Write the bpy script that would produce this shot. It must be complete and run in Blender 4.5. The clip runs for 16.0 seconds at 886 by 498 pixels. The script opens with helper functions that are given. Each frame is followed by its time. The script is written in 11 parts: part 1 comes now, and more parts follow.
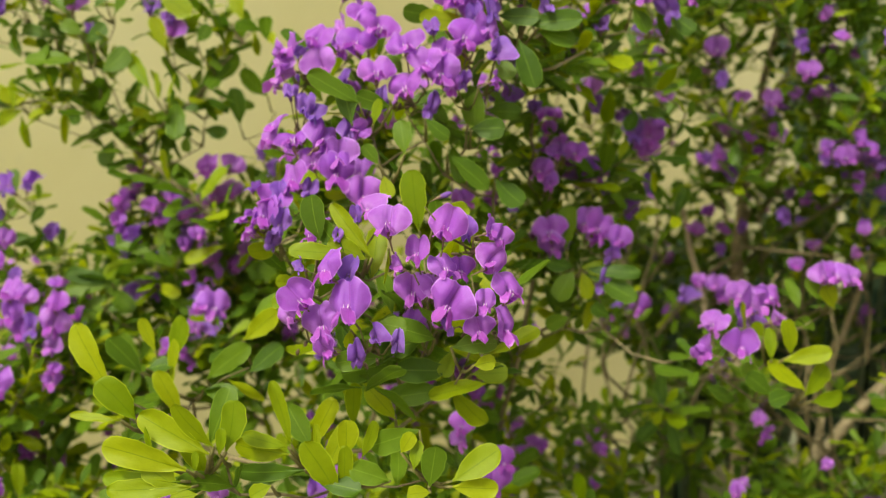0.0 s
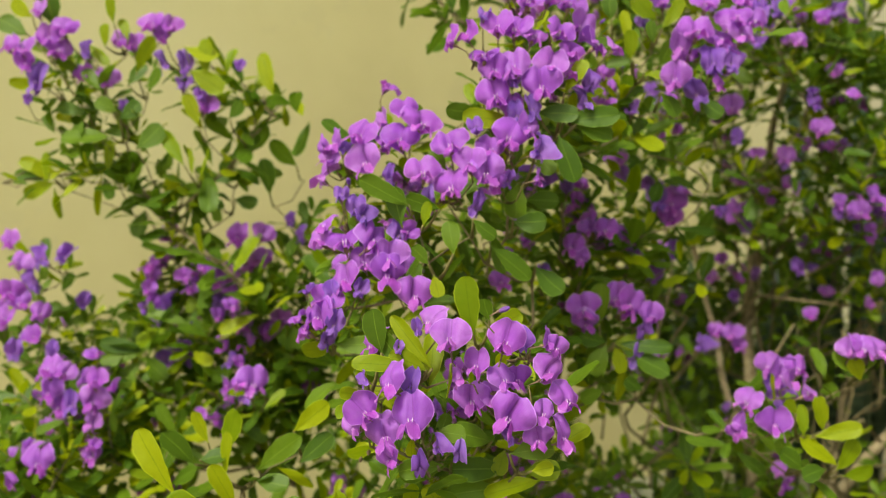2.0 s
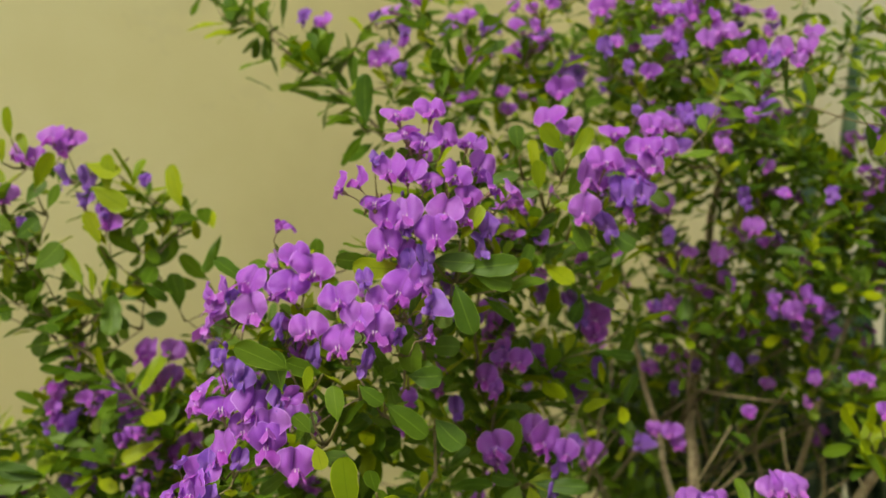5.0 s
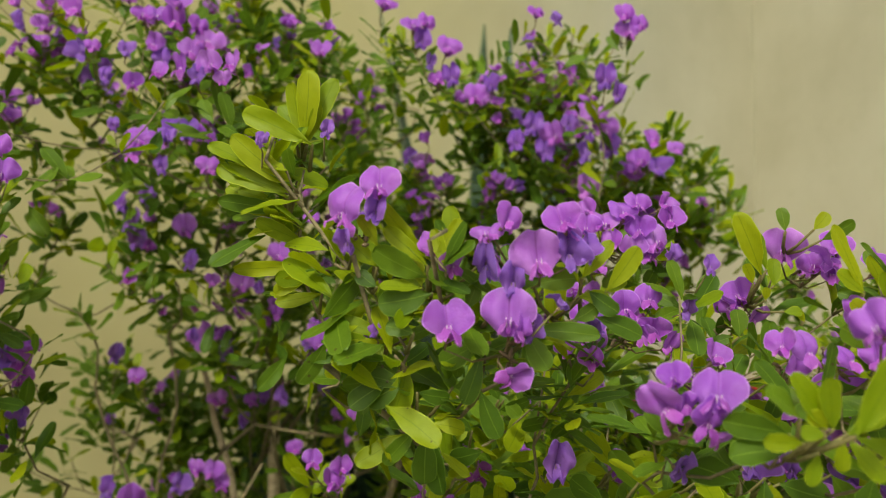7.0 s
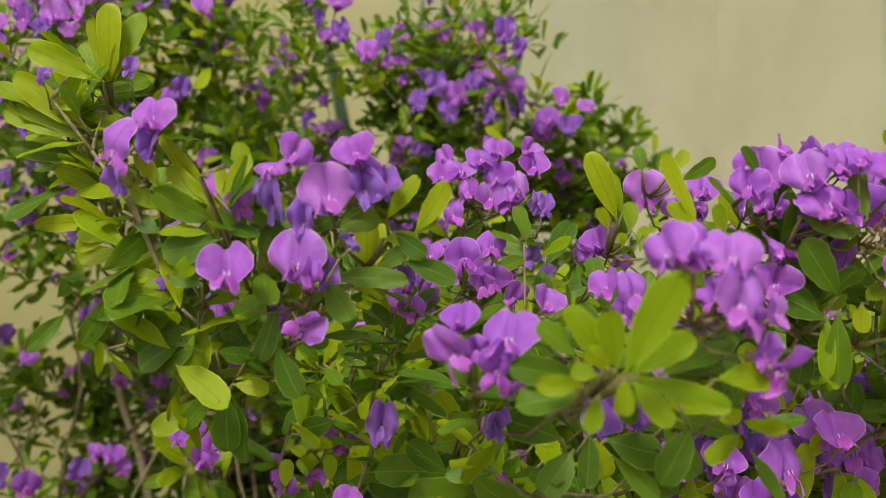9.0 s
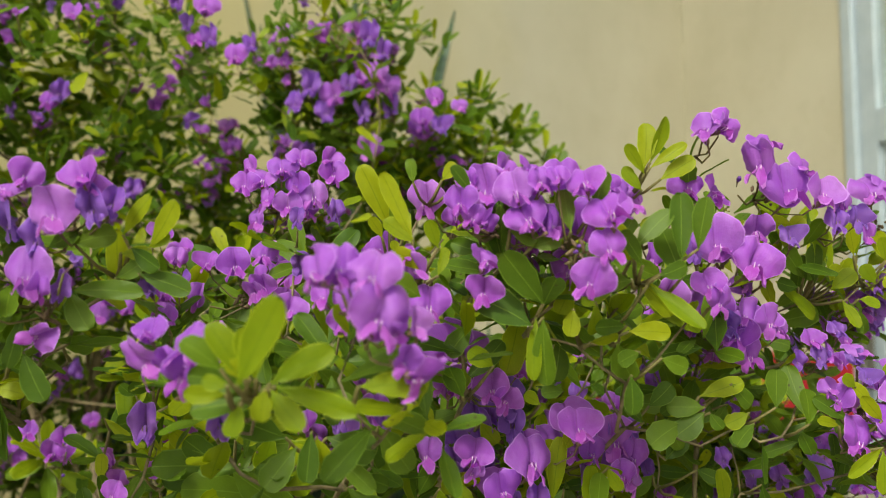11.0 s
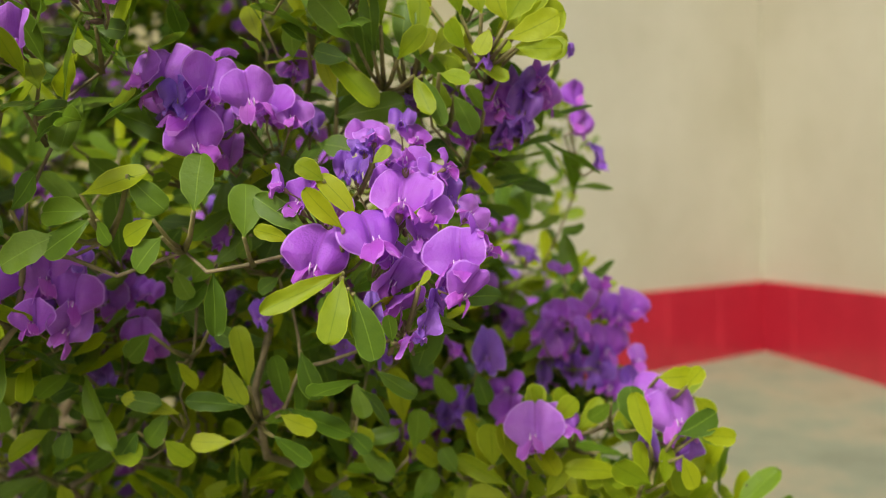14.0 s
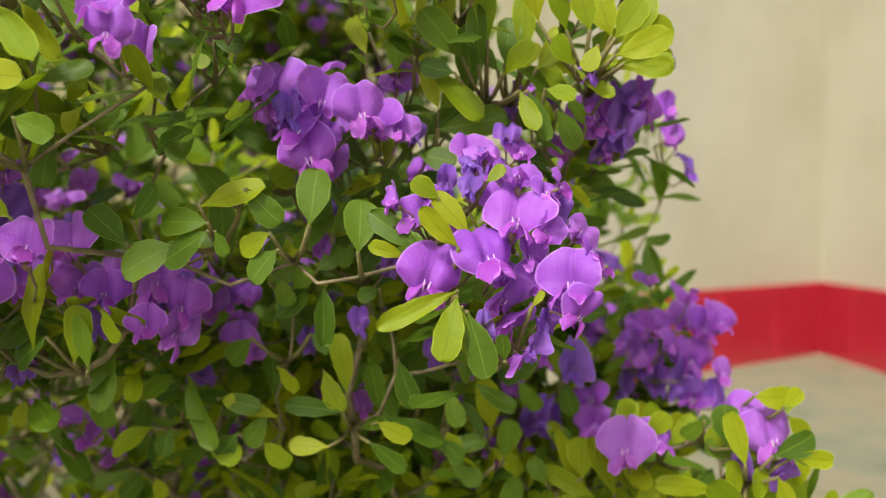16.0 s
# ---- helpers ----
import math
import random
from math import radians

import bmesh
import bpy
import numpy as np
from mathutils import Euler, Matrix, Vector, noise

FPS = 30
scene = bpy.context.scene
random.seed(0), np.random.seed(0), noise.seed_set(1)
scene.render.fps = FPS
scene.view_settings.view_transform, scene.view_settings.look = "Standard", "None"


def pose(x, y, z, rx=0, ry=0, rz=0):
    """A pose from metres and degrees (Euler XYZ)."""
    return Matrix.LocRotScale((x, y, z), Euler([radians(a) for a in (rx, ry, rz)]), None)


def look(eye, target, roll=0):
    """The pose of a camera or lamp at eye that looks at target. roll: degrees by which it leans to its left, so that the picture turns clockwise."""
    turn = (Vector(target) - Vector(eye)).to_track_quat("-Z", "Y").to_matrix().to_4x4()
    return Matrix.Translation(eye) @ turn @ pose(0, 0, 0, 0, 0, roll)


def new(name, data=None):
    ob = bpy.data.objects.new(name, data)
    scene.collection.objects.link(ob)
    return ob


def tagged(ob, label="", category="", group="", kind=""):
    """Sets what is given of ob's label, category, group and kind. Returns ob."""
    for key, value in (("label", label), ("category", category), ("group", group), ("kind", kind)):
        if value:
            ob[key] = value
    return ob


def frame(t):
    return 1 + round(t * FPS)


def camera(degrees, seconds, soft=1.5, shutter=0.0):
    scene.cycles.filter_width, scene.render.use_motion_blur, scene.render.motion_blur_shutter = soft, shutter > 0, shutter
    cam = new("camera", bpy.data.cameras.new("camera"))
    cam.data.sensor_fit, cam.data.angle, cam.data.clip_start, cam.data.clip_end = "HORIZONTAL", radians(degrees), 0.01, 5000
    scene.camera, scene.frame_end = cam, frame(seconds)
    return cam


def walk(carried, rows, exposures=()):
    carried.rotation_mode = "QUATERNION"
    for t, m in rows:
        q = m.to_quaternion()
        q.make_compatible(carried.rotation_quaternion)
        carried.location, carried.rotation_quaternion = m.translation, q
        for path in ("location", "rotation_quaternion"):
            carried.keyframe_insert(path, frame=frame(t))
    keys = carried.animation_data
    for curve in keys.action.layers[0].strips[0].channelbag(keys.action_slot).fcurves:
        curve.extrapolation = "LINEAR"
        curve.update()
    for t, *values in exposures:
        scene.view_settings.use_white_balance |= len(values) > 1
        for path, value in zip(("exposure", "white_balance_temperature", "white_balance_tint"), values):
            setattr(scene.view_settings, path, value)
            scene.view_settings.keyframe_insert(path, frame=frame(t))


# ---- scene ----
cam = camera(56.8, 16.0, 1.0, 0.1)
cam.data.dof.use_dof = True
cam.data.dof.aperture_fstop = 8.5
PATH = [
    (0, (0.0148, 0.0198, 0.364), (0.0089, 1.0195, 0.385), 1.67),
    (0.5, (-0.0056, 0.0155, 0.3867), (-0.0062, 1.0153, 0.406), 1.5),
    (1, (-0.0231, 0.0067, 0.4045), (-0.0193, 1.0064, 0.429), 1.32),
    (1.5, (-0.0191, 0.0045, 0.4173), (-0.0143, 1.0041, 0.4459), 1.01),
    (2, (-0.0208, 0.0035, 0.4166), (-0.016, 1.003, 0.4476), 0.87),
    (2.5, (-0.0195, 0.0029, 0.4176), (-0.0144, 1.0023, 0.4522), 0.71),
    (3, (-0.026, 0.0075, 0.4217), (-0.0192, 1.0066, 0.4644), 0.55),
    (3.2, (-0.027, 0.0123, 0.4272), (-0.0188, 1.0112, 0.4733), 0.54),
    (5.3, (0.0655, 0.0262, 0.5052), (0.1132, 1.0222, 0.5811), 0.26),
    (5.5, (0.0985, 0.0241, 0.5105), (0.1716, 1.0181, 0.5915), 0.45),
    (6, (0.2032, 0.0354, 0.5154), (0.3738, 1.0169, 0.6023), 0.82),
    (6.5, (0.3172, 0.0483, 0.5251), (0.524, 1.0234, 0.6054), 0.69),
    (7, (0.3699, 0.0507, 0.5258), (0.5849, 1.0246, 0.5987), 0.46),
    (7.5, (0.412, 0.0592, 0.5128), (0.6321, 1.0321, 0.5825), -0.19),
    (8, (0.434, 0.0691, 0.5011), (0.6539, 1.0423, 0.5678), -0.47),
    (8.5, (0.4549, 0.0746, 0.5046), (0.6805, 1.047, 0.5657), -0.75),
    (8.7, (0.4543, 0.0735, 0.5058), (0.6829, 1.0451, 0.566), -0.79),
    (10.8, (0.5488, 0.0232, 0.5184), (0.7913, 0.9926, 0.5563), -1.12),
    (11, (0.5643, 0.0166, 0.5173), (0.8017, 0.9873, 0.5544), -1.26),
    (11.5, (0.6147, 0.0111, 0.5075), (0.8395, 0.9848, 0.5434), -1.43),
    (12, (0.6777, 0.0051, 0.4733), (0.8922, 0.981, 0.513), -1.32),
    (12.5, (0.7205, 0.0422, 0.4704), (0.9376, 1.0183, 0.4804), -1.39),
    (13, (0.7735, 0.0814, 0.4593), (0.9866, 1.0584, 0.4567), -1.42),
    (13.5, (0.8487, 0.1056, 0.4416), (1.0086, 1.0926, 0.4301), -1.69),
    (14, (0.8924, 0.1131, 0.4367), (0.9808, 1.109, 0.42), -1.35),
    (14.5, (0.9064, 0.124, 0.4301), (0.9699, 1.1218, 0.4094), -1.05),
    (15, (0.9097, 0.1279, 0.4307), (0.9607, 1.1263, 0.4081), -0.86),
    (15.5, (0.9048, 0.124, 0.4365), (0.9471, 1.1228, 0.4129), -0.54),
    (16, (0.87, 0.1124, 0.4468), (0.9036, 1.1114, 0.4176), -0.05),
]
walk(cam, [(t, look(eye, target, roll)) for t, eye, target, roll in PATH],
     [(0.0, 0.46, 7250, -10.0), (3.0, 0.30, 7200, -9.0), (5.5, 0.08, 7050, -9.0), (6.0, 0.18, 7000, -9.0), (7.0, 0.08, 6950, -9.0), (8.5, 0.15, 6900, -9.0), (12.0, 0.25, 6750, -4.0), (14.0, 0.36, 6550, 1.0), (16.0, 0.53, 6450, 3.0)])

# ---- sky and sun ----
SUN_EL, SUN_AZ = 47.0, 210.0      # degrees; azimuth from +y towards +x
world = bpy.data.worlds.new("sky")
scene.world = world
world.use_nodes = True
wn = world.node_tree.nodes
wn.clear()
sky = wn.new("ShaderNodeTexSky")
sky.sky_type, sky.sun_disc = "NISHITA", False
sky.sun_elevation, sky.sun_rotation = radians(SUN_EL), radians(SUN_AZ)
sky.dust_density, sky.ozone_density = 4.0, 0.6
back = wn.new("ShaderNodeBackground")
back.inputs["Strength"].default_value = 0.165
wout = wn.new("ShaderNodeOutputWorld")
world.node_tree.links.new(sky.outputs[0], back.inputs[0])
world.node_tree.links.new(back.outputs[0], wout.inputs[0])

sun = new("sun", bpy.data.lights.new("sun", "SUN"))
sun.data.energy, sun.data.angle, sun.data.color = 2.45, radians(9.0), (1.0, 0.97, 0.90)
se, sa = radians(SUN_EL), radians(SUN_AZ)
sun_from = Vector((math.sin(sa) * math.cos(se), math.cos(sa) * math.cos(se), math.sin(se)))
sun.matrix_world = look(tuple(sun_from * 20), (0, 0, 0))


# ---- materials ----
def mat(name, rough=0.6, spec=0.5):
    m = bpy.data.materials.new(name)
    m.use_nodes = True
    nt = m.node_tree
    b = nt.nodes["Principled BSDF"]
    b.inputs["Roughness"].default_value = rough
    b.inputs["Specular IOR Level"].default_value = spec
    return m, nt, b


def node(nt, kind, **put):
    n = nt.nodes.new(kind)
    for key, value in put.items():
        n.inputs[key.replace("_", " ")].default_value = value
    return n


def noise_tex(nt, scale, detail=4.0, rough=0.6, coord="Object"):
    tc = nt.nodes.new("ShaderNodeTexCoord")
    n = node(nt, "ShaderNodeTexNoise", Scale=scale, Detail=detail, Roughness=rough)
    nt.links.new(tc.outputs[coord], n.inputs["Vector"])
    return n.outputs["Fac"]


def ramp(nt, fac, stops):
    r = nt.nodes.new("ShaderNodeValToRGB")
    while len(r.color_ramp.elements) < len(stops):
        r.color_ramp.elements.new(0.5)
    for e, (p, c) in zip(r.color_ramp.elements, stops):
        e.position, e.color = p, (*c, 1)
    nt.links.new(fac, r.inputs["Fac"])
    return r.outputs["Color"]


def mix(nt, fac, a, b, mode="MIX"):
    m = nt.nodes.new("ShaderNodeMix")
    m.data_type, m.blend_type = "RGBA", mode
    for sock, v in ((m.inputs["Factor"], fac), (m.inputs[6], a), (m.inputs[7], b)):
        if isinstance(v, (int, float)):
            sock.default_value = v
        elif isinstance(v, tuple):
            sock.default_value = (*v, 1)
        else:
            nt.links.new(v, sock)
    return m.outputs[2]


def calc(nt, op, a, b=0.0, c=0.0, clamp=False):
    n = nt.nodes.new("ShaderNodeMath")
    n.operation, n.use_clamp = op, clamp
    for i, v in enumerate((a, b, c)):
        if isinstance(v, (int, float)):
            n.inputs[i].default_value = v
        else:
            nt.links.new(v, n.inputs[i])
    return n.outputs[0]


def bump(nt, b, height, strength=0.3, distance=0.002):
    n = node(nt, "ShaderNodeBump", Strength=strength, Distance=distance)
    nt.links.new(height, n.inputs["Height"])
    nt.links.new(n.outputs[0], b.inputs["Normal"])


def uv_axes(nt):
    uv = nt.nodes.new("ShaderNodeUVMap")
    sep = nt.nodes.new("ShaderNodeSeparateXYZ")
    nt.links.new(uv.outputs[0], sep.inputs[0])
    return sep.outputs[0], sep.outputs[1]


def own_random(nt, joined):
    """A number for each piece: by object, or by island in a joined mesh."""
    if joined:
        return nt.nodes.new("ShaderNodeNewGeometry").outputs["Random Per Island"]
    return nt.nodes.new("ShaderNodeObjectInfo").outputs["Random"]


def sheer(m, nt, b, amount, colour):
    """Light that passes through a thin leaf or petal."""
    t = nt.nodes.new("ShaderNodeBsdfTranslucent")
    nt.links.new(colour, t.inputs["Color"])
    s = nt.nodes.new("ShaderNodeMixShader")
    s.inputs[0].default_value = amount
    nt.links.new(b.outputs[0], s.inputs[1])
    nt.links.new(t.outputs[0], s.inputs[2])
    nt.links.new(s.outputs[0], nt.nodes["Material Output"].inputs["Surface"])


def leaf_material(name, low, high, joined, rough):
    m, nt, b = mat(name, rough, 0.30)
    k = 1.0 if joined else 0.028      # single leaves are one unit long
    u, v = uv_axes(nt)
    across = calc(nt, "ABSOLUTE", calc(nt, "SUBTRACT", u, 0.5))
    tone = ramp(nt, own_random(nt, joined), [(0.0, low), (0.55, tuple((a + c) / 2 for a, c in zip(low, high))), (1.0, high)])
    spots = noise_tex(nt, 260.0 * k, 3.0)
    tone = mix(nt, calc(nt, "MULTIPLY", noise_tex(nt, 70.0 * k, 2.0), 0.45), tone, high)
    tone = mix(nt, calc(nt, "MULTIPLY", spots, 0.35), tone, tuple(c * 0.6 for c in low))
    specks = node(nt, "ShaderNodeTexVoronoi", Scale=170.0 * k)
    tcs = nt.nodes.new("ShaderNodeTexCoord")
    nt.links.new(tcs.outputs["Object"], specks.inputs["Vector"])
    sore = calc(nt, "MULTIPLY", calc(nt, "LESS_THAN", specks.outputs["Distance"], 0.13), calc(nt, "GREATER_THAN", noise_tex(nt, 45.0 * k, 1.0), 0.56))
    tone = mix(nt, calc(nt, "MULTIPLY", sore, 0.7), tone, (0.07, 0.05, 0.015))
    net = calc(nt, "POWER", calc(nt, "ABSOLUTE", calc(nt, "SINE", calc(nt, "MULTIPLY", calc(nt, "SUBTRACT", v, calc(nt, "MULTIPLY", across, 0.9)), 34.0))), 14.0)
    tone = mix(nt, calc(nt, "MULTIPLY", net, 0.07), tone, tuple(c * 0.7 for c in low))
    rib = calc(nt, "MULTIPLY", calc(nt, "LESS_THAN", calc(nt, "ADD", across, calc(nt, "MULTIPLY", v, 0.012)), 0.026), 0.5)
    tone = mix(nt, rib, tone, tuple(c * 0.75 for c in low) if low[0] > 0.1 else tuple(min(1.0, c * 1.3 + 0.02) for c in high))
    edge = calc(nt, "MULTIPLY", calc(nt, "GREATER_THAN", across, 0.465), 0.4)
    tone = mix(nt, edge, tone, tuple(min(1.0, c * 1.5 + 0.03) for c in high))
    nt.links.new(tone, b.inputs["Base Color"])
    vein = calc(nt, "SINE", calc(nt, "MULTIPLY", calc(nt, "SUBTRACT", v, calc(nt, "MULTIPLY", across, 0.9)), 48.0))
    bump(nt, b, calc(nt, "ADD", calc(nt, "MULTIPLY", vein, 0.012), spots), 0.38, 0.0008)
    sheer(m, nt, b, 0.48, tone)
    return m


def petal_material(name, rim, heart, joined, pale):
    """Thin petal tissue: deep at the claw, paler towards the lobes, with fine fanned veins and a light rim."""
    m, nt, b = mat(name, 0.48, 0.35)
    k = 1.0 if joined else 0.02      # single flowers are one unit wide
    u, v = uv_axes(nt)
    ux, vz = calc(nt, "SUBTRACT", u, 0.5), calc(nt, "SUBTRACT", v, 0.5)
    across = calc(nt, "ABSOLUTE", ux)
    tone = ramp(nt, v, [(0.05, heart), (0.42, tuple((a + c) / 2 for a, c in zip(rim, heart))), (0.85, rim)])
    rnd = own_random(nt, joined)
    # pale patches paint highlights, and dim ones shade, into the petal colour
    cloud = noise_tex(nt, 75.0 * k, 2.0)
    light = calc(nt, "MULTIPLY", calc(nt, "POWER", rnd, 1.5), 0.42)
    light = calc(nt, "ADD", light, calc(nt, "MULTIPLY", calc(nt, "SUBTRACT", cloud, 0.50), 1.7), clamp=True)
    tone = mix(nt, light, tone, pale)
    other = calc(nt, "FRACT", calc(nt, "MULTIPLY", rnd, 7.3))
    tone = mix(nt, calc(nt, "MULTIPLY", calc(nt, "POWER", other, 2.0), 0.55), tone, tuple(c * w for c, w in zip(heart, (0.72, 1.3, 1.0))))
    dim = calc(nt, "MULTIPLY", calc(nt, "SUBTRACT", noise_tex(nt, 120.0 * k, 3.0), 0.52), 1.8, clamp=True)
    tone = mix(nt, dim, tone, tuple(c * 0.75 for c in heart))
    fan = calc(nt, "SINE", calc(nt, "MULTIPLY", calc(nt, "DIVIDE", ux, calc(nt, "ADD", v, 0.3)), 95.0))
    vein = calc(nt, "MULTIPLY", calc(nt, "POWER", calc(nt, "ABSOLUTE", fan), 6.0), 0.08)
    tone = mix(nt, vein, tone, tuple(c * 0.6 for c in heart))
    # shade in the middle fold, painted as a thin dark line
    crease = calc(nt, "MULTIPLY", calc(nt, "LESS_THAN", across, 0.014), 0.35)
    tone = mix(nt, crease, tone, tuple(c * 0.6 for c in heart))
    rad = calc(nt, "SQRT", calc(nt, "ADD", calc(nt, "MULTIPLY", ux, ux), calc(nt, "MULTIPLY", vz, vz)))
    tone = mix(nt, calc(nt, "MULTIPLY", calc(nt, "GREATER_THAN", rad, 0.475), 0.5), tone, tuple(min(1.0, c * 1.1 + 0.05) for c in pale))
    nt.links.new(tone, b.inputs["Base Color"])
    b.inputs["Sheen Weight"].default_value = 0.04
    crepe = noise_tex(nt, 900.0 * k, 2.0)
    bump(nt, b, calc(nt, "ADD", calc(nt, "MULTIPLY", fan, 0.04), calc(nt, "ADD", crepe, calc(nt, "MULTIPLY", cloud, 3.0))), 0.4, 0.0011)
    sheer(m, nt, b, 0.42, tone)
    return m


YOUNG = ((0.17, 0.28, 0.005), (0.43, 0.47, 0.011))
MATURE = ((0.050, 0.116, 0.010), (0.19, 0.295, 0.017))
LEAF = {(k, j): leaf_material("leaf_" + k + ("_mass" if j else ""), *c, j, r)
        for k, c, r in (("young", YOUNG, 0.50), ("mature", MATURE, 0.45)) for j in (False, True)}
BANNER = {j: petal_material("banner" + ("_mass" if j else ""), (0.455, 0.128, 0.715), (0.37, 0.044, 0.58), j, (0.62, 0.29, 0.83)) for j in (False, True)}
WING = {j: petal_material("wing_petal" + ("_mass" if j else ""), (0.50, 0.10, 0.665), (0.445, 0.04, 0.525), j, (0.63, 0.24, 0.78)) for j in (False, True)}
BUD = {j: petal_material("bud" + ("_mass" if j else ""), (0.24, 0.075, 0.56), (0.30, 0.09, 0.50), j, (0.42, 0.20, 0.74)) for j in (False, True)}


def plain(name, low, high, scale, rough=0.7, lift=0.25, dist=0.002, spec=0.4):
    m, nt, b = mat(name, rough, spec)
    n = noise_tex(nt, scale, 6.0)
    nt.links.new(ramp(nt, n, [(0.3, low), (0.7, high)]), b.inputs["Base Color"])
    bump(nt, b, n, lift, dist)
    return m


STAMEN = plain("stamen", (0.64, 0.42, 0.68), (0.76, 0.60, 0.76), 300.0)
CALYX = plain("calyx", (0.16, 0.07, 0.10), (0.26, 0.20, 0.08), 400.0)
DRY = plain("dried_calyx", (0.07, 0.045, 0.025), (0.22, 0.15, 0.08), 500.0)
STALK = plain("green_stalk", (0.12, 0.12, 0.03), (0.22, 0.17, 0.07), 400.0)
BARK = plain("bark", (0.21, 0.155, 0.095), (0.48, 0.38, 0.25), 130.0, 0.85, 0.6, 0.002)
TWIG = plain("twig_bark", (0.095, 0.08, 0.038), (0.27, 0.205, 0.115), 130.0, 0.8, 0.6, 0.002)


def wall_material():
    """Cream wall paint, yellower along the wall away from the corner, with faint patches and blotches."""
    m, nt, b = mat("wall_paint", 0.75, 0.3)
    big, fine, blotch = noise_tex(nt, 1.6, 5.0), noise_tex(nt, 220.0, 3.0), noise_tex(nt, 7.0, 4.0)
    # cream near the corner is darkened, and its patches strengthened, for soft foliage shade
    cream = ramp(nt, big, [(0.30, (0.40, 0.368, 0.278)), (0.5, (0.455, 0.422, 0.33)), (0.72, (0.50, 0.47, 0.38))])
    yellower = ramp(nt, big, [(0.30, (0.44, 0.375, 0.19)), (0.5, (0.50, 0.435, 0.225)), (0.72, (0.55, 0.49, 0.275))])
    tc = nt.nodes.new("ShaderNodeTexCoord")
    sep = nt.nodes.new("ShaderNodeSeparateXYZ")
    nt.links.new(tc.outputs["Object"], sep.inputs[0])
    along = calc(nt, "MULTIPLY", calc(nt, "ADD", calc(nt, "ADD", sep.outputs[0], 1.3), calc(nt, "MULTIPLY", blotch, -0.5)), -0.8, clamp=True)
    tone = mix(nt, along, cream, yellower)
    tone = mix(nt, calc(nt, "MULTIPLY", calc(nt, "GREATER_THAN", blotch, 0.60), 0.10), tone, (0.36, 0.32, 0.22))
    nt.links.new(tone, b.inputs["Base Color"])
    bump(nt, b, fine, 0.12, 0.001)
    return m


WALL = wall_material()
GLAZE = plain("red_glazed_tile", (0.34, 0.013, 0.030), (0.42, 0.020, 0.040), 9.0, 0.32, 0.05, 0.001, 0.5)
GROUT = plain("grout", (0.42, 0.06, 0.06), (0.5, 0.12, 0.1), 60.0)
DOORPAINT = plain("blue_grey_paint", (0.34, 0.395, 0.46), (0.41, 0.465, 0.53), 14.0, 0.45, 0.08, 0.001)
STEEL = plain("dull_steel", (0.14, 0.14, 0.13), (0.24, 0.23, 0.21), 60.0, 0.5)
STEEL.node_tree.nodes["Principled BSDF"].inputs["Metallic"].default_value = 0.6


def glass_material():
    m, nt, b = mat("window_glass", 0.12, 0.5)
    b.inputs["Transmission Weight"].default_value = 0.85
    b.inputs["Base Color"].default_value = (0.75, 0.8, 0.78, 1)
    return m


GLASS = glass_material()


def floor_material():
    m, nt, b = mat("worn_cement", 0.8, 0.3)
    big, fine = noise_tex(nt, 3.1, 8.0, 0.7), noise_tex(nt, 60.0, 5.0)
    tone = ramp(nt, big, [(0.30, (0.13, 0.125, 0.075)), (0.45, (0.25, 0.215, 0.145)), (0.56, (0.185, 0.192, 0.135)), (0.70, (0.13, 0.132, 0.092))])
    tone = mix(nt, calc(nt, "MULTIPLY", fine, 0.3), tone, (0.15, 0.14, 0.10))
    nt.links.new(tone, b.inputs["Base Color"])
    bump(nt, b, fine, 0.35, 0.003)
    return m


FLOOR = floor_material()


# ---- building blocks ----
def mesh(name, verts, faces, mats, slots=None, uvs=None, smooth=True):
    me = bpy.data.meshes.new(name)
    me.from_pydata(verts, [], faces)
    for m in mats:
        me.materials.append(m)
    if slots is not None:
        me.polygons.foreach_set("material_index", slots)
    if uvs is not None:
        layer = me.uv_layers.new(name="UVMap")
        ids = np.zeros(len(me.loops), dtype=np.int32)
        me.loops.foreach_get("vertex_index", ids)
        layer.data.foreach_set("uv", np.asarray(uvs, dtype=np.float32)[ids].ravel())
    me.polygons.foreach_set("use_smooth", [smooth] * len(me.polygons))
    me.update()
    return me


def part(name, bm, material, parent, label="", smooth=False):
    me = bpy.data.meshes.new(name)
    bm.to_mesh(me)
    bm.free()
    me.materials.append(material)
    me.polygons.foreach_set("use_smooth", [smooth] * len(me.polygons))
    ob = new(name, me)
    ob.parent = parent
    if label:
        tagged(ob, label)
    return ob


def box(x0, x1, y0, y1, z0, z1, bevel=0.0):
    bm = bmesh.new()
    bmesh.ops.create_cube(bm, size=1.0)
    for v in bm.verts:
        v.co = (x0 + (v.co.x + 0.5) * (x1 - x0), y0 + (v.co.y + 0.5) * (y1 - y0), z0 + (v.co.z + 0.5) * (z1 - z0))
    if bevel:
        bmesh.ops.bevel(bm, geom=bm.edges[:], offset=bevel, segments=2, affect="EDGES", profile=0.5)
    return bm


def sheet(nu, nv, fn):
    """A grid over u, v in 0..1: verts, faces, uvs."""
    vs, uv = [], []
    for j in range(nv + 1):
        for i in range(nu + 1):
            u, v = i / nu, j / nv
            vs.append(fn(u, v))
            uv.append((u, v))
    fs = [(j * (nu + 1) + i, j * (nu + 1) + i + 1, (j + 1) * (nu + 1) + i + 1, (j + 1) * (nu + 1) + i) for j in range(nv) for i in range(nu)]
    return np.array(vs, dtype=float), fs, np.array(uv)


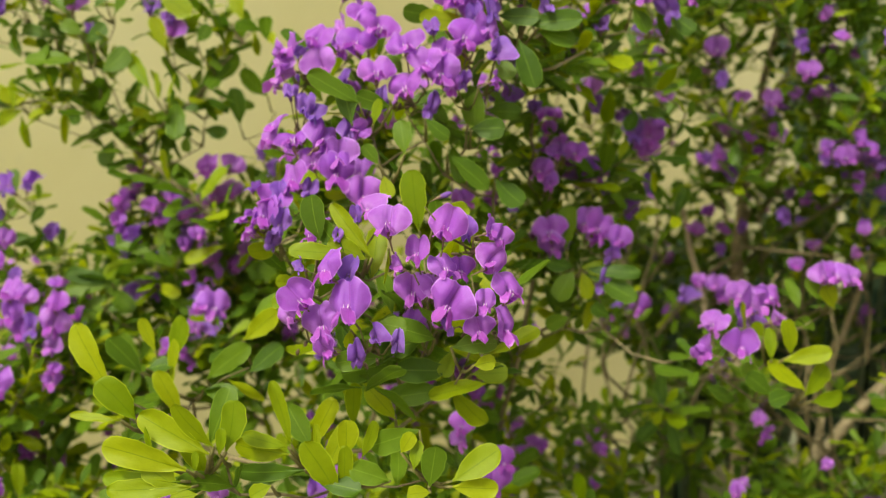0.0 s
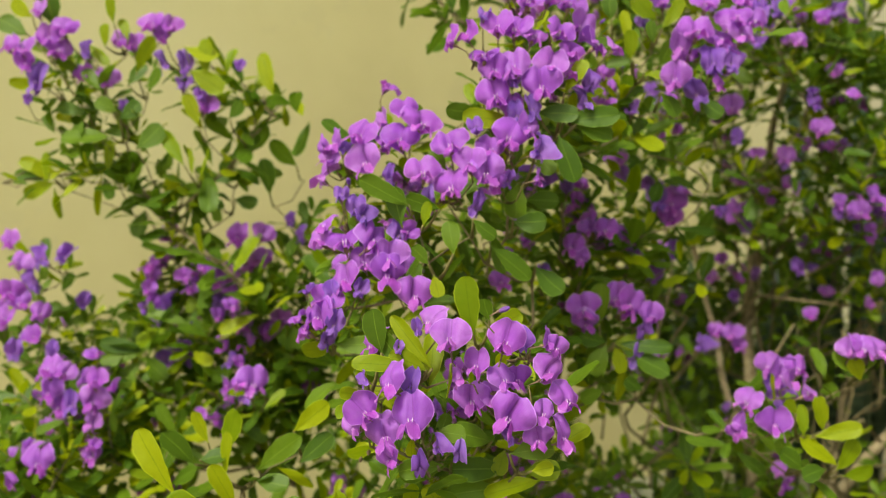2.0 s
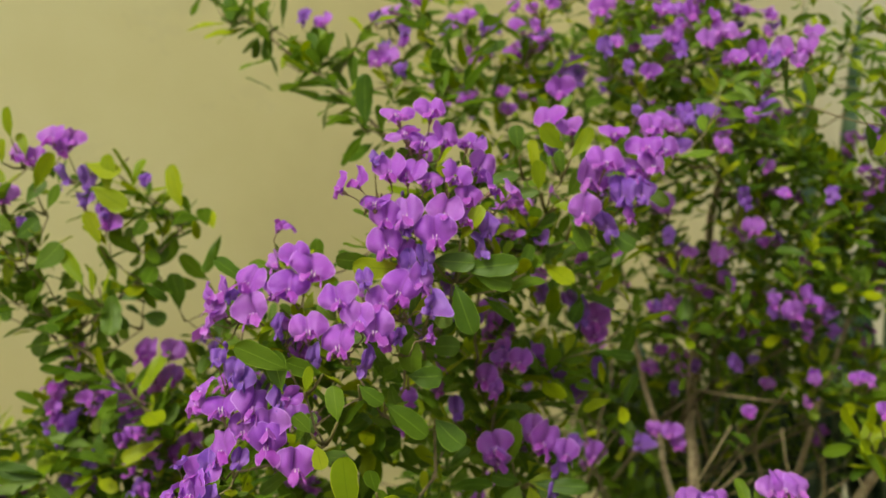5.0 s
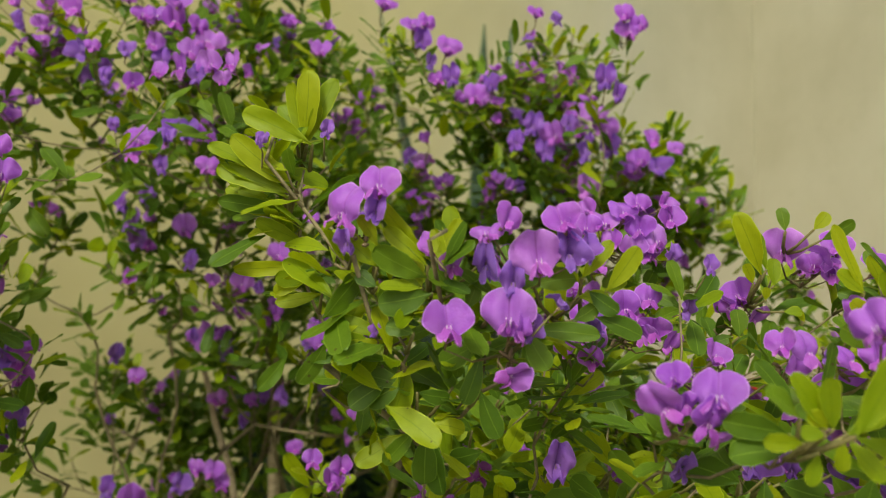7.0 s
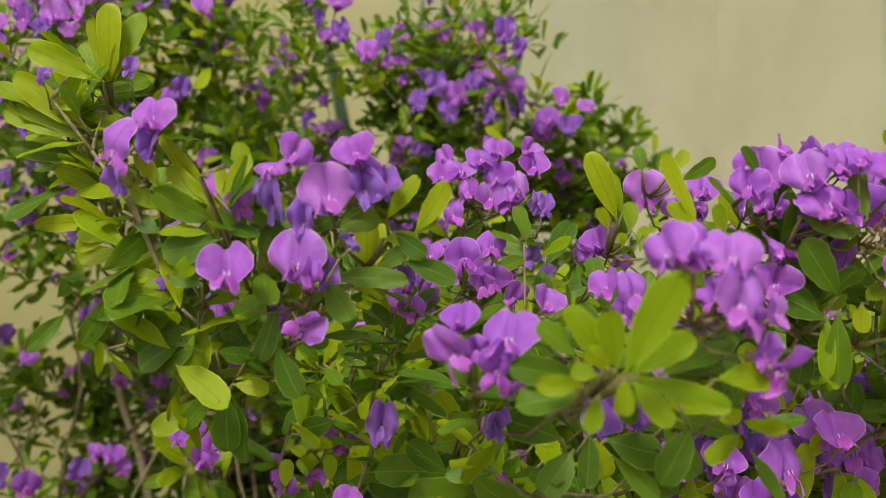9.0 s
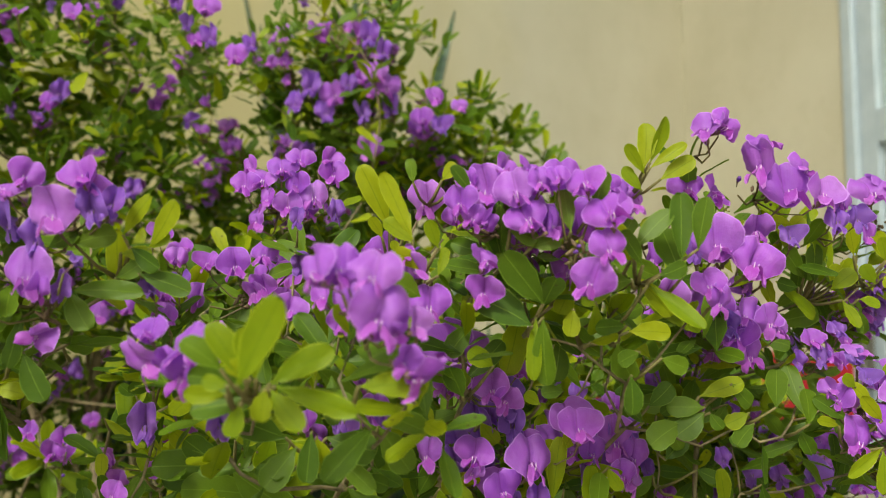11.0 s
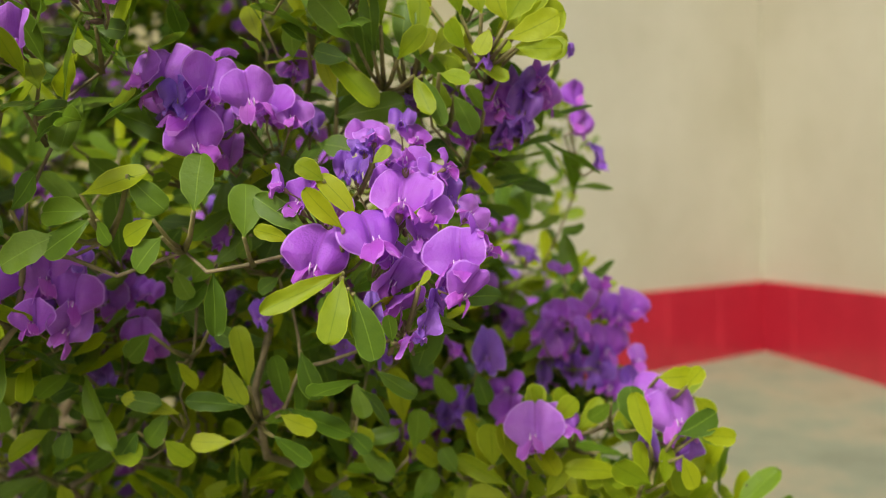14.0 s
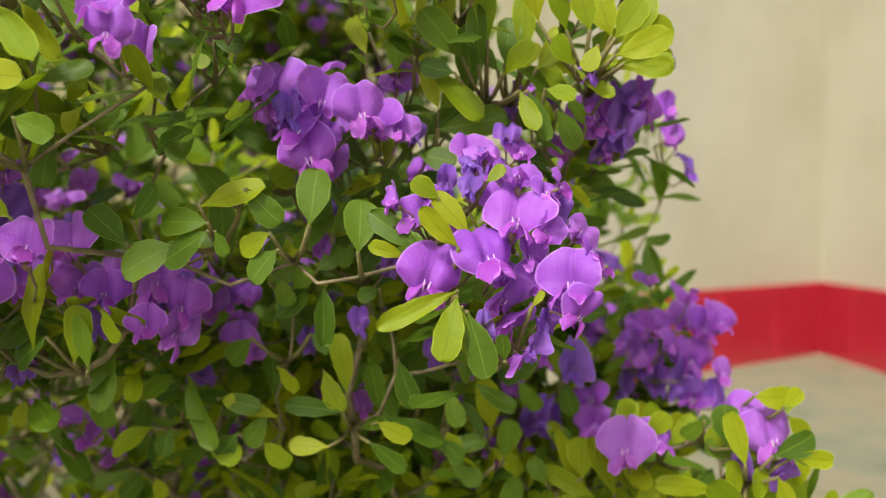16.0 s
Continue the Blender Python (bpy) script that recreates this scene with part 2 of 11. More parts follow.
def tube(points, radii, sides=6):
    """A tapered tube along points: verts and faces."""
    p = np.asarray(points, dtype=float)
    d = np.gradient(p, axis=0)
    d /= np.linalg.norm(d, axis=1)[:, None] + 1e-9
    ref = np.array((0.31, 0.57, 0.76)) if abs(d[0] @ (0.31, 0.57, 0.76)) < 0.9 else np.array((1.0, 0, 0))
    vs, fs = [], []
    for k in range(len(p)):
        a = np.cross(d[k], ref)
        a /= np.linalg.norm(a) + 1e-9
        b = np.cross(d[k], a)
        for s in range(sides):
            q = 2 * math.pi * s / sides
            vs.append(p[k] + radii[k] * (math.cos(q) * a + math.sin(q) * b))
    for k in range(len(p) - 1):
        for s in range(sides):
            fs.append((k * sides + s, k * sides + (s + 1) % sides, (k + 1) * sides + (s + 1) % sides, (k + 1) * sides + s))
    fs.append(tuple(range(sides))[::-1])
    fs.append(tuple((len(p) - 1) * sides + s for s in range(sides)))
    return vs, fs


class Heap:
    """Pieces joined into one mesh."""

    def __init__(self):
        self.v, self.f, self.s, self.uv, self.n = [], [], [], [], 0

    def add(self, piece, m=None):
        v, f, s, uv = piece
        v = np.asarray(v, dtype=float)
        if m is not None:
            r = np.array(m)
            v = v @ r[:3, :3].T + r[:3, 3]
        self.v.append(v)
        self.f += [tuple(i + self.n for i in q) for q in f]
        self.s += list(s)
        self.uv.append(np.asarray(uv, dtype=float))
        self.n += len(v)

    def piece(self):
        return np.vstack(self.v), self.f, self.s, np.vstack(self.uv)

    def mesh(self, name, mats):
        v, f, s, uv = self.piece()
        return mesh(name, v.tolist(), f, mats, s, uv)


# ---- leaf and flower shapes ----
LEAF_ROWS = ((0.0, 0.06), (0.07, 0.15), (0.18, 0.43), (0.32, 0.74), (0.47, 0.93), (0.61, 1.0), (0.74, 0.99), (0.86, 0.88), (0.94, 0.66), (0.982, 0.41), (1.0, 0.20))


def leaf_piece(rng, width=0.40):
    """A blunt, spoon-shaped leaf one unit long, that lies along +y with its face up."""
    fold, bow, twist, notch = rng.uniform(0.04, 0.30), rng.uniform(-0.30, 0.14), rng.uniform(-0.25, 0.25), rng.uniform(0.0, 0.035)
    skew, crinkle = rng.uniform(-0.10, 0.10), rng.uniform(0, 6)
    vs, uv = [], []
    for v, half in LEAF_ROWS:
        for k in range(5):
            s = k / 2 - 1
            x = s * half * width * 0.5 * (1 + skew * s + 0.05 * math.sin(21 * v + crinkle + 2 * s) * (v > 0.15)) + skew * 0.25 * math.sin(3 * v)
            y = v - 0.012 * s * s * (v > 0.9) - notch * (1 - abs(s)) * (v == 1.0)
            z = fold * abs(x) + bow * v * v * 0.5 + (0.010 + 0.012 * abs(s)) * math.sin(9 * v + 4 * s + crinkle)
            q = twist * v
            vs.append((x * math.cos(q) - z * math.sin(q), y, z * math.cos(q) + x * math.sin(q)))
            uv.append((k / 4, v))
    f = [(r * 5 + k, r * 5 + k + 1, r * 5 + k + 6, r * 5 + k + 5) for r in range(10) for k in range(4)]
    return np.array(vs), f, [0] * len(f), np.array(uv)


def flower_piece(rng, openness=1.0):
    """A pea flower whose banner is one unit wide and centred on the origin. It faces -y, +z is its top."""
    h = Heap()
    furl = max(0.0, 1.0 - openness)
    wave, tilt, notch = rng.uniform(0, 6), rng.uniform(-0.10, 0.10), rng.uniform(0.02, 0.16)
    cup, lean, dish = rng.uniform(-0.20, 0.50), rng.choice((-0.15, 0.05, 0.15, 0.35, 0.60)), rng.uniform(0.06, 0.16)
    ruff, fold = rng.uniform(0.02, 0.05) + 0.12 * furl, rng.uniform(0.06, 0.15)
    flap, flip = rng.choice((0.0, 0.0, 0.15, 0.30, 0.55)), rng.choice((-1, 1))
    wide, tall = rng.uniform(0.48, 0.56) * (1 - 0.55 * furl), rng.uniform(0.42, 0.50)

    def banner(u, v):
        s, t = 2 * u - 1, 2 * v - 1
        px, pz = s * math.sqrt(1 - t * t / 2), t * math.sqrt(1 - s * s / 2)
        r = math.sqrt(px * px + pz * pz)
        pinch = 0.50 + 0.50 * min(1.0, (pz + 1) / 0.75)
        x = px * wide * pinch * (1 + tilt * px)
        z = pz * tall - notch * math.exp(-(px / 0.20) ** 2) * max(0.0, pz) ** 5 + 0.018 * math.sin(6 * px + wave) * r
        high = max(0.0, pz + 0.15)
        y = fold * math.exp(-(px / 0.15) ** 2) * (0.75 - 0.45 * pz) - dish * math.sin(math.pi * min(1.0, abs(px) * 1.1)) * (1 - 0.5 * abs(pz)) \
            + cup * px * px * 0.55 + lean * high * high * 0.7 + 0.04 * math.sin(2.6 * px + 3 * pz + wave) + ruff * math.sin(5 * math.atan2(pz, px) + wave) * r ** 4 \
            + 0.018 * math.sin(13 * math.atan2(pz, px) + 2 * wave) * r ** 6 - furl * 1.2 * abs(x) - flap * max(0.0, flip * px) ** 2
        return x, y, z

    v, f, uv = sheet(12, 12, banner)
    s, t = 2 * uv[:, 0] - 1, 2 * uv[:, 1] - 1
    uv = np.stack([0.5 + 0.5 * s * np.sqrt(1 - t * t / 2), 0.5 + 0.5 * t * np.sqrt(1 - s * s / 2)], 1)
    h.add((v, f, [0] * len(f), uv))
    for side in (-1, 1):
        spread, drop, q = rng.uniform(0.03, 0.22) * openness, rng.uniform(0.24, 0.42), rng.uniform(0.2, 1.1)
        long, broad, curl = rng.uniform(0.24, 0.42), rng.uniform(0.12, 0.18), rng.uniform(-0.10, 0.16)

        def wing(u, v):
            s = 2 * u - 1
            half = broad * (0.26 + 0.74 * min(1.0, v / 0.5)) * math.sqrt(max(0.0, 1 - max(0.0, (v - 0.4) / 0.61) ** 2.3))
            x = side * (0.03 + (0.04 + spread) * math.sin(v * 1.6) + half * math.cos(q) * s)
            y = -0.02 - long * math.sin(1.5 * v) + 0.5 * half * s + curl * s * s * v
            z = -0.16 - drop * v ** 1.3 - half * math.sin(q) * s * 0.7 + 0.05 * math.sin(9 * v + wave + s * 4) * abs(s)
            return x, y, z

        v, f, uv = sheet(6, 6, wing)
        h.add((v, f, [1] * len(f), uv))

    def keel(u, v):
        g = (u - 0.5) * 2.4
        r = 0.055 * math.sin(max(0.12, min(1, v + 0.1)) * math.pi * 0.9)
        return math.sin(g) * r, -0.05 - 0.18 * v, -0.24 - 0.22 * v + 0.06 * v * v - math.cos(g) * r

    v, f, uv = sheet(4, 4, keel)
    h.add((v, f, [1] * len(f), uv * 0.4))
    for side in (-0.040, 0.040):
        v, f = tube([(side * 0.9, -0.05, -0.32), (side, -0.15, -0.23), (side * 1.25, -0.13, -0.11)], [0.012, 0.018, 0.006], 5)
        h.add((v, f, [2] * len(f), np.zeros((len(v), 2))))
    v, f = tube([(0, 0.46, -0.60), (0, 0.28, -0.50), (0, 0.14, -0.42)], [0.020, 0.024, 0.035], 5)
    h.add((v, f, [3] * len(f), np.zeros((len(v), 2))))
    v, f = tube([(0, 0.16, -0.43), (0, 0.10, -0.40), (0, 0.04, -0.36), (0, 0.0, -0.33)], [0.04, 0.07, 0.075, 0.055], 7)
    h.add((v, f, [3] * len(f), np.zeros((len(v), 2))))
    return h.piece()


def bud_piece(rng):
    h = Heap()
    bend = rng.uniform(-0.08, 0.12)
    v, f = tube([(0, 0.02, 0), (0, -0.10, 0.02), (0, -0.28, 0.04 + bend), (0, -0.42, 0.05 + bend * 2), (0, -0.50, 0.05 + bend * 2)], [0.05, 0.09, 0.12, 0.09, 0.03], 7)
    h.add((v, f, [0] * len(f), np.array([(0.5, 0.9)] * len(v))))
    v, f = tube([(0, 0.34, -0.2), (0, 0.14, -0.07), (0, 0.02, 0), (0, -0.14, 0.02)], [0.02, 0.03, 0.07, 0.085], 6)
    h.add((v, f, [1] * len(f), np.zeros((len(v), 2))))
    return h.piece()


shape_rng = random.Random(4)
LEAF_SHAPES = [leaf_piece(shape_rng, 0.36) for _ in range(16)]
FLOWER_SHAPES = [[flower_piece(shape_rng, o) for _ in range(8)] for o in (1.0, 1.0, 1.05, 0.95, 0.85, 0.65, 0.42, 0.3)]
BUD_SHAPES = [bud_piece(shape_rng) for _ in range(3)]


def frame_to(origin, ahead, up, size, roll=0.0):
    """A pose whose +y runs along ahead and whose +z lies towards up."""
    y = Vector(ahead).normalized()
    x = y.cross(Vector(up))
    if x.length < 1e-4:
        x = y.cross(Vector((0.3, 0.5, 0.8)))
    x.normalize()
    z = x.cross(y)
    m = Matrix((x, y, z)).transposed().to_4x4()
    return Matrix.Translation(origin) @ m @ Matrix.Rotation(roll, 4, "Y") @ Matrix.Scale(size, 4)


# ---- the setting ----
FLOOR_Z, BAND_Z = -0.02, 0.24
XW, YW = 2.35, 3.05          # inner faces of the two walls
DOOR_Y = 2.125               # where the wall ends and the door frame begins
BAND_T = 0.012


def uneven_ground():
    bm = bmesh.new()
    bmesh.ops.create_grid(bm, x_segments=60, y_segments=60, size=1.0)
    for v in bm.verts:
        x, y = v.co.x * 6.0, v.co.y * 6.0
        v.co = (x, y, FLOOR_Z + 0.008 * (noise.noise((x * 0.9, y * 0.9, 0.0)) - 0.2))
    far = [bm.verts.new((sx * 300, sy * 300, FLOOR_Z - 0.05)) for sx, sy in ((-1, -1), (1, -1), (1, 1), (-1, 1))]
    rim = [None] * 4
    for v in bm.verts[:]:
        for k, (sx, sy) in enumerate(((-1, -1), (1, -1), (1, 1), (-1, 1))):
            if abs(v.co.x - sx * 6) < 1e-4 and abs(v.co.y - sy * 6) < 1e-4:
                rim[k] = v
    for k in range(4):
        a, b = rim[k], rim[(k + 1) % 4]
        between = [v for v in bm.verts if v not in far and abs((b.co.x - a.co.x) * (v.co.y - a.co.y) - (b.co.y - a.co.y) * (v.co.x - a.co.x)) < 1e-3]
        between.sort(key=lambda v: (v.co.xy - a.co.xy).length)
        for p, q in zip(between, between[1:]):
            bm.faces.new((far[k], q, p))
        bm.faces.new((far[k], far[(k + 1) % 4], b))
    bmesh.ops.recalc_face_normals(bm, faces=bm.faces[:])
    me = bpy.data.meshes.new("ground")
    bm.to_mesh(me)
    bm.free()
    me.materials.append(FLOOR)
    me.polygons.foreach_set("use_smooth", [True] * len(me.polygons))
    return tagged(new("ground", me), "worn grey-green cement yard floor, uneven and stained", "ground", kind="structure")


ground = uneven_ground()


def wall(name, x0, x1, y0, y1, z0, z1, label):
    ob = part(name, box(x0, x1, y0, y1, z0, z1), WALL, None)
    return tagged(ob, label, "wall", kind="structure")


TOP = 3.0
SLANT = pose(XW, YW, 0, 0, 0, 33.0)     # the rear wall runs off from the corner at an angle
wall_rear = wall("wall_rear", -5.4, 0.25, 0.0, 0.22, FLOOR_Z - 0.1, TOP, "smooth cream-painted plaster wall with a red tiled base near the corner")
wall_rear.matrix_basis = SLANT
wall_side = wall("wall_side", XW, XW + 0.22, DOOR_Y, YW, FLOOR_Z - 0.1, TOP, "smooth cream-painted plaster wall beside the door")
wall_over = wall("wall_over_door", XW, XW + 0.22, DOOR_Y - 1.0, DOOR_Y, 2.06, TOP, "cream-painted plaster wall over the door")
wall_past = wall("wall_past_door", XW, XW + 0.22, -2.4, DOOR_Y - 1.0, FLOOR_Z - 0.1, TOP, "cream-painted plaster wall past the door")


def band_tiles(owner, along, start, stop, fixed, width, first):
    """Red skirting tiles, each with soft edges, set side by side with thin joints."""
    n, p = 0, start + first
    edges = [start]
    while p < stop - 0.02:
        edges.append(p)
        p += width
    edges.append(stop)
    for a, b in zip(edges, edges[1:]):
        a, b = a + 0.002, b - 0.002
        if along == "x":
            bm = box(a, b, fixed - BAND_T, fixed + 0.002, FLOOR_Z - 0.01, BAND_Z, 0.0025)
        else:
            bm = box(fixed - BAND_T, fixed + 0.002, a, b, FLOOR_Z - 0.01, BAND_Z, 0.0025)
        part("skirting_tile", bm, GLAZE, owner)
        n += 1
    if along == "x":
        bm = box(start, stop, fixed - BAND_T + 0.003, fixed + 0.001, FLOOR_Z - 0.01, BAND_Z - 0.003)
    else:
        bm = box(fixed - BAND_T + 0.003, fixed + 0.001, start, stop, FLOOR_Z - 0.01, BAND_Z - 0.003)
    part("grout", bm, GROUT, owner)


band_tiles(wall_rear, "x", -1.10, -0.008, 0.0, 0.30, 0.20)
band_tiles(wall_side, "y", DOOR_Y, YW - BAND_T, XW, 0.55, 0.139)


def door():
    """A half-glazed, framed door with a recessed lower panel and a drop bolt."""
    d = tagged(new("door_1"), "pale blue-grey painted half-glazed wooden door, shut", "door", kind="structure")
    d.location = (0, 0, 0)
    x0, y1, y0 = XW - 0.012, DOOR_Y, DOOR_Y - 1.0
    jamb = 0.045
    part("door_frame", box(x0, XW + 0.12, y1 - jamb, y1, FLOOR_Z - 0.01, 2.06, 0.004), DOORPAINT, d)
    part("door_frame", box(x0, XW + 0.12, y0, y0 + jamb, FLOOR_Z - 0.01, 2.06, 0.004), DOORPAINT, d)
    part("door_frame", box(x0, XW + 0.12, y0 + jamb, y1 - jamb, 2.015, 2.06, 0.004), DOORPAINT, d)
    leaf = tagged(new("door_leaf"), "pale blue-grey door leaf")
    leaf.parent = d
    a, b, xf = y0 + jamb + 0.003, y1 - jamb - 0.003, XW + 0.006
    stile = 0.065
    part("stile", box(xf, xf + 0.04, b - stile, b, 0.0, 2.01, 0.003), DOORPAINT, leaf)
    part("stile", box(xf, xf + 0.04, a, a + stile, 0.0, 2.01, 0.003), DOORPAINT, leaf)
    for z0, z1 in ((0.0, 0.05), (0.885, 0.985), (1.44, 1.50), (1.94, 2.01)):
        part("rail", box(xf, xf + 0.04, a + stile, b - stile, z0, z1, 0.003), DOORPAINT, leaf)
    part("lower_panel", box(xf + 0.014, xf + 0.03, a + stile, b - stile, 0.05, 0.885, 0.002), DOORPAINT, leaf)
    for z0, z1 in ((0.985, 1.44), (1.50, 1.94)):
        p = part("pane", box(xf + 0.018, xf + 0.023, a + stile, b - stile, z0, z1), GLASS, leaf, "dim window glass")
        p.visible_shadow = False
    bolt = part("bolt_plate", box(x0 - 0.006, x0 + 0.001, y1 - 0.09, y1 - 0.03, 0.17, 0.39, 0.002), STEEL, d, "dull steel drop bolt")
    bm = bmesh.new()
    bmesh.ops.create_cone(bm, cap_ends=True, segments=12, radius1=0.008, radius2=0.008, depth=0.26)
    bmesh.ops.translate(bm, vec=(x0 - 0.012, y1 - 0.06, 0.27), verts=bm.verts[:])
    part("bolt_rod", bm, STEEL, bolt)
    return d


door()
wall_inside = part("wall_inside", box(XW + 0.9, XW + 0.95, DOOR_Y - 1.6, DOOR_Y + 0.6, FLOOR_Z, 2.4), WALL, None)
tagged(wall_inside, "plain plaster wall of the dim room behind the door", "wall", kind="structure")


# ---- shrubs ----
class Shrub:
    def __init__(self, label, base, seed, leafy=0.4, stout=0.0042):
        self.leafy, self.stout = leafy, stout
        self.ob = tagged(new("flowering_shrub"), label, "shrub", group="purple flowering shrubs")
        self.ob.location = base
        self.base = Vector(base)
        self.rng = random.Random(seed)
        self.shoots, self.blooms, self.stems, self.tips, self.sprigs, self.side_leaves, self.thick = [], [], [], [], [], [], []

    def stem(self, points, thick=0.0026):
        self.stems.append([Vector(p) for p in points])
        self.thick.append(thick)

    def shoot(self, p, n=8, size=0.026, young=0.5, lean=None, spread=1.0):
        self.shoots.append((Vector(p), n, size, young, lean, spread))
        self.tips.append(Vector(p))

    def sprig(self, rows):
        """rows: foot, way and face of each leaf, its length, whether it is young, its width in lengths."""
        self.sprigs.append(rows)
        self.tips.append(sum((Vector(r[:3]) for r in rows), Vector()) / len(rows) + Vector((0, 0.022, -0.010)))

    def bloom(self, rows, behind=6):
        """rows: x, y, z, yaw, pitch, roll, width in mm, shape. yaw 0 faces -y and turns towards +x."""
        self.blooms.append(rows)
        c = sum((Vector(r[:3]) for r in rows), Vector()) / len(rows)
        self.shoot(c + Vector((0, 0.046 if len(rows) > 3 else 0.032, -0.016)), behind + self.rng.randint(0, 3), 0.027, 0.3)

    def grow(self):
        """Joins the tips to the stems: each tip to the near node that lies lower or further in."""
        nodes, parent, least = [], [], []
        for line, thick in zip(self.stems, self.thick):
            last = -1
            for a, b in zip(line, line[1:]):
                k = max(1, int((b - a).length / 0.03))
                for i in range(k + 1 if last < 0 else k):
                    f = i / k if last < 0 else (i + 1) / k
                    q = a.lerp(b, f)
                    nodes.append(q)
                    parent.append(last)
                    least.append(thick * max(0.45, 1 - 0.9 * (q - line[0]).length))
                    last = len(nodes) - 1
        fixed = len(nodes)
        P = np.array([tuple(q) for q in nodes])
        cost = np.array([(q - self.base).length for q in nodes])
        order = sorted(self.tips, key=lambda q: (q - self.base).length)
        for tip in order:
            t = np.array(tip)
            d = np.linalg.norm(P - t, axis=1)
            down = np.clip((P[:, 2] - t[2]) + 0.01, 0, None) * 1.6
            k = int(np.argmin(d + down + 0.12 * cost))
            a, b = Vector(P[k]), Vector(t)
            steps = max(2, int((b - a).length / 0.022))
            side = Vector((self.rng.uniform(-1, 1), self.rng.uniform(-1, 1), self.rng.uniform(-1.3, 0.2))) * (b - a).length * 0.16
            last = k
            new_nodes = []
            for i in range(1, steps + 1):
                f = i / steps
                q = a.lerp(b, f) + side * math.sin(f * math.pi)
                nodes.append(q)
                parent.append(last)
                last = len(nodes) - 1
                if i < steps and self.rng.random() < self.leafy:
                    self.side_leaves.append((q, (b - a).normalized()))
                new_nodes.append((tuple(q), cost[k] + (b - a).length * f))
            P = np.vstack([P, [q for q, _ in new_nodes]])
            cost = np.append(cost, [c for _, c in new_nodes])
        load = [0.0] * len(nodes)
        kids = [[] for _ in nodes]
        for i, p in enumerate(parent):
            if p >= 0:
                kids[p].append(i)
        for i in range(len(nodes) - 1, -1, -1):
            if not kids[i]:
                load[i] = 1.0
            if parent[i] >= 0:
                load[parent[i]] += load[i]
        rad = [min(self.stout, 0.00064 * w ** 0.345) for w in load]
        for i, r in enumerate(least):
            rad[i] = max(rad[i], r)
        seen, twigs = [False] * len(nodes), Heap()
        for i in range(len(nodes)):
            if seen[i]:
                continue
            line, k = ([parent[i]] if parent[i] >= 0 else []) + [i], i
            seen[i] = True
            while kids[k]:
                free = [c for c in kids[k] if not seen[c]]
                if not free:
                    break
                k = max(free, key=lambda c: load[c])
                seen[k] = True
                line.append(k)
            if len(line) < 2:
                continue
            rr = [rad[c] for c in line]
            if parent[i] >= 0:
                rr[0] = min(rr[0], rr[1] * 1.1)
            pts = [nodes[c] + Vector((noise.noise(nodes[c] * 22), noise.noise(nodes[c] * 22 + Vector((9, 0, 0))), 0)) * 0.005 for c in line]
            thick = rr[1] > 0.0028
            v, f = tube([tuple(q) for q in pts], rr, 8 if thick else 5)
            if thick:
                me = mesh("stem", [tuple(Vector(q) - self.base) for q in v], f, [BARK])
                ob = new("stem", me)
                ob.parent = self.ob
            else:
                twigs.add((np.array(v) - np.array(self.base), f, [0] * len(f), np.zeros((len(v), 2))))
        if twigs.n:
            ob = tagged(new("twig_mass", twigs.mesh("twig_mass", [TWIG])), "fine brown twigs", kind="stuff")
            ob.parent = self.ob

    def leaves(self, limit=300):
        placed = []
        rng = self.rng
        for p, n, size, young, lean, spread in self.shoots:
            axis = Vector(lean).normalized() if lean else Vector((rng.gauss(0, 0.5), rng.gauss(-0.25, 0.5), 0.75)).normalized()
            side = axis.orthogonal().normalized()
            turn0 = rng.uniform(0, 6.3)
            for i in range(n):
                f = i / max(1, n - 1)
                a = turn0 + i * 2.4
                out = side.copy()
                out.rotate(Matrix.Rotation(a, 3, axis))
                rise = 1.15 - 1.25 * f * spread + rng.uniform(-0.25, 0.25)
                ahead = (out * spread + axis * rise).normalized()
                at = p - axis * (0.030 * f) + out * 0.002
                s = size * rng.uniform(0.72, 1.18) * (0.8 + 0.35 * f)
                kind = "young" if rng.random() < young * (1.1 - 0.6 * f) else "mature"
                placed.append((frame_to(at, ahead, axis * 0.6 + Vector((0, -0.5, 0.7)), s, rng.uniform(-0.6, 0.6)), rng.randrange(len(LEAF_SHAPES)), kind))
        for p, way in self.side_leaves:
            for _ in range(rng.choice((1, 2, 2, 3))):
                out = Vector((rng.gauss(0, 1), rng.gauss(-0.2, 1), rng.gauss(0.25, 0.8)))
                out = (out - way * out.dot(way) * 0.7).normalized()
                placed.append((frame_to(p, out + way * 0.35, Vector((0, -0.5, 0.8)), rng.uniform(0.020, 0.033), rng.uniform(-0.6, 0.6)), rng.randrange(len(LEAF_SHAPES)), "young" if rng.random() < 0.3 else "mature"))
        placed.sort(key=lambda r: r[0].translation.y)
        made = 0
        for rows in self.sprigs:
            c = sum((Vector(r[:3]) for r in rows), Vector()) / len(rows) + Vector((0, 0.020, -0.010))
            twig = Heap()
            for r in rows:
                foot = Vector(r[:3])
                v, f = tube([tuple(foot - self.base), tuple(foot.lerp(c, 0.5) + Vector((0, 0.002, -0.002)) - self.base), tuple(c - self.base)], [0.0008, 0.0010, 0.0014], 4)
                twig.add((np.array(v), f, [0] * len(f), np.zeros((len(v), 2))))
            tip = new("leafy_shoot", twig.mesh("leafy_shoot", [STALK]))
            tip.parent = self.ob
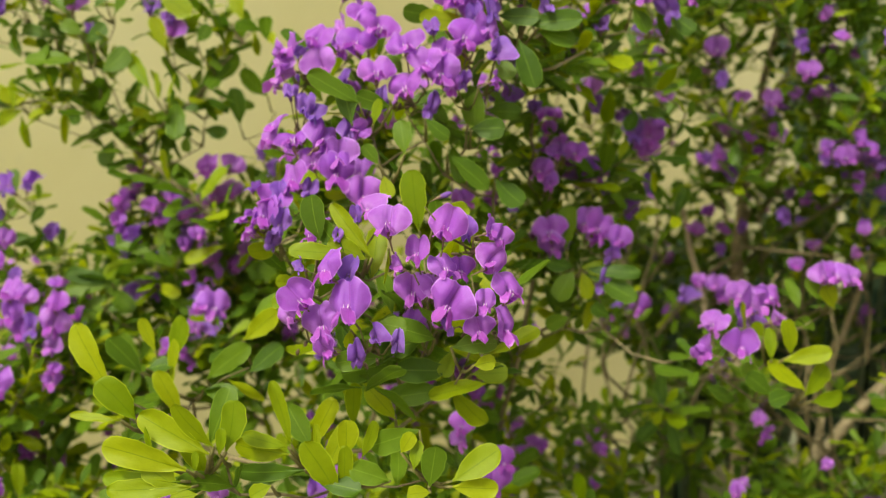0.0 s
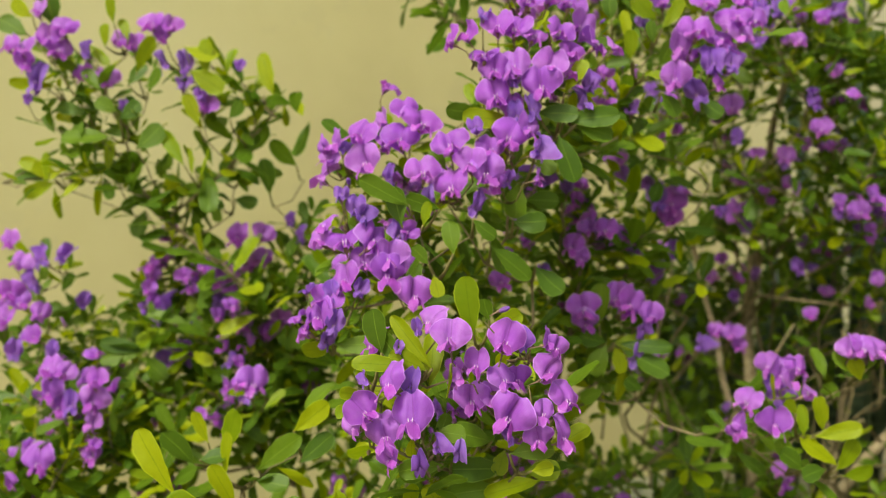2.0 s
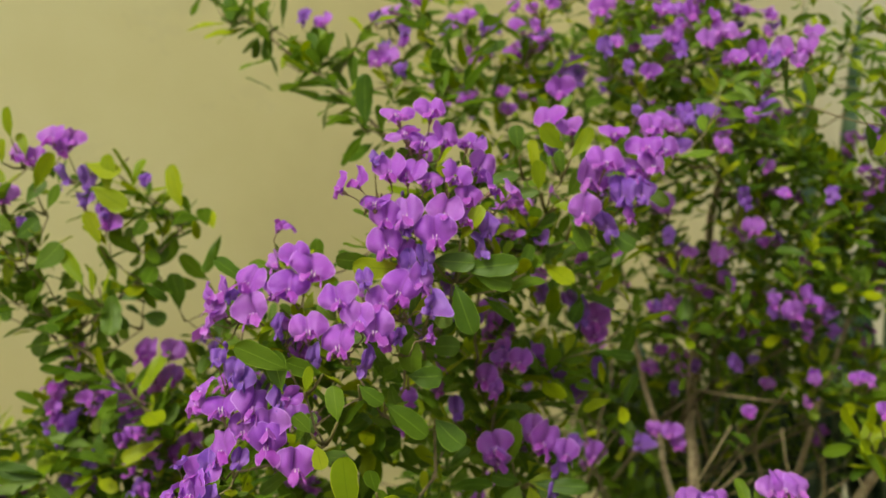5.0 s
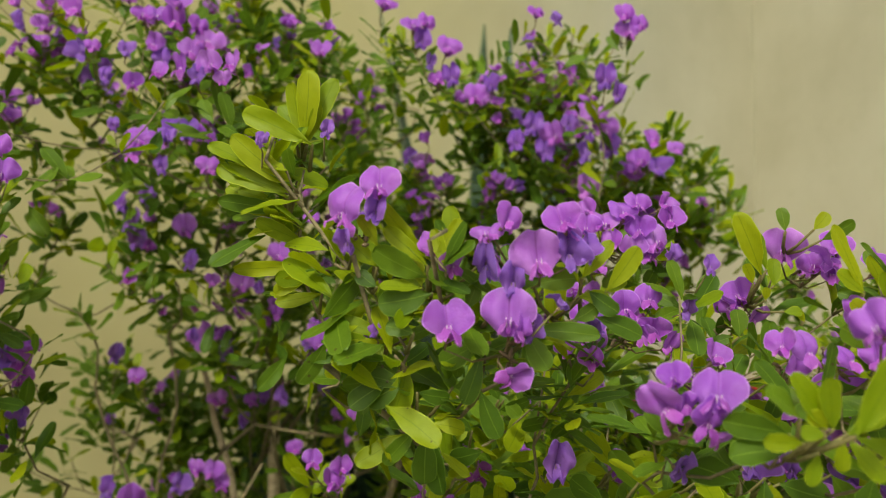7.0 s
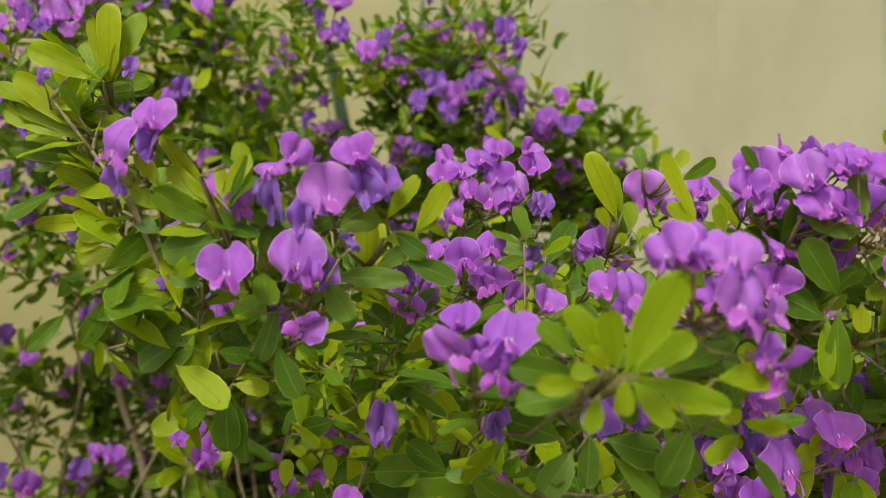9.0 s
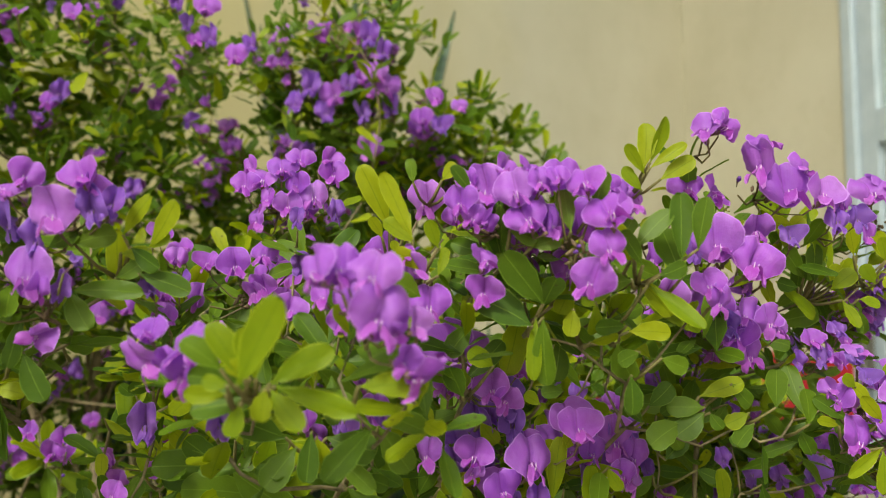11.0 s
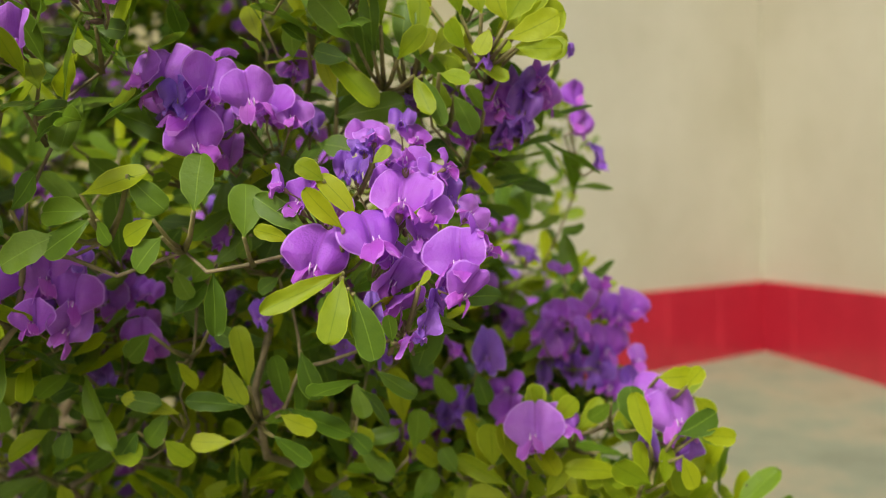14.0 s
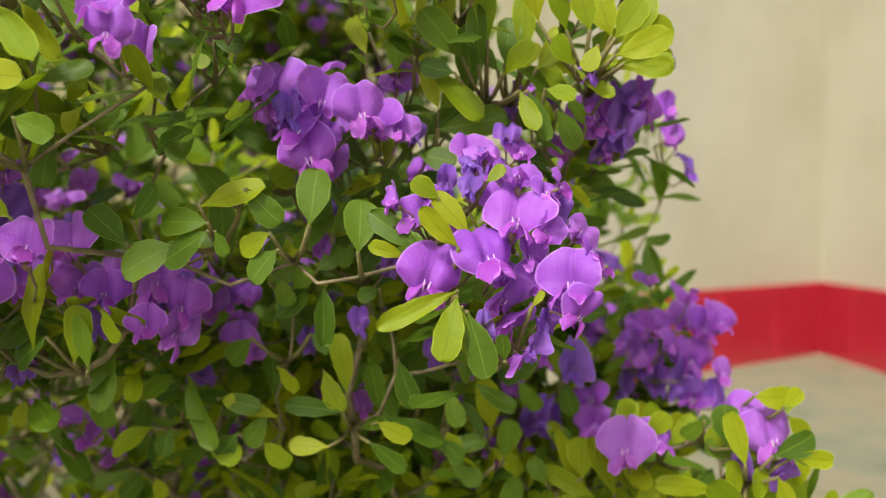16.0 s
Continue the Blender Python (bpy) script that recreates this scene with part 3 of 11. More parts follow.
            for r in rows:
                ob = new("leaf", leaf_mesh(rng.randrange(len(LEAF_SHAPES)), "young" if r[10] else "mature"))
                ob.parent = tip
                ob.matrix_basis = Matrix.Translation(-self.base) @ frame_to(r[:3], r[3:6], r[6:9], r[9], rng.uniform(-0.25, 0.25)) @ Matrix.Diagonal((r[11] / 0.39, 1, 1, 1))
                made += 1
        limit -= made
        heaps = {"young": Heap(), "mature": Heap()}
        for i, (m, k, kind) in enumerate(placed):
            local = Matrix.Translation(-self.base) @ m
            if i < limit:
                ob = new("leaf", leaf_mesh(k, kind))
                ob.parent = self.ob
                ob.matrix_basis = local
            else:
                heaps[kind].add(LEAF_SHAPES[k], local)
        for kind, h in heaps.items():
            if h.n:
                ob = tagged(new("foliage", h.mesh("foliage", [LEAF[kind, True]])), "small spoon-shaped green leaves", kind="stuff")
                ob.parent = self.ob

    def flowers(self, limit=300):
        rng, made = self.rng, 0
        rest, buds, stalks = Heap(), Heap(), Heap()
        for rows in sorted(self.blooms, key=lambda r: min(q[1] for q in r)):
            c = sum((Vector(r[:3]) for r in rows), Vector()) / len(rows)
            heart = c + Vector((0, 0.024, -0.014))
            whole = made < limit
            stems = Heap() if whole else stalks
            todo = []
            for x, y, z, yaw, pitch, roll, mm, k in rows:
                q, e, g = radians(yaw), radians(pitch), radians(roll)
                face = Vector((math.sin(q) * math.cos(e), -math.cos(q) * math.cos(e), math.sin(e)))
                up = Vector((math.sin(g) * math.cos(q), math.sin(g) * math.sin(q), math.cos(g)))
                m = Matrix.Translation(-self.base) @ frame_to(Vector((x, y, z)), -face, up, mm / 1000)
                todo.append((m, k))
                foot, root = m @ Vector((0, 0.46, -0.60)), heart - self.base
                mid = foot.lerp(root, 0.5) + Vector((0, 0, -0.004))
                v, f = tube([tuple(foot), tuple(mid), tuple(root)], [0.0005, 0.0006, 0.0008], 4)
                stems.add((np.array(v), f, [0] * len(f), np.zeros((len(v), 2))))
            if whole:
                for _ in range(rng.randint(6, 12) if len(rows) > 3 else 0):     # dried calyxes and stubs in the heart of the head
                    p = heart - self.base + Vector((rng.uniform(-0.006, 0.006), rng.uniform(-0.016, -0.002), rng.uniform(-0.004, 0.008)))
                    q = p + Vector((rng.gauss(0, 0.003), rng.uniform(-0.004, 0.001), rng.gauss(0, 0.003)))
                    v, f = tube([tuple(p), tuple(p.lerp(q, 0.5)), tuple(q)], [0.0005, 0.0012, 0.0006], 5)
                    stems.add((np.array(v), f, [1] * len(f), np.zeros((len(v), 2))))
                head = new("flower_head", stems.mesh("flower_head", [STALK, DRY]))
                head.parent = self.ob
                for m, k in todo:
                    ob = new("flower" if k < 8 else "flower_bud", flower_mesh(k, rng.randrange(8)))
                    ob.parent, ob.matrix_basis = head, m
                    made += 1
            else:
                for m, k in todo:
                    if k < 6:
                        rest.add(FLOWER_SHAPES[k][rng.randrange(8)], m)
                    else:
                        buds.add(faded(k, rng.randrange(8)) if k < 8 else BUD_SHAPES[k - 8], m)
        for name, h, mats, label in (("blossom", rest, [BANNER[True], WING[True], STAMEN, CALYX], "purple pea flowers"), ("bud_mass", buds, [BUD[True], CALYX], "dark violet flower buds"), ("stalk_mass", stalks, [STALK], "thin greenish flower stalks")):
            if h.n:
                ob = tagged(new(name, h.mesh(name, mats)), label, kind="stuff")
                ob.parent = self.ob

    def finish(self):
        self.grow()
        self.leaves()
        self.flowers()


MESHES = {}


def leaf_mesh(k, kind):
    if ("leaf", k, kind) not in MESHES:
        v, f, s, uv = LEAF_SHAPES[k]
        MESHES["leaf", k, kind] = mesh("leaf", v.tolist(), f, [LEAF[kind, False]], s, uv)
    return MESHES["leaf", k, kind]


def faded(k, n):
    """A furled or fading flower, in the colours of a bud."""
    v, f, s, uv = FLOWER_SHAPES[k][n]
    return v, f, [0 if i < 2 else 1 for i in s], uv


def flower_mesh(k, n):
    n = n if k < 8 else 0
    if ("flower", k, n) not in MESHES:
        v, f, s, uv = (FLOWER_SHAPES[k][n] if k < 6 else faded(k, n)) if k < 8 else BUD_SHAPES[k - 8]
        mats = [BANNER[False], WING[False], STAMEN, CALYX] if k < 6 else [BUD[False], CALYX]
        MESHES["flower", k, n] = mesh("flower", np.asarray(v).tolist(), f, mats, s, uv)
    return MESHES["flower", k, n]


def around(rng, x, y, z, n, r, size=17.0):
    """A loose head of flowers about a point, facing outwards and mostly towards the yard."""
    rows = []
    for _ in range(n):
        q = Vector((rng.gauss(0, 0.55), rng.gauss(-0.35, 0.45), rng.gauss(0.1, 0.55)))
        yaw = math.degrees(math.atan2(q.x, 0.75)) + rng.gauss(0, 22)
        k = rng.choice((0, 1, 2, 3, 4, 4, 5, 5, 6, 8, 9))
        rows.append((x + q.x * r, y + q.y * r, z + q.z * r, yaw, 8 + 25 * q.z + rng.gauss(0, 14), rng.gauss(0, 18), size * rng.uniform(0.85, 1.1) * (0.6 if k > 7 else 1.0), k))
    return rows


left = Shrub("bushy flowering shrub with purple pea flowers and small spoon-shaped leaves", (-0.05, 0.78, FLOOR_Z), 11)
rear = Shrub("tall open flowering shrub with a pale bare stem and purple flowers", (0.42, 1.08, FLOOR_Z), 12, leafy=0.35)
right = Shrub("low spreading flowering shrub with purple pea flowers and bright young leaves", (0.62, 0.72, FLOOR_Z), 13, stout=0.0026)
left.stem([(-0.05, 0.78, FLOOR_Z), (-0.06, 0.76, 0.15), (-0.03, 0.68, 0.32)])
left.stem([(-0.07, 0.80, FLOOR_Z), (-0.16, 0.84, 0.2), (-0.22, 0.9, 0.4)])
left.stem([(0.0, 0.78, FLOOR_Z), (0.06, 0.74, 0.2), (0.10, 0.66, 0.45)])
rear.stem([(0.40, 1.08, FLOOR_Z), (0.39, 1.08, 0.2), (0.388, 1.09, 0.34), (0.392, 1.07, 0.52), (0.43, 1.05, 0.7)], 0.0105)
rear.stem([(0.40, 1.085, FLOOR_Z), (0.39, 1.08, 0.14), (0.345, 1.06, 0.30), (0.305, 1.05, 0.46)], 0.006)
rear.stem([(0.44, 1.08, FLOOR_Z), (0.46, 1.07, 0.10), (0.55, 1.02, 0.24), (0.66, 0.98, 0.42)], 0.0085)
rear.stem([(0.30, 1.04, FLOOR_Z), (0.28, 1.02, 0.2), (0.20, 0.98, 0.44)])
rear.stem([(0.48, 1.10, FLOOR_Z), (0.52, 1.10, 0.25), (0.60, 1.06, 0.52)], 0.006)
rear.stem([(0.46, 1.02, FLOOR_Z), (0.58, 0.94, 0.16), (0.70, 0.86, 0.30), (0.76, 0.84, 0.40)], 0.007)
rear.stem([(0.55, 1.02, 0.24), (0.62, 1.00, 0.27), (0.72, 0.97, 0.31)], 0.006)
rear.stem([(0.66, 0.98, 0.42), (0.74, 0.94, 0.58), (0.82, 0.91, 0.66)], 0.004)
right.stem([(0.62, 0.72, FLOOR_Z), (0.63, 0.70, 0.16), (0.60, 0.66, 0.28)])
right.stem([(0.64, 0.72, FLOOR_Z), (0.72, 0.69, 0.13), (0.82, 0.64, 0.25)])
right.stem([(0.60, 0.74, FLOOR_Z), (0.52, 0.68, 0.16), (0.46, 0.60, 0.30)])
right.stem([(0.62, 0.70, 0.10), (0.60, 0.54, 0.22), (0.590, 0.513, 0.344), (0.612, 0.503, 0.353), (0.644, 0.491, 0.368), (0.676, 0.483, 0.377), (0.701, 0.488, 0.389)], 0.0036)


def bush_at(x, y):
    return rear if y > (0.78 if x > 0.6 else 0.70) and x > 0.1 else (left if x < 0.32 else right)


# flower heads and leafy shoots that stand out singly
bush_at(0.01, 0.43).bloom([(-0.0143, 0.4243, 0.3860, -13, 21, -2, 20.8, 1), (0.0149, 0.4242, 0.3852, -4, 12, 16, 20.1, 0), (0.0001, 0.4298, 0.3721, -14, 7, 4, 16.6, 3), (0.0126, 0.4291, 0.3646, 23, 17, -9, 16.5, 0), (-0.0093, 0.4252, 0.3655, -46, -10, -29, 12.5, 4), (-0.0028, 0.4377, 0.3530, 15, -3, -1, 18.8, 3), (0.0084, 0.4376, 0.3537, 8, 1, -8, 14.9, 2), (0.0212, 0.4370, 0.3642, 8, -9, -6, 14.9, 2), (0.0177, 0.4217, 0.3479, -8, -19, 28, 23.1, 3)])
bush_at(0.03, 0.43).bloom([(0.0168, 0.4263, 0.3357, -34, -39, -7, 10.2, 6), (0.0311, 0.4262, 0.3350, -15, -16, -10, 15.1, 2), (0.0438, 0.4301, 0.3360, 45, -12, -11, 19.1, 0), (0.0456, 0.4313, 0.3550, 36, 11, 6, 19.8, 0), (0.0338, 0.4256, 0.3482, 9, 0, 4, 13.9, 5), (0.0372, 0.4298, 0.3681, 38, 3, 41, 17.8, 0)])
bush_at(0.03, 0.43).bloom([(0.0356, 0.4290, 0.3849, 67, -11, 25, 13.4, 2), (0.0413, 0.4322, 0.3809, 35, -13, 18, 12.8, 3), (0.0232, 0.4342, 0.3844, 8, -10, -1, 14.5, 6), (0.0099, 0.4237, 0.3980, 68, 14, 57, 12.8, 9)])
bush_at(-0.04, 0.43).bloom([(-0.0238, 0.4321, 0.3940, -54, 6, 14, 16.0, 2), (-0.0320, 0.4323, 0.3898, 2, 0, -10, 9.6, 7), (-0.0413, 0.4348, 0.3785, 14, 4, 6, 8.1, 7), (-0.0550, 0.4429, 0.3805, -43, -2, 1, 17.7, 2), (-0.0450, 0.4255, 0.3629, -44, -2, -17, 19.5, 1), (-0.0581, 0.4276, 0.3630, -34, -1, -41, 10.3, 7), (-0.0337, 0.4315, 0.3610, -10, -5, 13, 16.0, 6)])
bush_at(-0.05, 0.43).bloom([(-0.0602, 0.4283, 0.3469, 9, 7, -43, 19.0, 3), (-0.0652, 0.4307, 0.3378, -15, -14, -49, 14.0, 4), (-0.0478, 0.4307, 0.3351, 4, -8, -14, 19.7, 3), (-0.0463, 0.4313, 0.3224, -33, -25, -36, 17.5, 5)])
bush_at(-0.02, 0.43).bloom([(-0.0333, 0.4221, 0.3465, -19, 4, -8, 24.3, 1), (-0.0204, 0.4267, 0.3305, 37, -14, 0, 11.8, 6), (-0.0289, 0.4273, 0.3190, 24, -54, -7, 13.4, 6), (-0.0089, 0.4268, 0.3266, -1, -53, 10, 11.0, 6)])
bush_at(-0.09, 0.50).bloom([(-0.0921, 0.4946, 0.3929, -24, 0, -5, 22.1, 2), (-0.1009, 0.4981, 0.3843, -47, 3, -43, 20.0, 2), (-0.0873, 0.5003, 0.4011, 11, 27, 22, 20.1, 1), (-0.0818, 0.4928, 0.3882, -2, -10, 12, 18.3, 7), (-0.0870, 0.4952, 0.3780, 11, -45, 9, 15.6, 7), (-0.0973, 0.4941, 0.4066, -45, 36, 12, 10.1, 6), (-0.1048, 0.5009, 0.3898, -55, 10, -49, 12.3, 5)])
bush_at(-0.08, 0.50).bloom([(-0.0786, 0.5026, 0.4385, -4, 22, -10, 22.5, 2), (-0.0608, 0.5025, 0.4387, 44, 9, 31, 24.0, 1), (-0.0897, 0.5083, 0.4469, -61, 16, 5, 16.7, 3), (-0.0950, 0.5107, 0.4387, -40, 3, -36, 19.1, 2), (-0.0719, 0.5017, 0.4581, -5, 3, 1, 17.8, 6), (-0.0806, 0.5014, 0.4658, -4, 22, -3, 16.0, 7), (-0.0762, 0.5012, 0.4706, -8, 17, 27, 12.6, 9), (-0.0668, 0.5019, 0.4537, 20, -1, 14, 16.9, 6)])
bush_at(-0.05, 0.50).bloom([(-0.0462, 0.5022, 0.4423, 33, 4, 15, 20.7, 6), (-0.0383, 0.5021, 0.4430, 17, 3, 58, 14.9, 5), (-0.0510, 0.4988, 0.4285, 5, 4, -1, 21.6, 1), (-0.0513, 0.4952, 0.4197, 0, -17, 0, 22.9, 2), (-0.0355, 0.4977, 0.4067, 28, -6, 0, 22.3, 3), (-0.0665, 0.5031, 0.4257, 3, 0, -10, 18.0, 0)])
bush_at(-0.08, 0.50).bloom([(-0.0779, 0.5056, 0.4147, -33, 6, -18, 23.4, 3), (-0.0851, 0.5040, 0.4057, -5, -4, -16, 16.9, 7), (-0.0680, 0.5038, 0.4080, 17, 8, 20, 14.1, 6)])
bush_at(-0.08, 0.55).bloom([(-0.0708, 0.5453, 0.4930, -13, -10, -12, 22.9, 1), (-0.0732, 0.5485, 0.5112, -10, 9, 19, 22.3, 2), (-0.0583, 0.5507, 0.5034, 55, 14, 47, 16.6, 1), (-0.0897, 0.5488, 0.5061, -56, -11, 9, 18.2, 3), (-0.0994, 0.5491, 0.5015, -31, -25, -52, 16.3, 4), (-0.0987, 0.5459, 0.4827, -65, 10, -35, 22.1, 3), (-0.0949, 0.5504, 0.4935, -21, 16, 14, 16.5, 1), (-0.0844, 0.5490, 0.5009, -12, 21, 14, 13.4, 6)])
bush_at(-0.05, 0.55).bloom([(-0.0540, 0.5456, 0.4820, -23, -36, 4, 15.4, 6)])
bush_at(-0.04, 0.54).bloom([(-0.0453, 0.5476, 0.5276, -4, 4, -14, 18.2, 0), (-0.0331, 0.5439, 0.5194, 24, 1, 14, 26.2, 2), (-0.0467, 0.5425, 0.5078, -23, 9, -3, 23.7, 0)])
bush_at(-0.01, 0.52).bloom([(-0.0324, 0.5154, 0.4824, 8, 16, -6, 21.7, 2), (-0.0137, 0.5136, 0.4746, -21, -4, -11, 23.9, 2), (-0.0277, 0.5161, 0.4649, -14, -51, 6, 13.5, 6), (-0.0156, 0.5206, 0.5003, 0, 24, -12, 23.5, 3), (-0.0015, 0.5149, 0.4890, -12, 3, 1, 21.7, 3), (0.0023, 0.5161, 0.4616, 24, -37, 21, 16.4, 6)])
bush_at(0.02, 0.52).bloom([(0.0113, 0.5224, 0.4991, 4, 6, 6, 19.6, 1), (0.0079, 0.5131, 0.4836, -6, -12, 0, 22.4, 3), (0.0233, 0.5140, 0.5065, -16, -5, 17, 23.2, 2), (0.0348, 0.5197, 0.5122, 22, -4, 14, 19.6, 0), (0.0003, 0.5200, 0.5119, -4, 8, -16, 15.7, 6), (0.0406, 0.5143, 0.4982, 31, -20, 19, 19.3, 6)])
bush_at(0.03, 0.52).bloom([(0.0397, 0.5151, 0.4789, 76, -6, 47, 14.5, 5), (0.0214, 0.5152, 0.4787, 21, -40, 0, 14.5, 7), (0.0144, 0.5154, 0.4751, 25, -45, -7, 15.3, 4)])
bush_at(0.01, 0.53).bloom([(-0.0150, 0.5266, 0.5690, -67, -1, -29, 17.5, 2), (-0.0034, 0.5264, 0.5734, -56, 11, 9, 15.9, 0), (0.0068, 0.5269, 0.5598, -13, 23, 0, 19.9, 2), (0.0129, 0.5242, 0.5504, 0, 1, 1, 19.8, 0), (0.0151, 0.5319, 0.5805, -5, 10, -2, 20.9, 0), (0.0279, 0.5319, 0.5788, -18, 25, 10, 21.8, 0), (0.0071, 0.5337, 0.5861, -12, 38, 8, 14.2, 6)])
bush_at(0.03, 0.53).bloom([(0.0129, 0.5239, 0.5344, -1, 3, -15, 22.9, 1), (0.0254, 0.5240, 0.5527, -22, 6, -11, 23.0, 1), (0.0258, 0.5274, 0.5441, -3, -13, 4, 14.9, 6), (0.0426, 0.5224, 0.5409, -2, -7, -4, 24.5, 3), (0.0493, 0.5268, 0.5537, 22, 6, 15, 22.3, 3), (0.0364, 0.5241, 0.5253, 7, -1, -11, 19.8, 7), (0.0278, 0.5283, 0.5224, -7, -11, -8, 16.9, 6), (0.0251, 0.5341, 0.5279, -9, -15, -1, 16.9, 1)])
bush_at(0.07, 0.54).bloom([(0.0610, 0.5299, 0.5502, 56, 8, 24, 15.2, 3), (0.0639, 0.5343, 0.5650, 36, 1, 18, 19.4, 2), (0.0794, 0.5379, 0.5718, 52, 15, 34, 22.8, 2), (0.0920, 0.5379, 0.5689, 56, 14, 31, 17.0, 4)])
bush_at(0.05, 0.53).bloom([(0.0389, 0.5320, 0.5749, 14, 12, 15, 19.3, 3), (0.0557, 0.5338, 0.5771, 15, 15, 26, 21.0, 1)])
bush_at(0.03, 0.54).bloom([(0.0211, 0.5389, 0.6034, 1, 47, -24, 22.1, 3), (0.0362, 0.5350, 0.5996, 3, 16, 14, 23.5, 2), (0.0479, 0.5388, 0.6018, 18, 17, 2, 19.6, 3), (0.0194, 0.5423, 0.6185, -16, 24, -6, 22.2, 2), (0.0400, 0.5420, 0.6210, 7, 20, 3, 22.2, 0)])
bush_at(0.07, 0.54).bloom([(0.0705, 0.5336, 0.5334, 47, 0, 4, 21.1, 6), (0.0766, 0.5370, 0.5454, 19, -17, 14, 18.3, 6)])
bush_at(0.16, 0.60).bloom([(0.1530, 0.5997, 0.5900, 30, -20, -5, 23.7, 1), (0.1646, 0.5971, 0.5998, 7, 15, 7, 25.4, 2), (0.1779, 0.6000, 0.5778, 4, -6, 1, 28.0, 6), (0.1629, 0.6118, 0.5850, -17, 16, -2, 18.6, 3)])
bush_at(0.19, 0.60).bloom([(0.1733, 0.6042, 0.6211, -6, 26, 6, 22.1, 0), (0.1956, 0.6024, 0.6123, 0, 14, -1, 26.6, 3), (0.1992, 0.5990, 0.5979, 9, 7, 10, 21.8, 0), (0.2097, 0.6044, 0.6106, 7, 1, 5, 19.3, 2), (0.1896, 0.6095, 0.5889, 22, 12, 0, 22.2, 1), (0.1918, 0.6039, 0.5781, 23, 1, 5, 21.8, 7), (0.1860, 0.6111, 0.5978, 24, 12, -5, 21.4, 2)])
bush_at(0.17, 0.60).bloom([(0.1499, 0.5967, 0.5650, -20, -16, 2, 22.6, 1), (0.1657, 0.6010, 0.5562, -14, -36, -21, 23.9, 6), (0.1834, 0.6007, 0.5613, 46, -16, 8, 15.0, 4)])
bush_at(0.13, 0.62).bloom([(0.1276, 0.6140, 0.6324, -12, 14, 0, 22.4, 1), (0.1431, 0.6162, 0.6264, -11, 15, -13, 19.7, 3), (0.1326, 0.6169, 0.6118, -24, 11, -4, 22.3, 6)])
bush_at(0.20, 0.61).bloom([(0.2034, 0.6117, 0.6282, 11, 10, 17, 21.4, 0)])
bush_at(0.20, 0.58).bloom([(0.2162, 0.5808, 0.3183, 7, 0, 0, 23.4, 3), (0.1923, 0.5811, 0.3142, -60, -18, -28, 19.0, 2), (0.1995, 0.5833, 0.3322, -32, 15, 17, 20.0, 3), (0.1880, 0.5813, 0.3102, -18, -37, -29, 14.3, 5)])
bush_at(0.24, 0.60).bloom([(0.2483, 0.6048, 0.3369, 52, 6, 46, 21.7, 3), (0.2384, 0.6046, 0.3446, 53, -1, 4, 17.2, 0)])
bush_at(0.25, 0.65).bloom([(0.2491, 0.6495, 0.3453, 3, 0, 4, 27.2, 3), (0.2380, 0.6493, 0.3518, -8, -4, -6, 20.4, 1), (0.2609, 0.6492, 0.3499, 25, 8, 7, 20.4, 2), (0.2448, 0.6501, 0.3307, 17, -25, -12, 25.5, 6)])
bush_at(0.30, 0.62).bloom([(0.2970, 0.6181, 0.3688, 14, 8, 11, 23.1, 2), (0.2878, 0.6183, 0.3662, 0, 22, 4, 17.6, 0), (0.3088, 0.6181, 0.3673, 32, 2, 2, 20.4, 3)])
bush_at(0.09, 0.63).bloom([(0.0900, 0.6334, 0.3948, -13, 5, -14, 25.6, 2), (0.0918, 0.6339, 0.3832, 6, -49, -16, 20.9, 4)])
bush_at(0.14, 0.63).bloom([(0.1279, 0.6330, 0.3986, 7, -1, 33, 26.6, 0), (0.1425, 0.6313, 0.3902, 9, -6, 12, 18.9, 0), (0.1367, 0.6337, 0.3806, 17, -39, 5, 17.8, 6)])
bush_at(0.13, 0.63).bloom([(0.1326, 0.6347, 0.3577, 14, -36, 22, 20.2, 6)])
bush_at(0.13, 0.72).bloom([(0.1347, 0.7208, 0.4518, 2, 0, 13, 26.0, 1), (0.1445, 0.7206, 0.4543, 12, 9, 8, 21.7, 1), (0.1248, 0.7208, 0.4541, -13, -6, 10, 24.4, 6)])
bush_at(0.11, 0.74).bloom([(0.1060, 0.7401, 0.4741, -4, 2, 2, 27.9, 3), (0.1088, 0.7409, 0.4548, -4, -9, 13, 28.0, 0)])
bush_at(-0.20, 0.78).bloom([(-0.2126, 0.7832, 0.4524, -8, -6, -2, 25.9, 3), (-0.1886, 0.7830, 0.4537, 15, 19, 19, 23.5, 1), (-0.1883, 0.7839, 0.4313, 8, 1, 17, 20.0, 1), (-0.2032, 0.7843, 0.4258, 21, 0, 6, 23.3, 5)])
bush_at(-0.23, 0.79).bloom([(-0.2202, 0.7848, 0.4150, -6, -7, -5, 25.9, 0), (-0.2341, 0.7852, 0.4095, -24, -15, -17, 23.5, 0), (-0.2253, 0.7860, 0.3882, -21, 7, -12, 25.0, 7)])
bush_at(-0.25, 0.79).bloom([(-0.2561, 0.7916, 0.4038, -28, 13, 2, 23.7, 0), (-0.2536, 0.7929, 0.4200, -5, 6, -18, 21.4, 2)])
bush_at(-0.20, 0.79).bloom([(-0.2091, 0.7866, 0.3723, 11, 1, 28, 23.5, 1), (-0.2223, 0.7876, 0.3509, -48, -2, -1, 24.7, 3), (-0.2027, 0.7833, 0.3541, -1, -9, 6, 23.4, 3), (-0.1823, 0.7868, 0.3619, -9, 20, 0, 25.9, 2)])
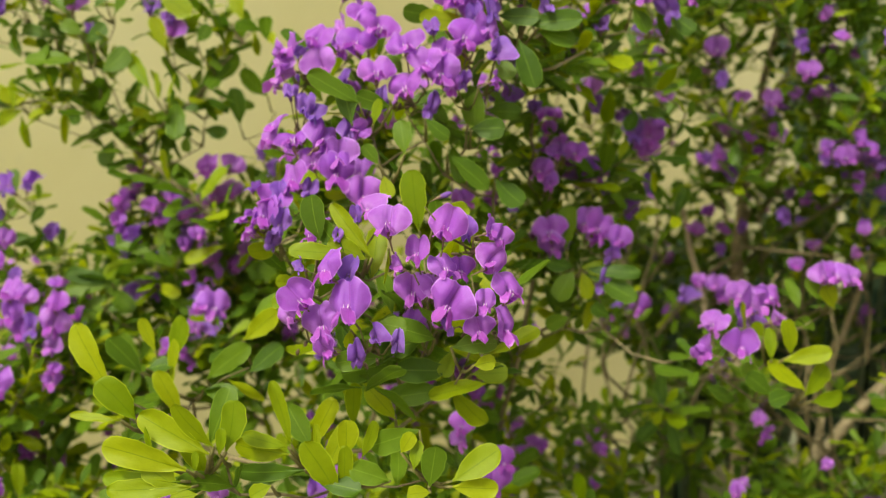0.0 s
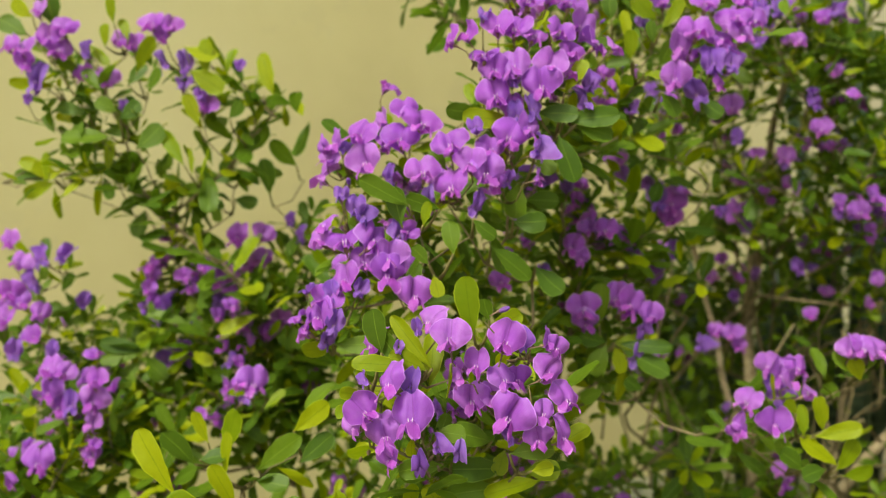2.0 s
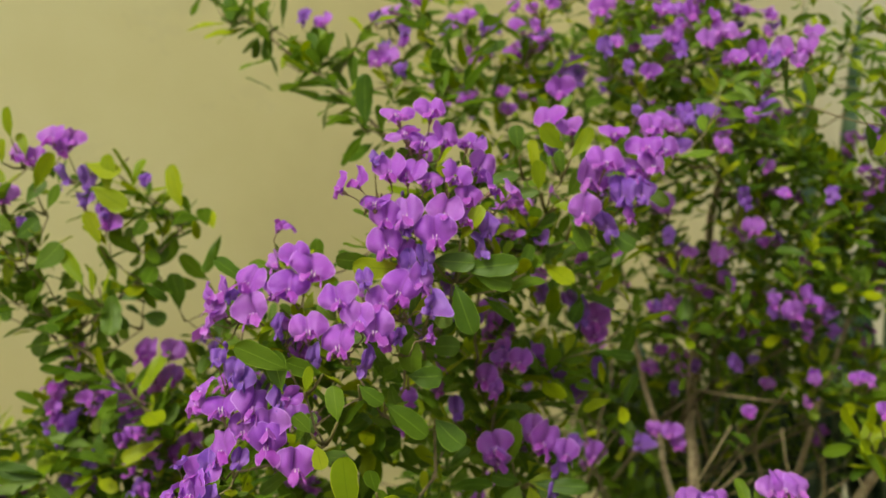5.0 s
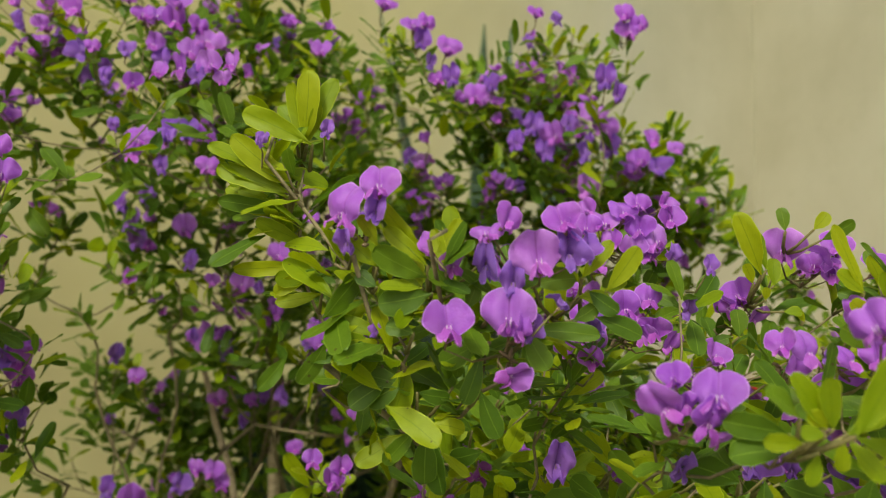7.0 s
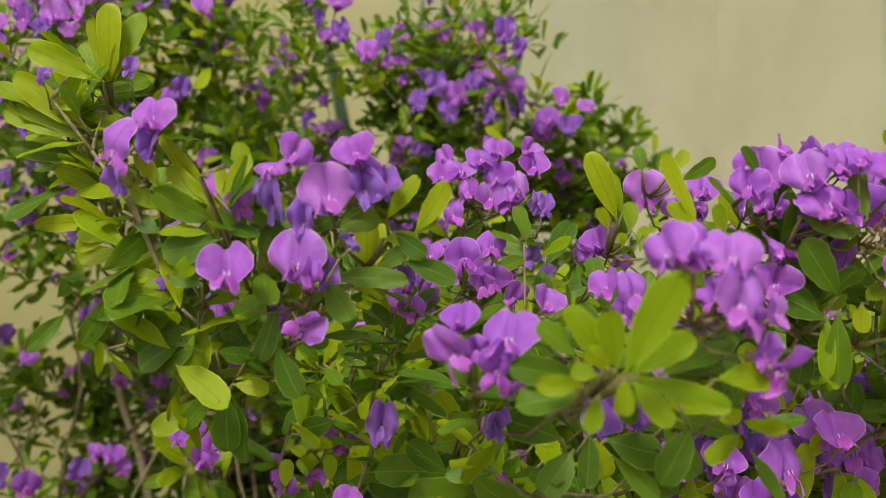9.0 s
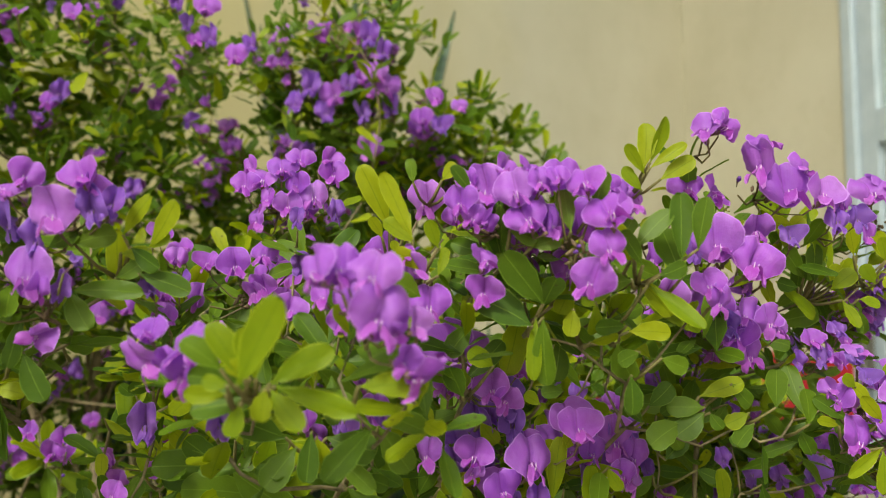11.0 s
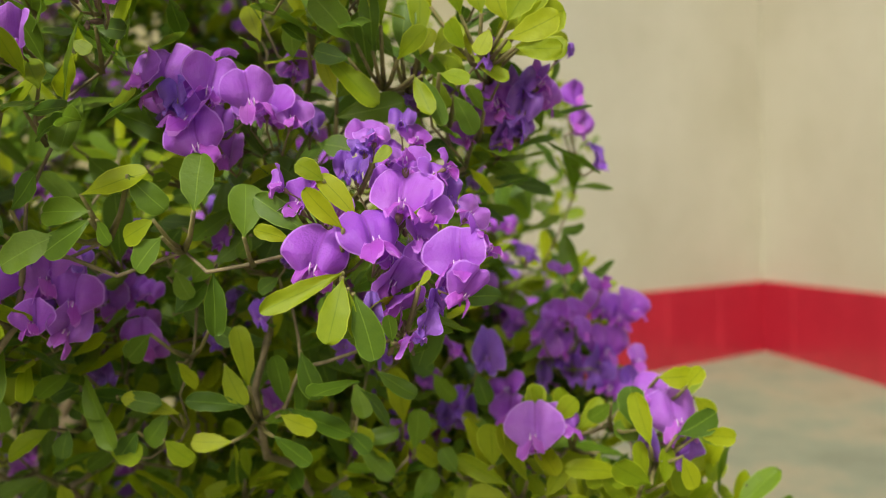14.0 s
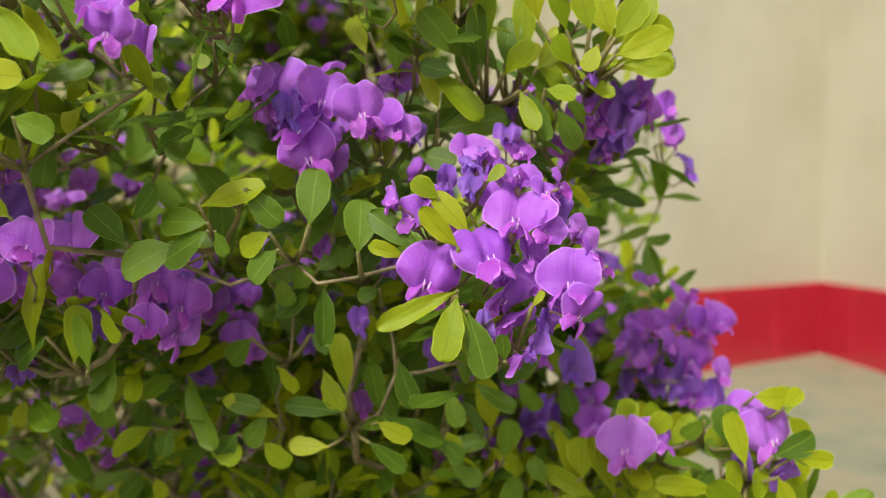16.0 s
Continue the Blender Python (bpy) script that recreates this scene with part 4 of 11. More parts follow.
bush_at(-0.17, 0.79).bloom([(-0.1717, 0.7863, 0.3738, 36, 4, -10, 22.0, 4)])
bush_at(-0.30, 0.80).bloom([(-0.2977, 0.7999, 0.4261, -33, 5, 0, 26.4, 3), (-0.2992, 0.8004, 0.4141, -5, -31, 13, 19.8, 4)])
bush_at(-0.28, 0.80).bloom([(-0.2843, 0.7986, 0.4534, 2, 20, -18, 22.8, 2)])
bush_at(-0.29, 0.80).bloom([(-0.2837, 0.8014, 0.3881, -32, 0, 0, 25.5, 6), (-0.2917, 0.8022, 0.3706, 7, 6, 4, 21.0, 7)])
bush_at(-0.27, 0.80).bloom([(-0.2831, 0.8038, 0.3326, -12, 9, 12, 28.0, 6), (-0.2668, 0.8034, 0.3382, -1, -19, -13, 27.0, 6)])
bush_at(-0.16, 0.80).bloom([(-0.1536, 0.7977, 0.4547, -15, -11, 2, 19.5, 6), (-0.1646, 0.7972, 0.4682, -3, -8, 1, 18.0, 6)])
bush_at(-0.18, 0.67).bloom([(-0.1701, 0.6730, 0.3298, 21, 1, 2, 28.0, 0), (-0.1824, 0.6732, 0.3278, -27, 2, -47, 20.9, 4)])
bush_at(-0.34, 0.70).bloom([(-0.3457, 0.6940, 0.3347, -13, 22, -11, 24.8, 1), (-0.3307, 0.6941, 0.3311, 31, 4, 38, 17.5, 2), (-0.3455, 0.6948, 0.3160, -19, -4, -7, 22.7, 1), (-0.3378, 0.6993, 0.3036, -17, -11, 7, 23.9, 1), (-0.3257, 0.6951, 0.3068, 2, -4, 0, 23.2, 6)])
bush_at(-0.31, 0.69).bloom([(-0.3053, 0.6941, 0.3257, 0, 15, 7, 21.7, 1), (-0.3079, 0.6949, 0.3093, 26, -10, 19, 24.8, 3), (-0.3078, 0.6956, 0.2910, 20, -16, 21, 18.2, 5)])
bush_at(-0.32, 0.72).bloom([(-0.3203, 0.7219, 0.2638, 14, 16, -5, 22.5, 1)])
bush_at(-0.35, 0.69).bloom([(-0.3495, 0.6873, 0.2597, -5, -9, -8, 27.4, 3)])
bush_at(-0.40, 0.74).bloom([(-0.3851, 0.7412, 0.4086, -4, -17, -14, 28.0, 6), (-0.3953, 0.7406, 0.4236, 0, 14, 19, 21.0, 2), (-0.4051, 0.7418, 0.3984, 1, -12, 0, 23.3, 2)])
bush_at(-0.39, 0.74).bloom([(-0.3836, 0.7433, 0.3583, 0, -3, -19, 21.0, 3), (-0.3768, 0.7424, 0.3785, 23, -1, 15, 18.8, 1), (-0.3970, 0.7421, 0.3884, 0, -6, -14, 21.0, 2), (-0.4079, 0.7429, 0.3732, 0, 14, 10, 19.9, 0)])
bush_at(-0.36, 0.74).bloom([(-0.3643, 0.7438, 0.3434, 10, -11, -8, 22.2, 6)])
bush_at(-0.38, 0.77).bloom([(-0.3896, 0.7704, 0.4291, -18, 4, -23, 27.4, 6), (-0.3676, 0.7702, 0.4304, 15, 17, 30, 25.9, 6)])
bush_at(-0.42, 0.76).bloom([(-0.4160, 0.7599, 0.4442, -8, 2, -3, 21.6, 3)])
bush_at(-0.40, 0.74).bloom([(-0.3996, 0.7440, 0.3441, 11, -1, 2, 24.9, 7)])
bush_at(-0.37, 0.80).bloom([(-0.3654, 0.8020, 0.3873, 6, 0, 11, 19.5, 6)])
bush_at(-0.36, 0.71).bloom([(-0.3702, 0.7111, 0.6419, -5, 17, -1, 19.4, 3), (-0.3627, 0.7120, 0.6195, 14, 4, -2, 23.7, 1), (-0.3481, 0.7116, 0.6275, -20, 13, 12, 20.5, 0), (-0.3542, 0.7124, 0.6098, 25, 0, 10, 22.6, 0), (-0.3841, 0.7126, 0.6095, -20, 12, -11, 24.8, 3)])
bush_at(-0.38, 0.71).bloom([(-0.3969, 0.7125, 0.6123, -28, 3, 0, 20.5, 2), (-0.3820, 0.7131, 0.5973, -10, -9, -14, 22.5, 5), (-0.3721, 0.7136, 0.5832, 2, -32, 17, 26.9, 6)])
bush_at(-0.38, 0.71).bloom([(-0.3792, 0.7145, 0.5636, -3, 8, 11, 13.5, 7)])
bush_at(-0.33, 0.71).bloom([(-0.3283, 0.7123, 0.6081, -20, -13, 0, 18.9, 6)])
bush_at(-0.33, 0.73).bloom([(-0.3416, 0.7330, 0.5932, -9, -1, -13, 21.0, 0), (-0.3214, 0.7331, 0.5883, 28, 8, -1, 23.3, 3)])
bush_at(-0.30, 0.73).bloom([(-0.2966, 0.7315, 0.6208, 10, 11, -3, 23.3, 2), (-0.3097, 0.7315, 0.6236, -15, -3, -4, 18.8, 0), (-0.2791, 0.7306, 0.6385, -16, 14, -9, 23.3, 1)])
bush_at(-0.26, 0.73).bloom([(-0.2640, 0.7306, 0.6362, 39, 11, 7, 18.8, 1), (-0.2715, 0.7310, 0.6285, -8, -29, 8, 17.1, 4), (-0.2687, 0.7320, 0.6059, -26, -20, -17, 23.5, 6), (-0.2511, 0.7319, 0.6041, 29, -10, -14, 24.9, 7)])
bush_at(-0.24, 0.73).bloom([(-0.2499, 0.7328, 0.5840, -7, 24, 5, 22.2, 7), (-0.2306, 0.7334, 0.5661, 6, 3, 23, 22.2, 1), (-0.2357, 0.7330, 0.5761, 22, 9, -1, 20.8, 6)])
bush_at(-0.20, 0.73).bloom([(-0.2007, 0.7317, 0.6015, 5, 0, 17, 15.2, 6)])
bush_at(-0.30, 0.73).bloom([(-0.3036, 0.7340, 0.5633, -5, -6, -9, 15.2, 6)])
bush_at(0.03, 0.58).bloom([(0.0288, 0.5822, 0.2577, -7, 0, 8, 18.7, 2), (0.0260, 0.5825, 0.2472, -9, -18, -38, 15.9, 5)])
bush_at(0.05, 0.58).bloom([(0.0492, 0.5831, 0.2220, -4, 11, -2, 25.5, 1), (0.0566, 0.5829, 0.2338, 6, -17, -15, 17.0, 0)])
bush_at(-0.07, 0.59).bloom([(-0.0718, 0.5927, 0.2080, 10, 0, -1, 19.5, 6)])
bush_at(-0.14, 0.58).bloom([(-0.1377, 0.5824, 0.2049, 5, -13, 1, 15.3, 2)])
bush_at(0.26, 0.78).bloom([(0.2526, 0.7814, 0.7957, -8, -2, 1, 20.9, 2), (0.2645, 0.7807, 0.7801, -5, -1, -8, 19.7, 2), (0.2760, 0.7789, 0.7782, 8, 8, -1, 17.4, 2), (0.2586, 0.7797, 0.8032, -28, 21, -13, 17.4, 3)])
bush_at(0.30, 0.77).bloom([(0.2944, 0.7746, 0.7911, 19, 3, 7, 23.2, 3), (0.2896, 0.7768, 0.7752, 14, -9, -8, 24.3, 4), (0.3116, 0.7734, 0.7703, 8, 0, 15, 17.4, 0)])
bush_at(0.21, 0.79).bloom([(0.2088, 0.7900, 0.7846, -44, -13, 4, 23.2, 1)])
bush_at(0.31, 0.77).bloom([(0.3213, 0.7728, 0.7578, -10, 8, 15, 25.5, 0), (0.3060, 0.7763, 0.7492, -17, 1, 4, 23.2, 2)])
bush_at(0.27, 0.78).bloom([(0.2509, 0.7859, 0.7484, 15, -3, 0, 20.3, 6), (0.2746, 0.7813, 0.7540, -19, -3, 5, 18.6, 0), (0.2802, 0.7814, 0.7415, -3, -14, -7, 21.8, 6)])
bush_at(0.22, 0.79).bloom([(0.2125, 0.7928, 0.7463, -25, -19, -15, 21.8, 7), (0.2228, 0.7906, 0.7501, 11, 2, -7, 15.1, 0), (0.2339, 0.7909, 0.7255, -6, -9, -2, 17.4, 7)])
bush_at(0.26, 0.80).bloom([(0.2555, 0.7975, 0.7233, 2, -8, 2, 17.6, 1)])
bush_at(0.28, 0.79).bloom([(0.2614, 0.7908, 0.6728, -11, -6, -17, 23.2, 3), (0.2782, 0.7882, 0.6689, 13, -10, 18, 19.7, 2), (0.2576, 0.7925, 0.6612, -19, -15, -2, 19.7, 2), (0.2880, 0.7934, 0.6834, -20, 3, -3, 24.9, 7), (0.2829, 0.7891, 0.6490, -2, -8, -6, 20.3, 6), (0.2873, 0.7860, 0.6753, 8, 10, 6, 21.8, 6)])
bush_at(0.32, 0.78).bloom([(0.3219, 0.7823, 0.6495, -1, 0, 3, 20.9, 2)])
bush_at(0.31, 0.79).bloom([(0.3038, 0.7908, 0.6809, 5, 3, 4, 24.9, 6), (0.3197, 0.7883, 0.6785, 25, 25, 26, 21.1, 0)])
bush_at(0.24, 0.79).bloom([(0.2414, 0.7933, 0.6831, 0, -12, -5, 14.5, 6)])
bush_at(0.16, 0.94).bloom([(0.1488, 0.9403, 0.8156, -6, 8, -8, 26.1, 1), (0.1404, 0.9441, 0.7893, -32, 14, -5, 28.0, 2), (0.1648, 0.9393, 0.7959, 2, 3, 8, 27.5, 0), (0.1780, 0.9362, 0.8054, 11, 15, 8, 23.3, 1), (0.1525, 0.9484, 0.7863, 6, -23, 10, 24.9, 2)])
bush_at(0.12, 0.94).bloom([(0.1242, 0.9444, 0.8177, -30, -4, 1, 24.0, 7)])
bush_at(0.12, 0.95).bloom([(0.1158, 0.9484, 0.7890, -61, 2, 4, 20.6, 0)])
bush_at(0.20, 0.94).bloom([(0.1903, 0.9378, 0.7627, -24, -2, -15, 28.0, 6), (0.2115, 0.9330, 0.7754, -6, 0, 6, 24.0, 6), (0.2152, 0.9342, 0.7543, -21, -2, -4, 28.0, 6), (0.2025, 0.9353, 0.7666, 1, 2, 9, 22.3, 6)])
bush_at(0.00, 0.86).bloom([(0.0024, 0.8602, 0.7994, -38, 0, 1, 26.7, 2), (0.0191, 0.8588, 0.7832, -8, 1, -2, 22.8, 6), (-0.0111, 0.8630, 0.7948, -6, 2, 8, 21.2, 6)])
bush_at(0.03, 0.85).bloom([(0.0346, 0.8533, 0.8142, -21, 1, -12, 26.7, 3)])
bush_at(-0.08, 0.87).bloom([(-0.0681, 0.8731, 0.7929, -22, 10, -17, 21.8, 1), (-0.0873, 0.8758, 0.7992, -6, -13, 23, 22.8, 6)])
bush_at(0.00, 0.79).bloom([(-0.0071, 0.7867, 0.7285, -27, -6, -5, 22.9, 2), (0.0045, 0.7844, 0.7312, 8, -9, 11, 19.7, 0), (0.0165, 0.8034, 0.7232, -9, 0, -6, 22.5, 6)])
bush_at(0.01, 0.86).bloom([(-0.0020, 0.8642, 0.7631, -24, 25, -8, 21.2, 7), (0.0169, 0.8605, 0.7677, -24, 11, 0, 15.8, 1)])
bush_at(0.08, 0.91).bloom([(0.0725, 0.9086, 0.8066, -31, -4, 2, 27.4, 2), (0.0874, 0.9051, 0.8163, -2, 9, 10, 18.3, 3), (0.1048, 0.9036, 0.7988, 16, -16, 13, 22.8, 6), (0.0611, 0.9114, 0.7964, 0, 1, -7, 21.2, 6)])
bush_at(0.09, 0.91).bloom([(0.0911, 0.9086, 0.7690, 11, -2, 8, 24.8, 3)])
bush_at(0.07, 1.02).bloom([(0.0578, 1.0262, 0.7719, -8, 17, -7, 28.0, 2), (0.0741, 1.0227, 0.7794, -33, 12, 15, 22.1, 3)])
bush_at(0.09, 1.02).bloom([(0.0847, 1.0231, 0.7549, -13, 5, -5, 28.0, 2), (0.0652, 1.0274, 0.7446, -26, -7, 0, 28.0, 0), (0.0964, 1.0207, 0.7591, 16, 0, 9, 25.0, 3), (0.0984, 1.0223, 0.7364, 18, 4, 8, 23.9, 7)])
bush_at(0.15, 0.71).bloom([(0.1532, 0.7120, 0.6822, -3, -9, -7, 22.4, 1)])
bush_at(0.29, 0.89).bloom([(0.2945, 0.8877, 0.6065, -11, -7, -3, 24.8, 0)])
bush_at(0.38, 0.87).bloom([(0.3858, 0.8740, 0.5812, -18, -5, -1, 23.5, 1), (0.3763, 0.8734, 0.6077, -3, -1, -23, 19.6, 6), (0.3761, 0.8728, 0.6147, -1, -3, -4, 21.2, 7)])
bush_at(0.34, 0.89).bloom([(0.3516, 0.8826, 0.5517, -14, -4, 9, 20.9, 3), (0.3223, 0.8875, 0.5537, -7, -15, 0, 15.7, 1)])
bush_at(0.44, 0.87).bloom([(0.4376, 0.8715, 0.5081, 10, 16, 1, 24.8, 3), (0.4275, 0.8746, 0.4931, -26, -3, -8, 24.8, 3), (0.4507, 0.8700, 0.4994, 29, 6, 0, 21.5, 4)])
bush_at(0.24, 0.90).bloom([(0.2434, 0.9011, 0.5555, -20, 5, 19, 19.6, 1)])
bush_at(0.39, 0.86).bloom([(0.3968, 0.8610, 0.7067, -4, -3, 15, 27.7, 7), (0.3854, 0.8638, 0.6976, -6, -3, 12, 19.6, 1)])
bush_at(0.42, 0.87).bloom([(0.4170, 0.8656, 0.6153, 8, 23, -22, 17.0, 2)])
bush_at(0.46, 0.86).bloom([(0.4609, 0.8582, 0.6130, 18, 0, 14, 22.8, 6)])
bush_at(0.30, 0.89).bloom([(0.3013, 0.8895, 0.5723, -22, -18, 2, 19.6, 6)])
bush_at(0.23, 0.96).bloom([(0.2351, 0.9581, 0.6182, -1, 3, 6, 28.0, 6), (0.2252, 0.9582, 0.6370, -12, -5, -5, 28.0, 6), (0.2400, 0.9589, 0.5993, 10, -2, -1, 28.0, 6)])
bush_at(0.25, 0.95).bloom([(0.2499, 0.9531, 0.6450, 0, -11, 12, 26.2, 6)])
bush_at(0.34, 0.95).bloom([(0.3360, 0.9527, 0.4806, -25, -11, 4, 24.4, 6)])
bush_at(0.31, 0.97).bloom([(0.3240, 0.9660, 0.3539, -5, 19, 8, 23.7, 1), (0.3052, 0.9691, 0.3568, -22, -4, -3, 18.1, 1), (0.2900, 0.9731, 0.3408, 17, 11, 28, 27.9, 6), (0.3338, 0.9656, 0.3395, -12, -10, 0, 16.8, 3)])
bush_at(0.23, 0.98).bloom([(0.2404, 0.9829, 0.3274, -2, -16, 3, 28.0, 1), (0.2183, 0.9860, 0.3366, -24, -2, 8, 28.0, 6)])
bush_at(0.24, 0.97).bloom([(0.2430, 0.9713, 0.4539, -4, 7, 1, 19.5, 0)])
bush_at(0.22, 0.97).bloom([(0.2235, 0.9724, 0.4789, -1, -6, 13, 22.7, 7)])
bush_at(0.41, 0.95).bloom([(0.4077, 0.9493, 0.3785, 6, 5, -13, 18.1, 3)])
bush_at(0.39, 0.95).bloom([(0.3937, 0.9470, 0.4321, -8, -19, -17, 20.9, 6)])
bush_at(0.33, 1.04).bloom([(0.3233, 1.0416, 0.4222, -5, 14, -21, 24.3, 2), (0.3363, 1.0375, 0.4430, -25, 10, -9, 16.7, 0)])
bush_at(0.36, 1.04).bloom([(0.3608, 1.0353, 0.4200, 11, -5, -14, 16.7, 2), (0.3533, 1.0387, 0.3965, -17, 11, -1, 20.9, 7), (0.3763, 1.0322, 0.4243, -5, -3, 14, 20.9, 7)])
bush_at(0.46, 1.02).bloom([(0.4618, 1.0192, 0.4036, -13, 4, 4, 18.2, 2)])
bush_at(0.44, 1.02).bloom([(0.4466, 1.0169, 0.4597, -11, -7, -2, 19.7, 3), (0.4440, 1.0198, 0.4322, -8, 12, 17, 19.0, 6), (0.4294, 1.0193, 0.4663, -22, -3, 2, 19.0, 6)])
bush_at(0.48, 1.01).bloom([(0.4841, 1.0109, 0.4534, -28, -2, -17, 17.1, 6)])
bush_at(0.53, 1.00).bloom([(0.5313, 1.0014, 0.4678, 12, 8, -2, 20.9, 6)])
bush_at(0.50, 1.00).bloom([(0.5017, 0.9993, 0.5499, -14, -4, -21, 19.7, 0)])
bush_at(0.10, 0.76).bloom([(0.1018, 0.7603, 0.4674, -3, 14, 2, 28.0, 2), (0.1013, 0.7616, 0.4541, -10, -35, -13, 23.0, 4)])
bush_at(0.14, 0.76).bloom([(0.1305, 0.7569, 0.4488, 7, 0, -8, 22.0, 0), (0.1470, 0.7545, 0.4443, 40, 8, 25, 17.8, 1), (0.1543, 0.7539, 0.4359, 7, -6, -2, 22.2, 6)])
bush_at(0.18, 0.74).bloom([(0.1761, 0.7452, 0.4922, -9, 0, -3, 28.0, 6), (0.1903, 0.7431, 0.4876, -11, -7, 10, 25.1, 0), (0.1975, 0.7410, 0.4972, 26, 25, 1, 17.8, 1), (0.1888, 0.7446, 0.4734, 4, -24, 5, 22.0, 0), (0.1664, 0.7459, 0.5025, -11, 8, -21, 19.6, 6)])
bush_at(0.13, 0.71).bloom([(0.1310, 0.7098, 0.5196, -28, 0, -12, 20.7, 1)])
bush_at(0.18, 0.75).bloom([(0.1781, 0.7510, 0.4220, -34, -17, 27, 22.2, 6), (0.1916, 0.7468, 0.4436, -11, 0, 6, 19.6, 7)])
bush_at(0.09, 0.65).bloom([(0.0854, 0.6532, 0.4427, -41, -5, 8, 18.5, 0), (0.0924, 0.6529, 0.4328, -2, -27, 4, 15.0, 3)])
bush_at(0.12, 0.65).bloom([(0.1201, 0.6507, 0.4033, -31, -3, -3, 23.8, 3), (0.1290, 0.6500, 0.3939, -10, -21, 6, 19.4, 4)])
bush_at(0.06, 0.60).bloom([(0.0552, 0.5914, 0.5103, -13, 6, 0, 19.7, 7), (0.0556, 0.6133, 0.4917, 27, -14, 7, 18.4, 6)])
bush_at(0.03, 0.60).bloom([(0.0330, 0.5976, 0.4832, -39, -28, -12, 19.7, 6)])
bush_at(0.08, 0.63).bloom([(0.0769, 0.6307, 0.4843, -11, 33, 4, 18.1, 7)])
bush_at(0.03, 0.60).bloom([(0.0257, 0.6035, 0.4313, -5, 4, -6, 17.4, 0), (0.0244, 0.6052, 0.4141, -4, -3, -17, 17.4, 2)])
bush_at(0.06, 0.66).bloom([(0.0625, 0.6594, 0.4184, 1, 5, -9, 19.8, 7)])
bush_at(0.14, 0.72).bloom([(0.1388, 0.7198, 0.5071, -11, -4, 0, 18.8, 7)])
bush_at(0.48, 0.79).bloom([(0.4758, 0.7872, 0.8099, 3, 14, 17, 22.1, 2)])
bush_at(0.51, 0.78).bloom([(0.5011, 0.7845, 0.7907, -3, 14, -3, 23.4, 0), (0.5148, 0.7819, 0.7937, 6, 0, 19, 18.4, 0), (0.5097, 0.7841, 0.7781, -5, -26, 6, 23.0, 6)])
bush_at(0.53, 0.78).bloom([(0.5347, 0.7804, 0.7717, 2, -3, 9, 24.6, 2), (0.5382, 0.7822, 0.7440, -18, -1, -12, 24.6, 6), (0.5246, 0.7848, 0.7410, -11, 0, -10, 16.0, 2), (0.5186, 0.7845, 0.7559, -8, -2, 11, 16.9, 7)])
bush_at(0.57, 0.78).bloom([(0.5607, 0.7797, 0.7276, -4, -7, -3, 22.1, 2), (0.5742, 0.7765, 0.7372, -11, -2, -11, 21.5, 6)])
bush_at(0.61, 0.76).bloom([(0.6147, 0.7636, 0.8041, -15, 10, 0, 16.0, 0)])
bush_at(0.42, 0.80).bloom([(0.4193, 0.8010, 0.7656, -5, 5, 4, 18.4, 0)])
bush_at(0.42, 0.80).bloom([(0.4204, 0.7958, 0.8213, -21, -2, 27, 12.3, 1)])
bush_at(0.70, 0.75).bloom([(0.6961, 0.7493, 0.8053, -14, 6, -7, 20.9, 1), (0.7020, 0.7496, 0.7909, -6, -3, 4, 24.6, 3), (0.7118, 0.7474, 0.7966, 0, 0, -2, 18.4, 1)])
bush_at(0.69, 0.76).bloom([(0.6813, 0.7571, 0.7460, -22, -8, 4, 28.0, 6), (0.6928, 0.7565, 0.7306, 0, -3, 4, 24.6, 7)])
bush_at(0.63, 0.76).bloom([(0.6330, 0.7608, 0.7993, 19, -10, -7, 16.9, 6)])
bush_at(0.70, 0.81).bloom([(0.6942, 0.8127, 0.7257, -18, 8, -1, 27.6, 3), (0.7064, 0.8119, 0.7110, -18, -11, 14, 26.2, 3), (0.7099, 0.8130, 0.6915, -22, 7, -4, 27.9, 6)])
bush_at(0.65, 0.82).bloom([(0.6537, 0.8217, 0.7043, -3, 1, -11, 27.6, 1), (0.6329, 0.8245, 0.7130, -15, -6, 14, 27.9, 6), (0.6681, 0.8183, 0.7147, 1, 0, 8, 24.6, 6), (0.6454, 0.8246, 0.6876, -8, -19, -8, 27.9, 6)])
bush_at(0.68, 0.82).bloom([(0.6808, 0.8188, 0.6839, -7, 16, -8, 28.0, 7)])
bush_at(0.76, 0.81).bloom([(0.7508, 0.8052, 0.6998, 7, 6, -10, 22.3, 1), (0.7775, 0.8013, 0.6913, 3, -3, -8, 17.1, 3), (0.7575, 0.8064, 0.6731, 0, 2, -1, 27.9, 6), (0.7396, 0.8089, 0.6800, -7, 4, -7, 22.3, 0)])
bush_at(0.69, 0.82).bloom([(0.6876, 0.8205, 0.6513, -1, -11, 6, 28.0, 1)])
bush_at(0.62, 0.82).bloom([(0.6246, 0.8188, 0.7943, -7, 5, -15, 16.4, 6)])
bush_at(0.62, 0.83).bloom([(0.6157, 0.8290, 0.6961, -30, -13, -5, 24.6, 6)])
bush_at(0.41, 0.42).bloom([(0.4203, 0.4120, 0.5827, -9, 7, 0, 18.7, 2), (0.4192, 0.4129, 0.5716, -16, -19, 15, 15.4, 6), (0.4051, 0.4183, 0.5715, -45, -15, 9, 20.8, 3), (0.4061, 0.4169, 0.5572, -21, -40, -4, 13.6, 7)])
bush_at(0.40, 0.49).bloom([(0.4022, 0.4857, 0.6220, -4, -11, 13, 11.2, 7)])
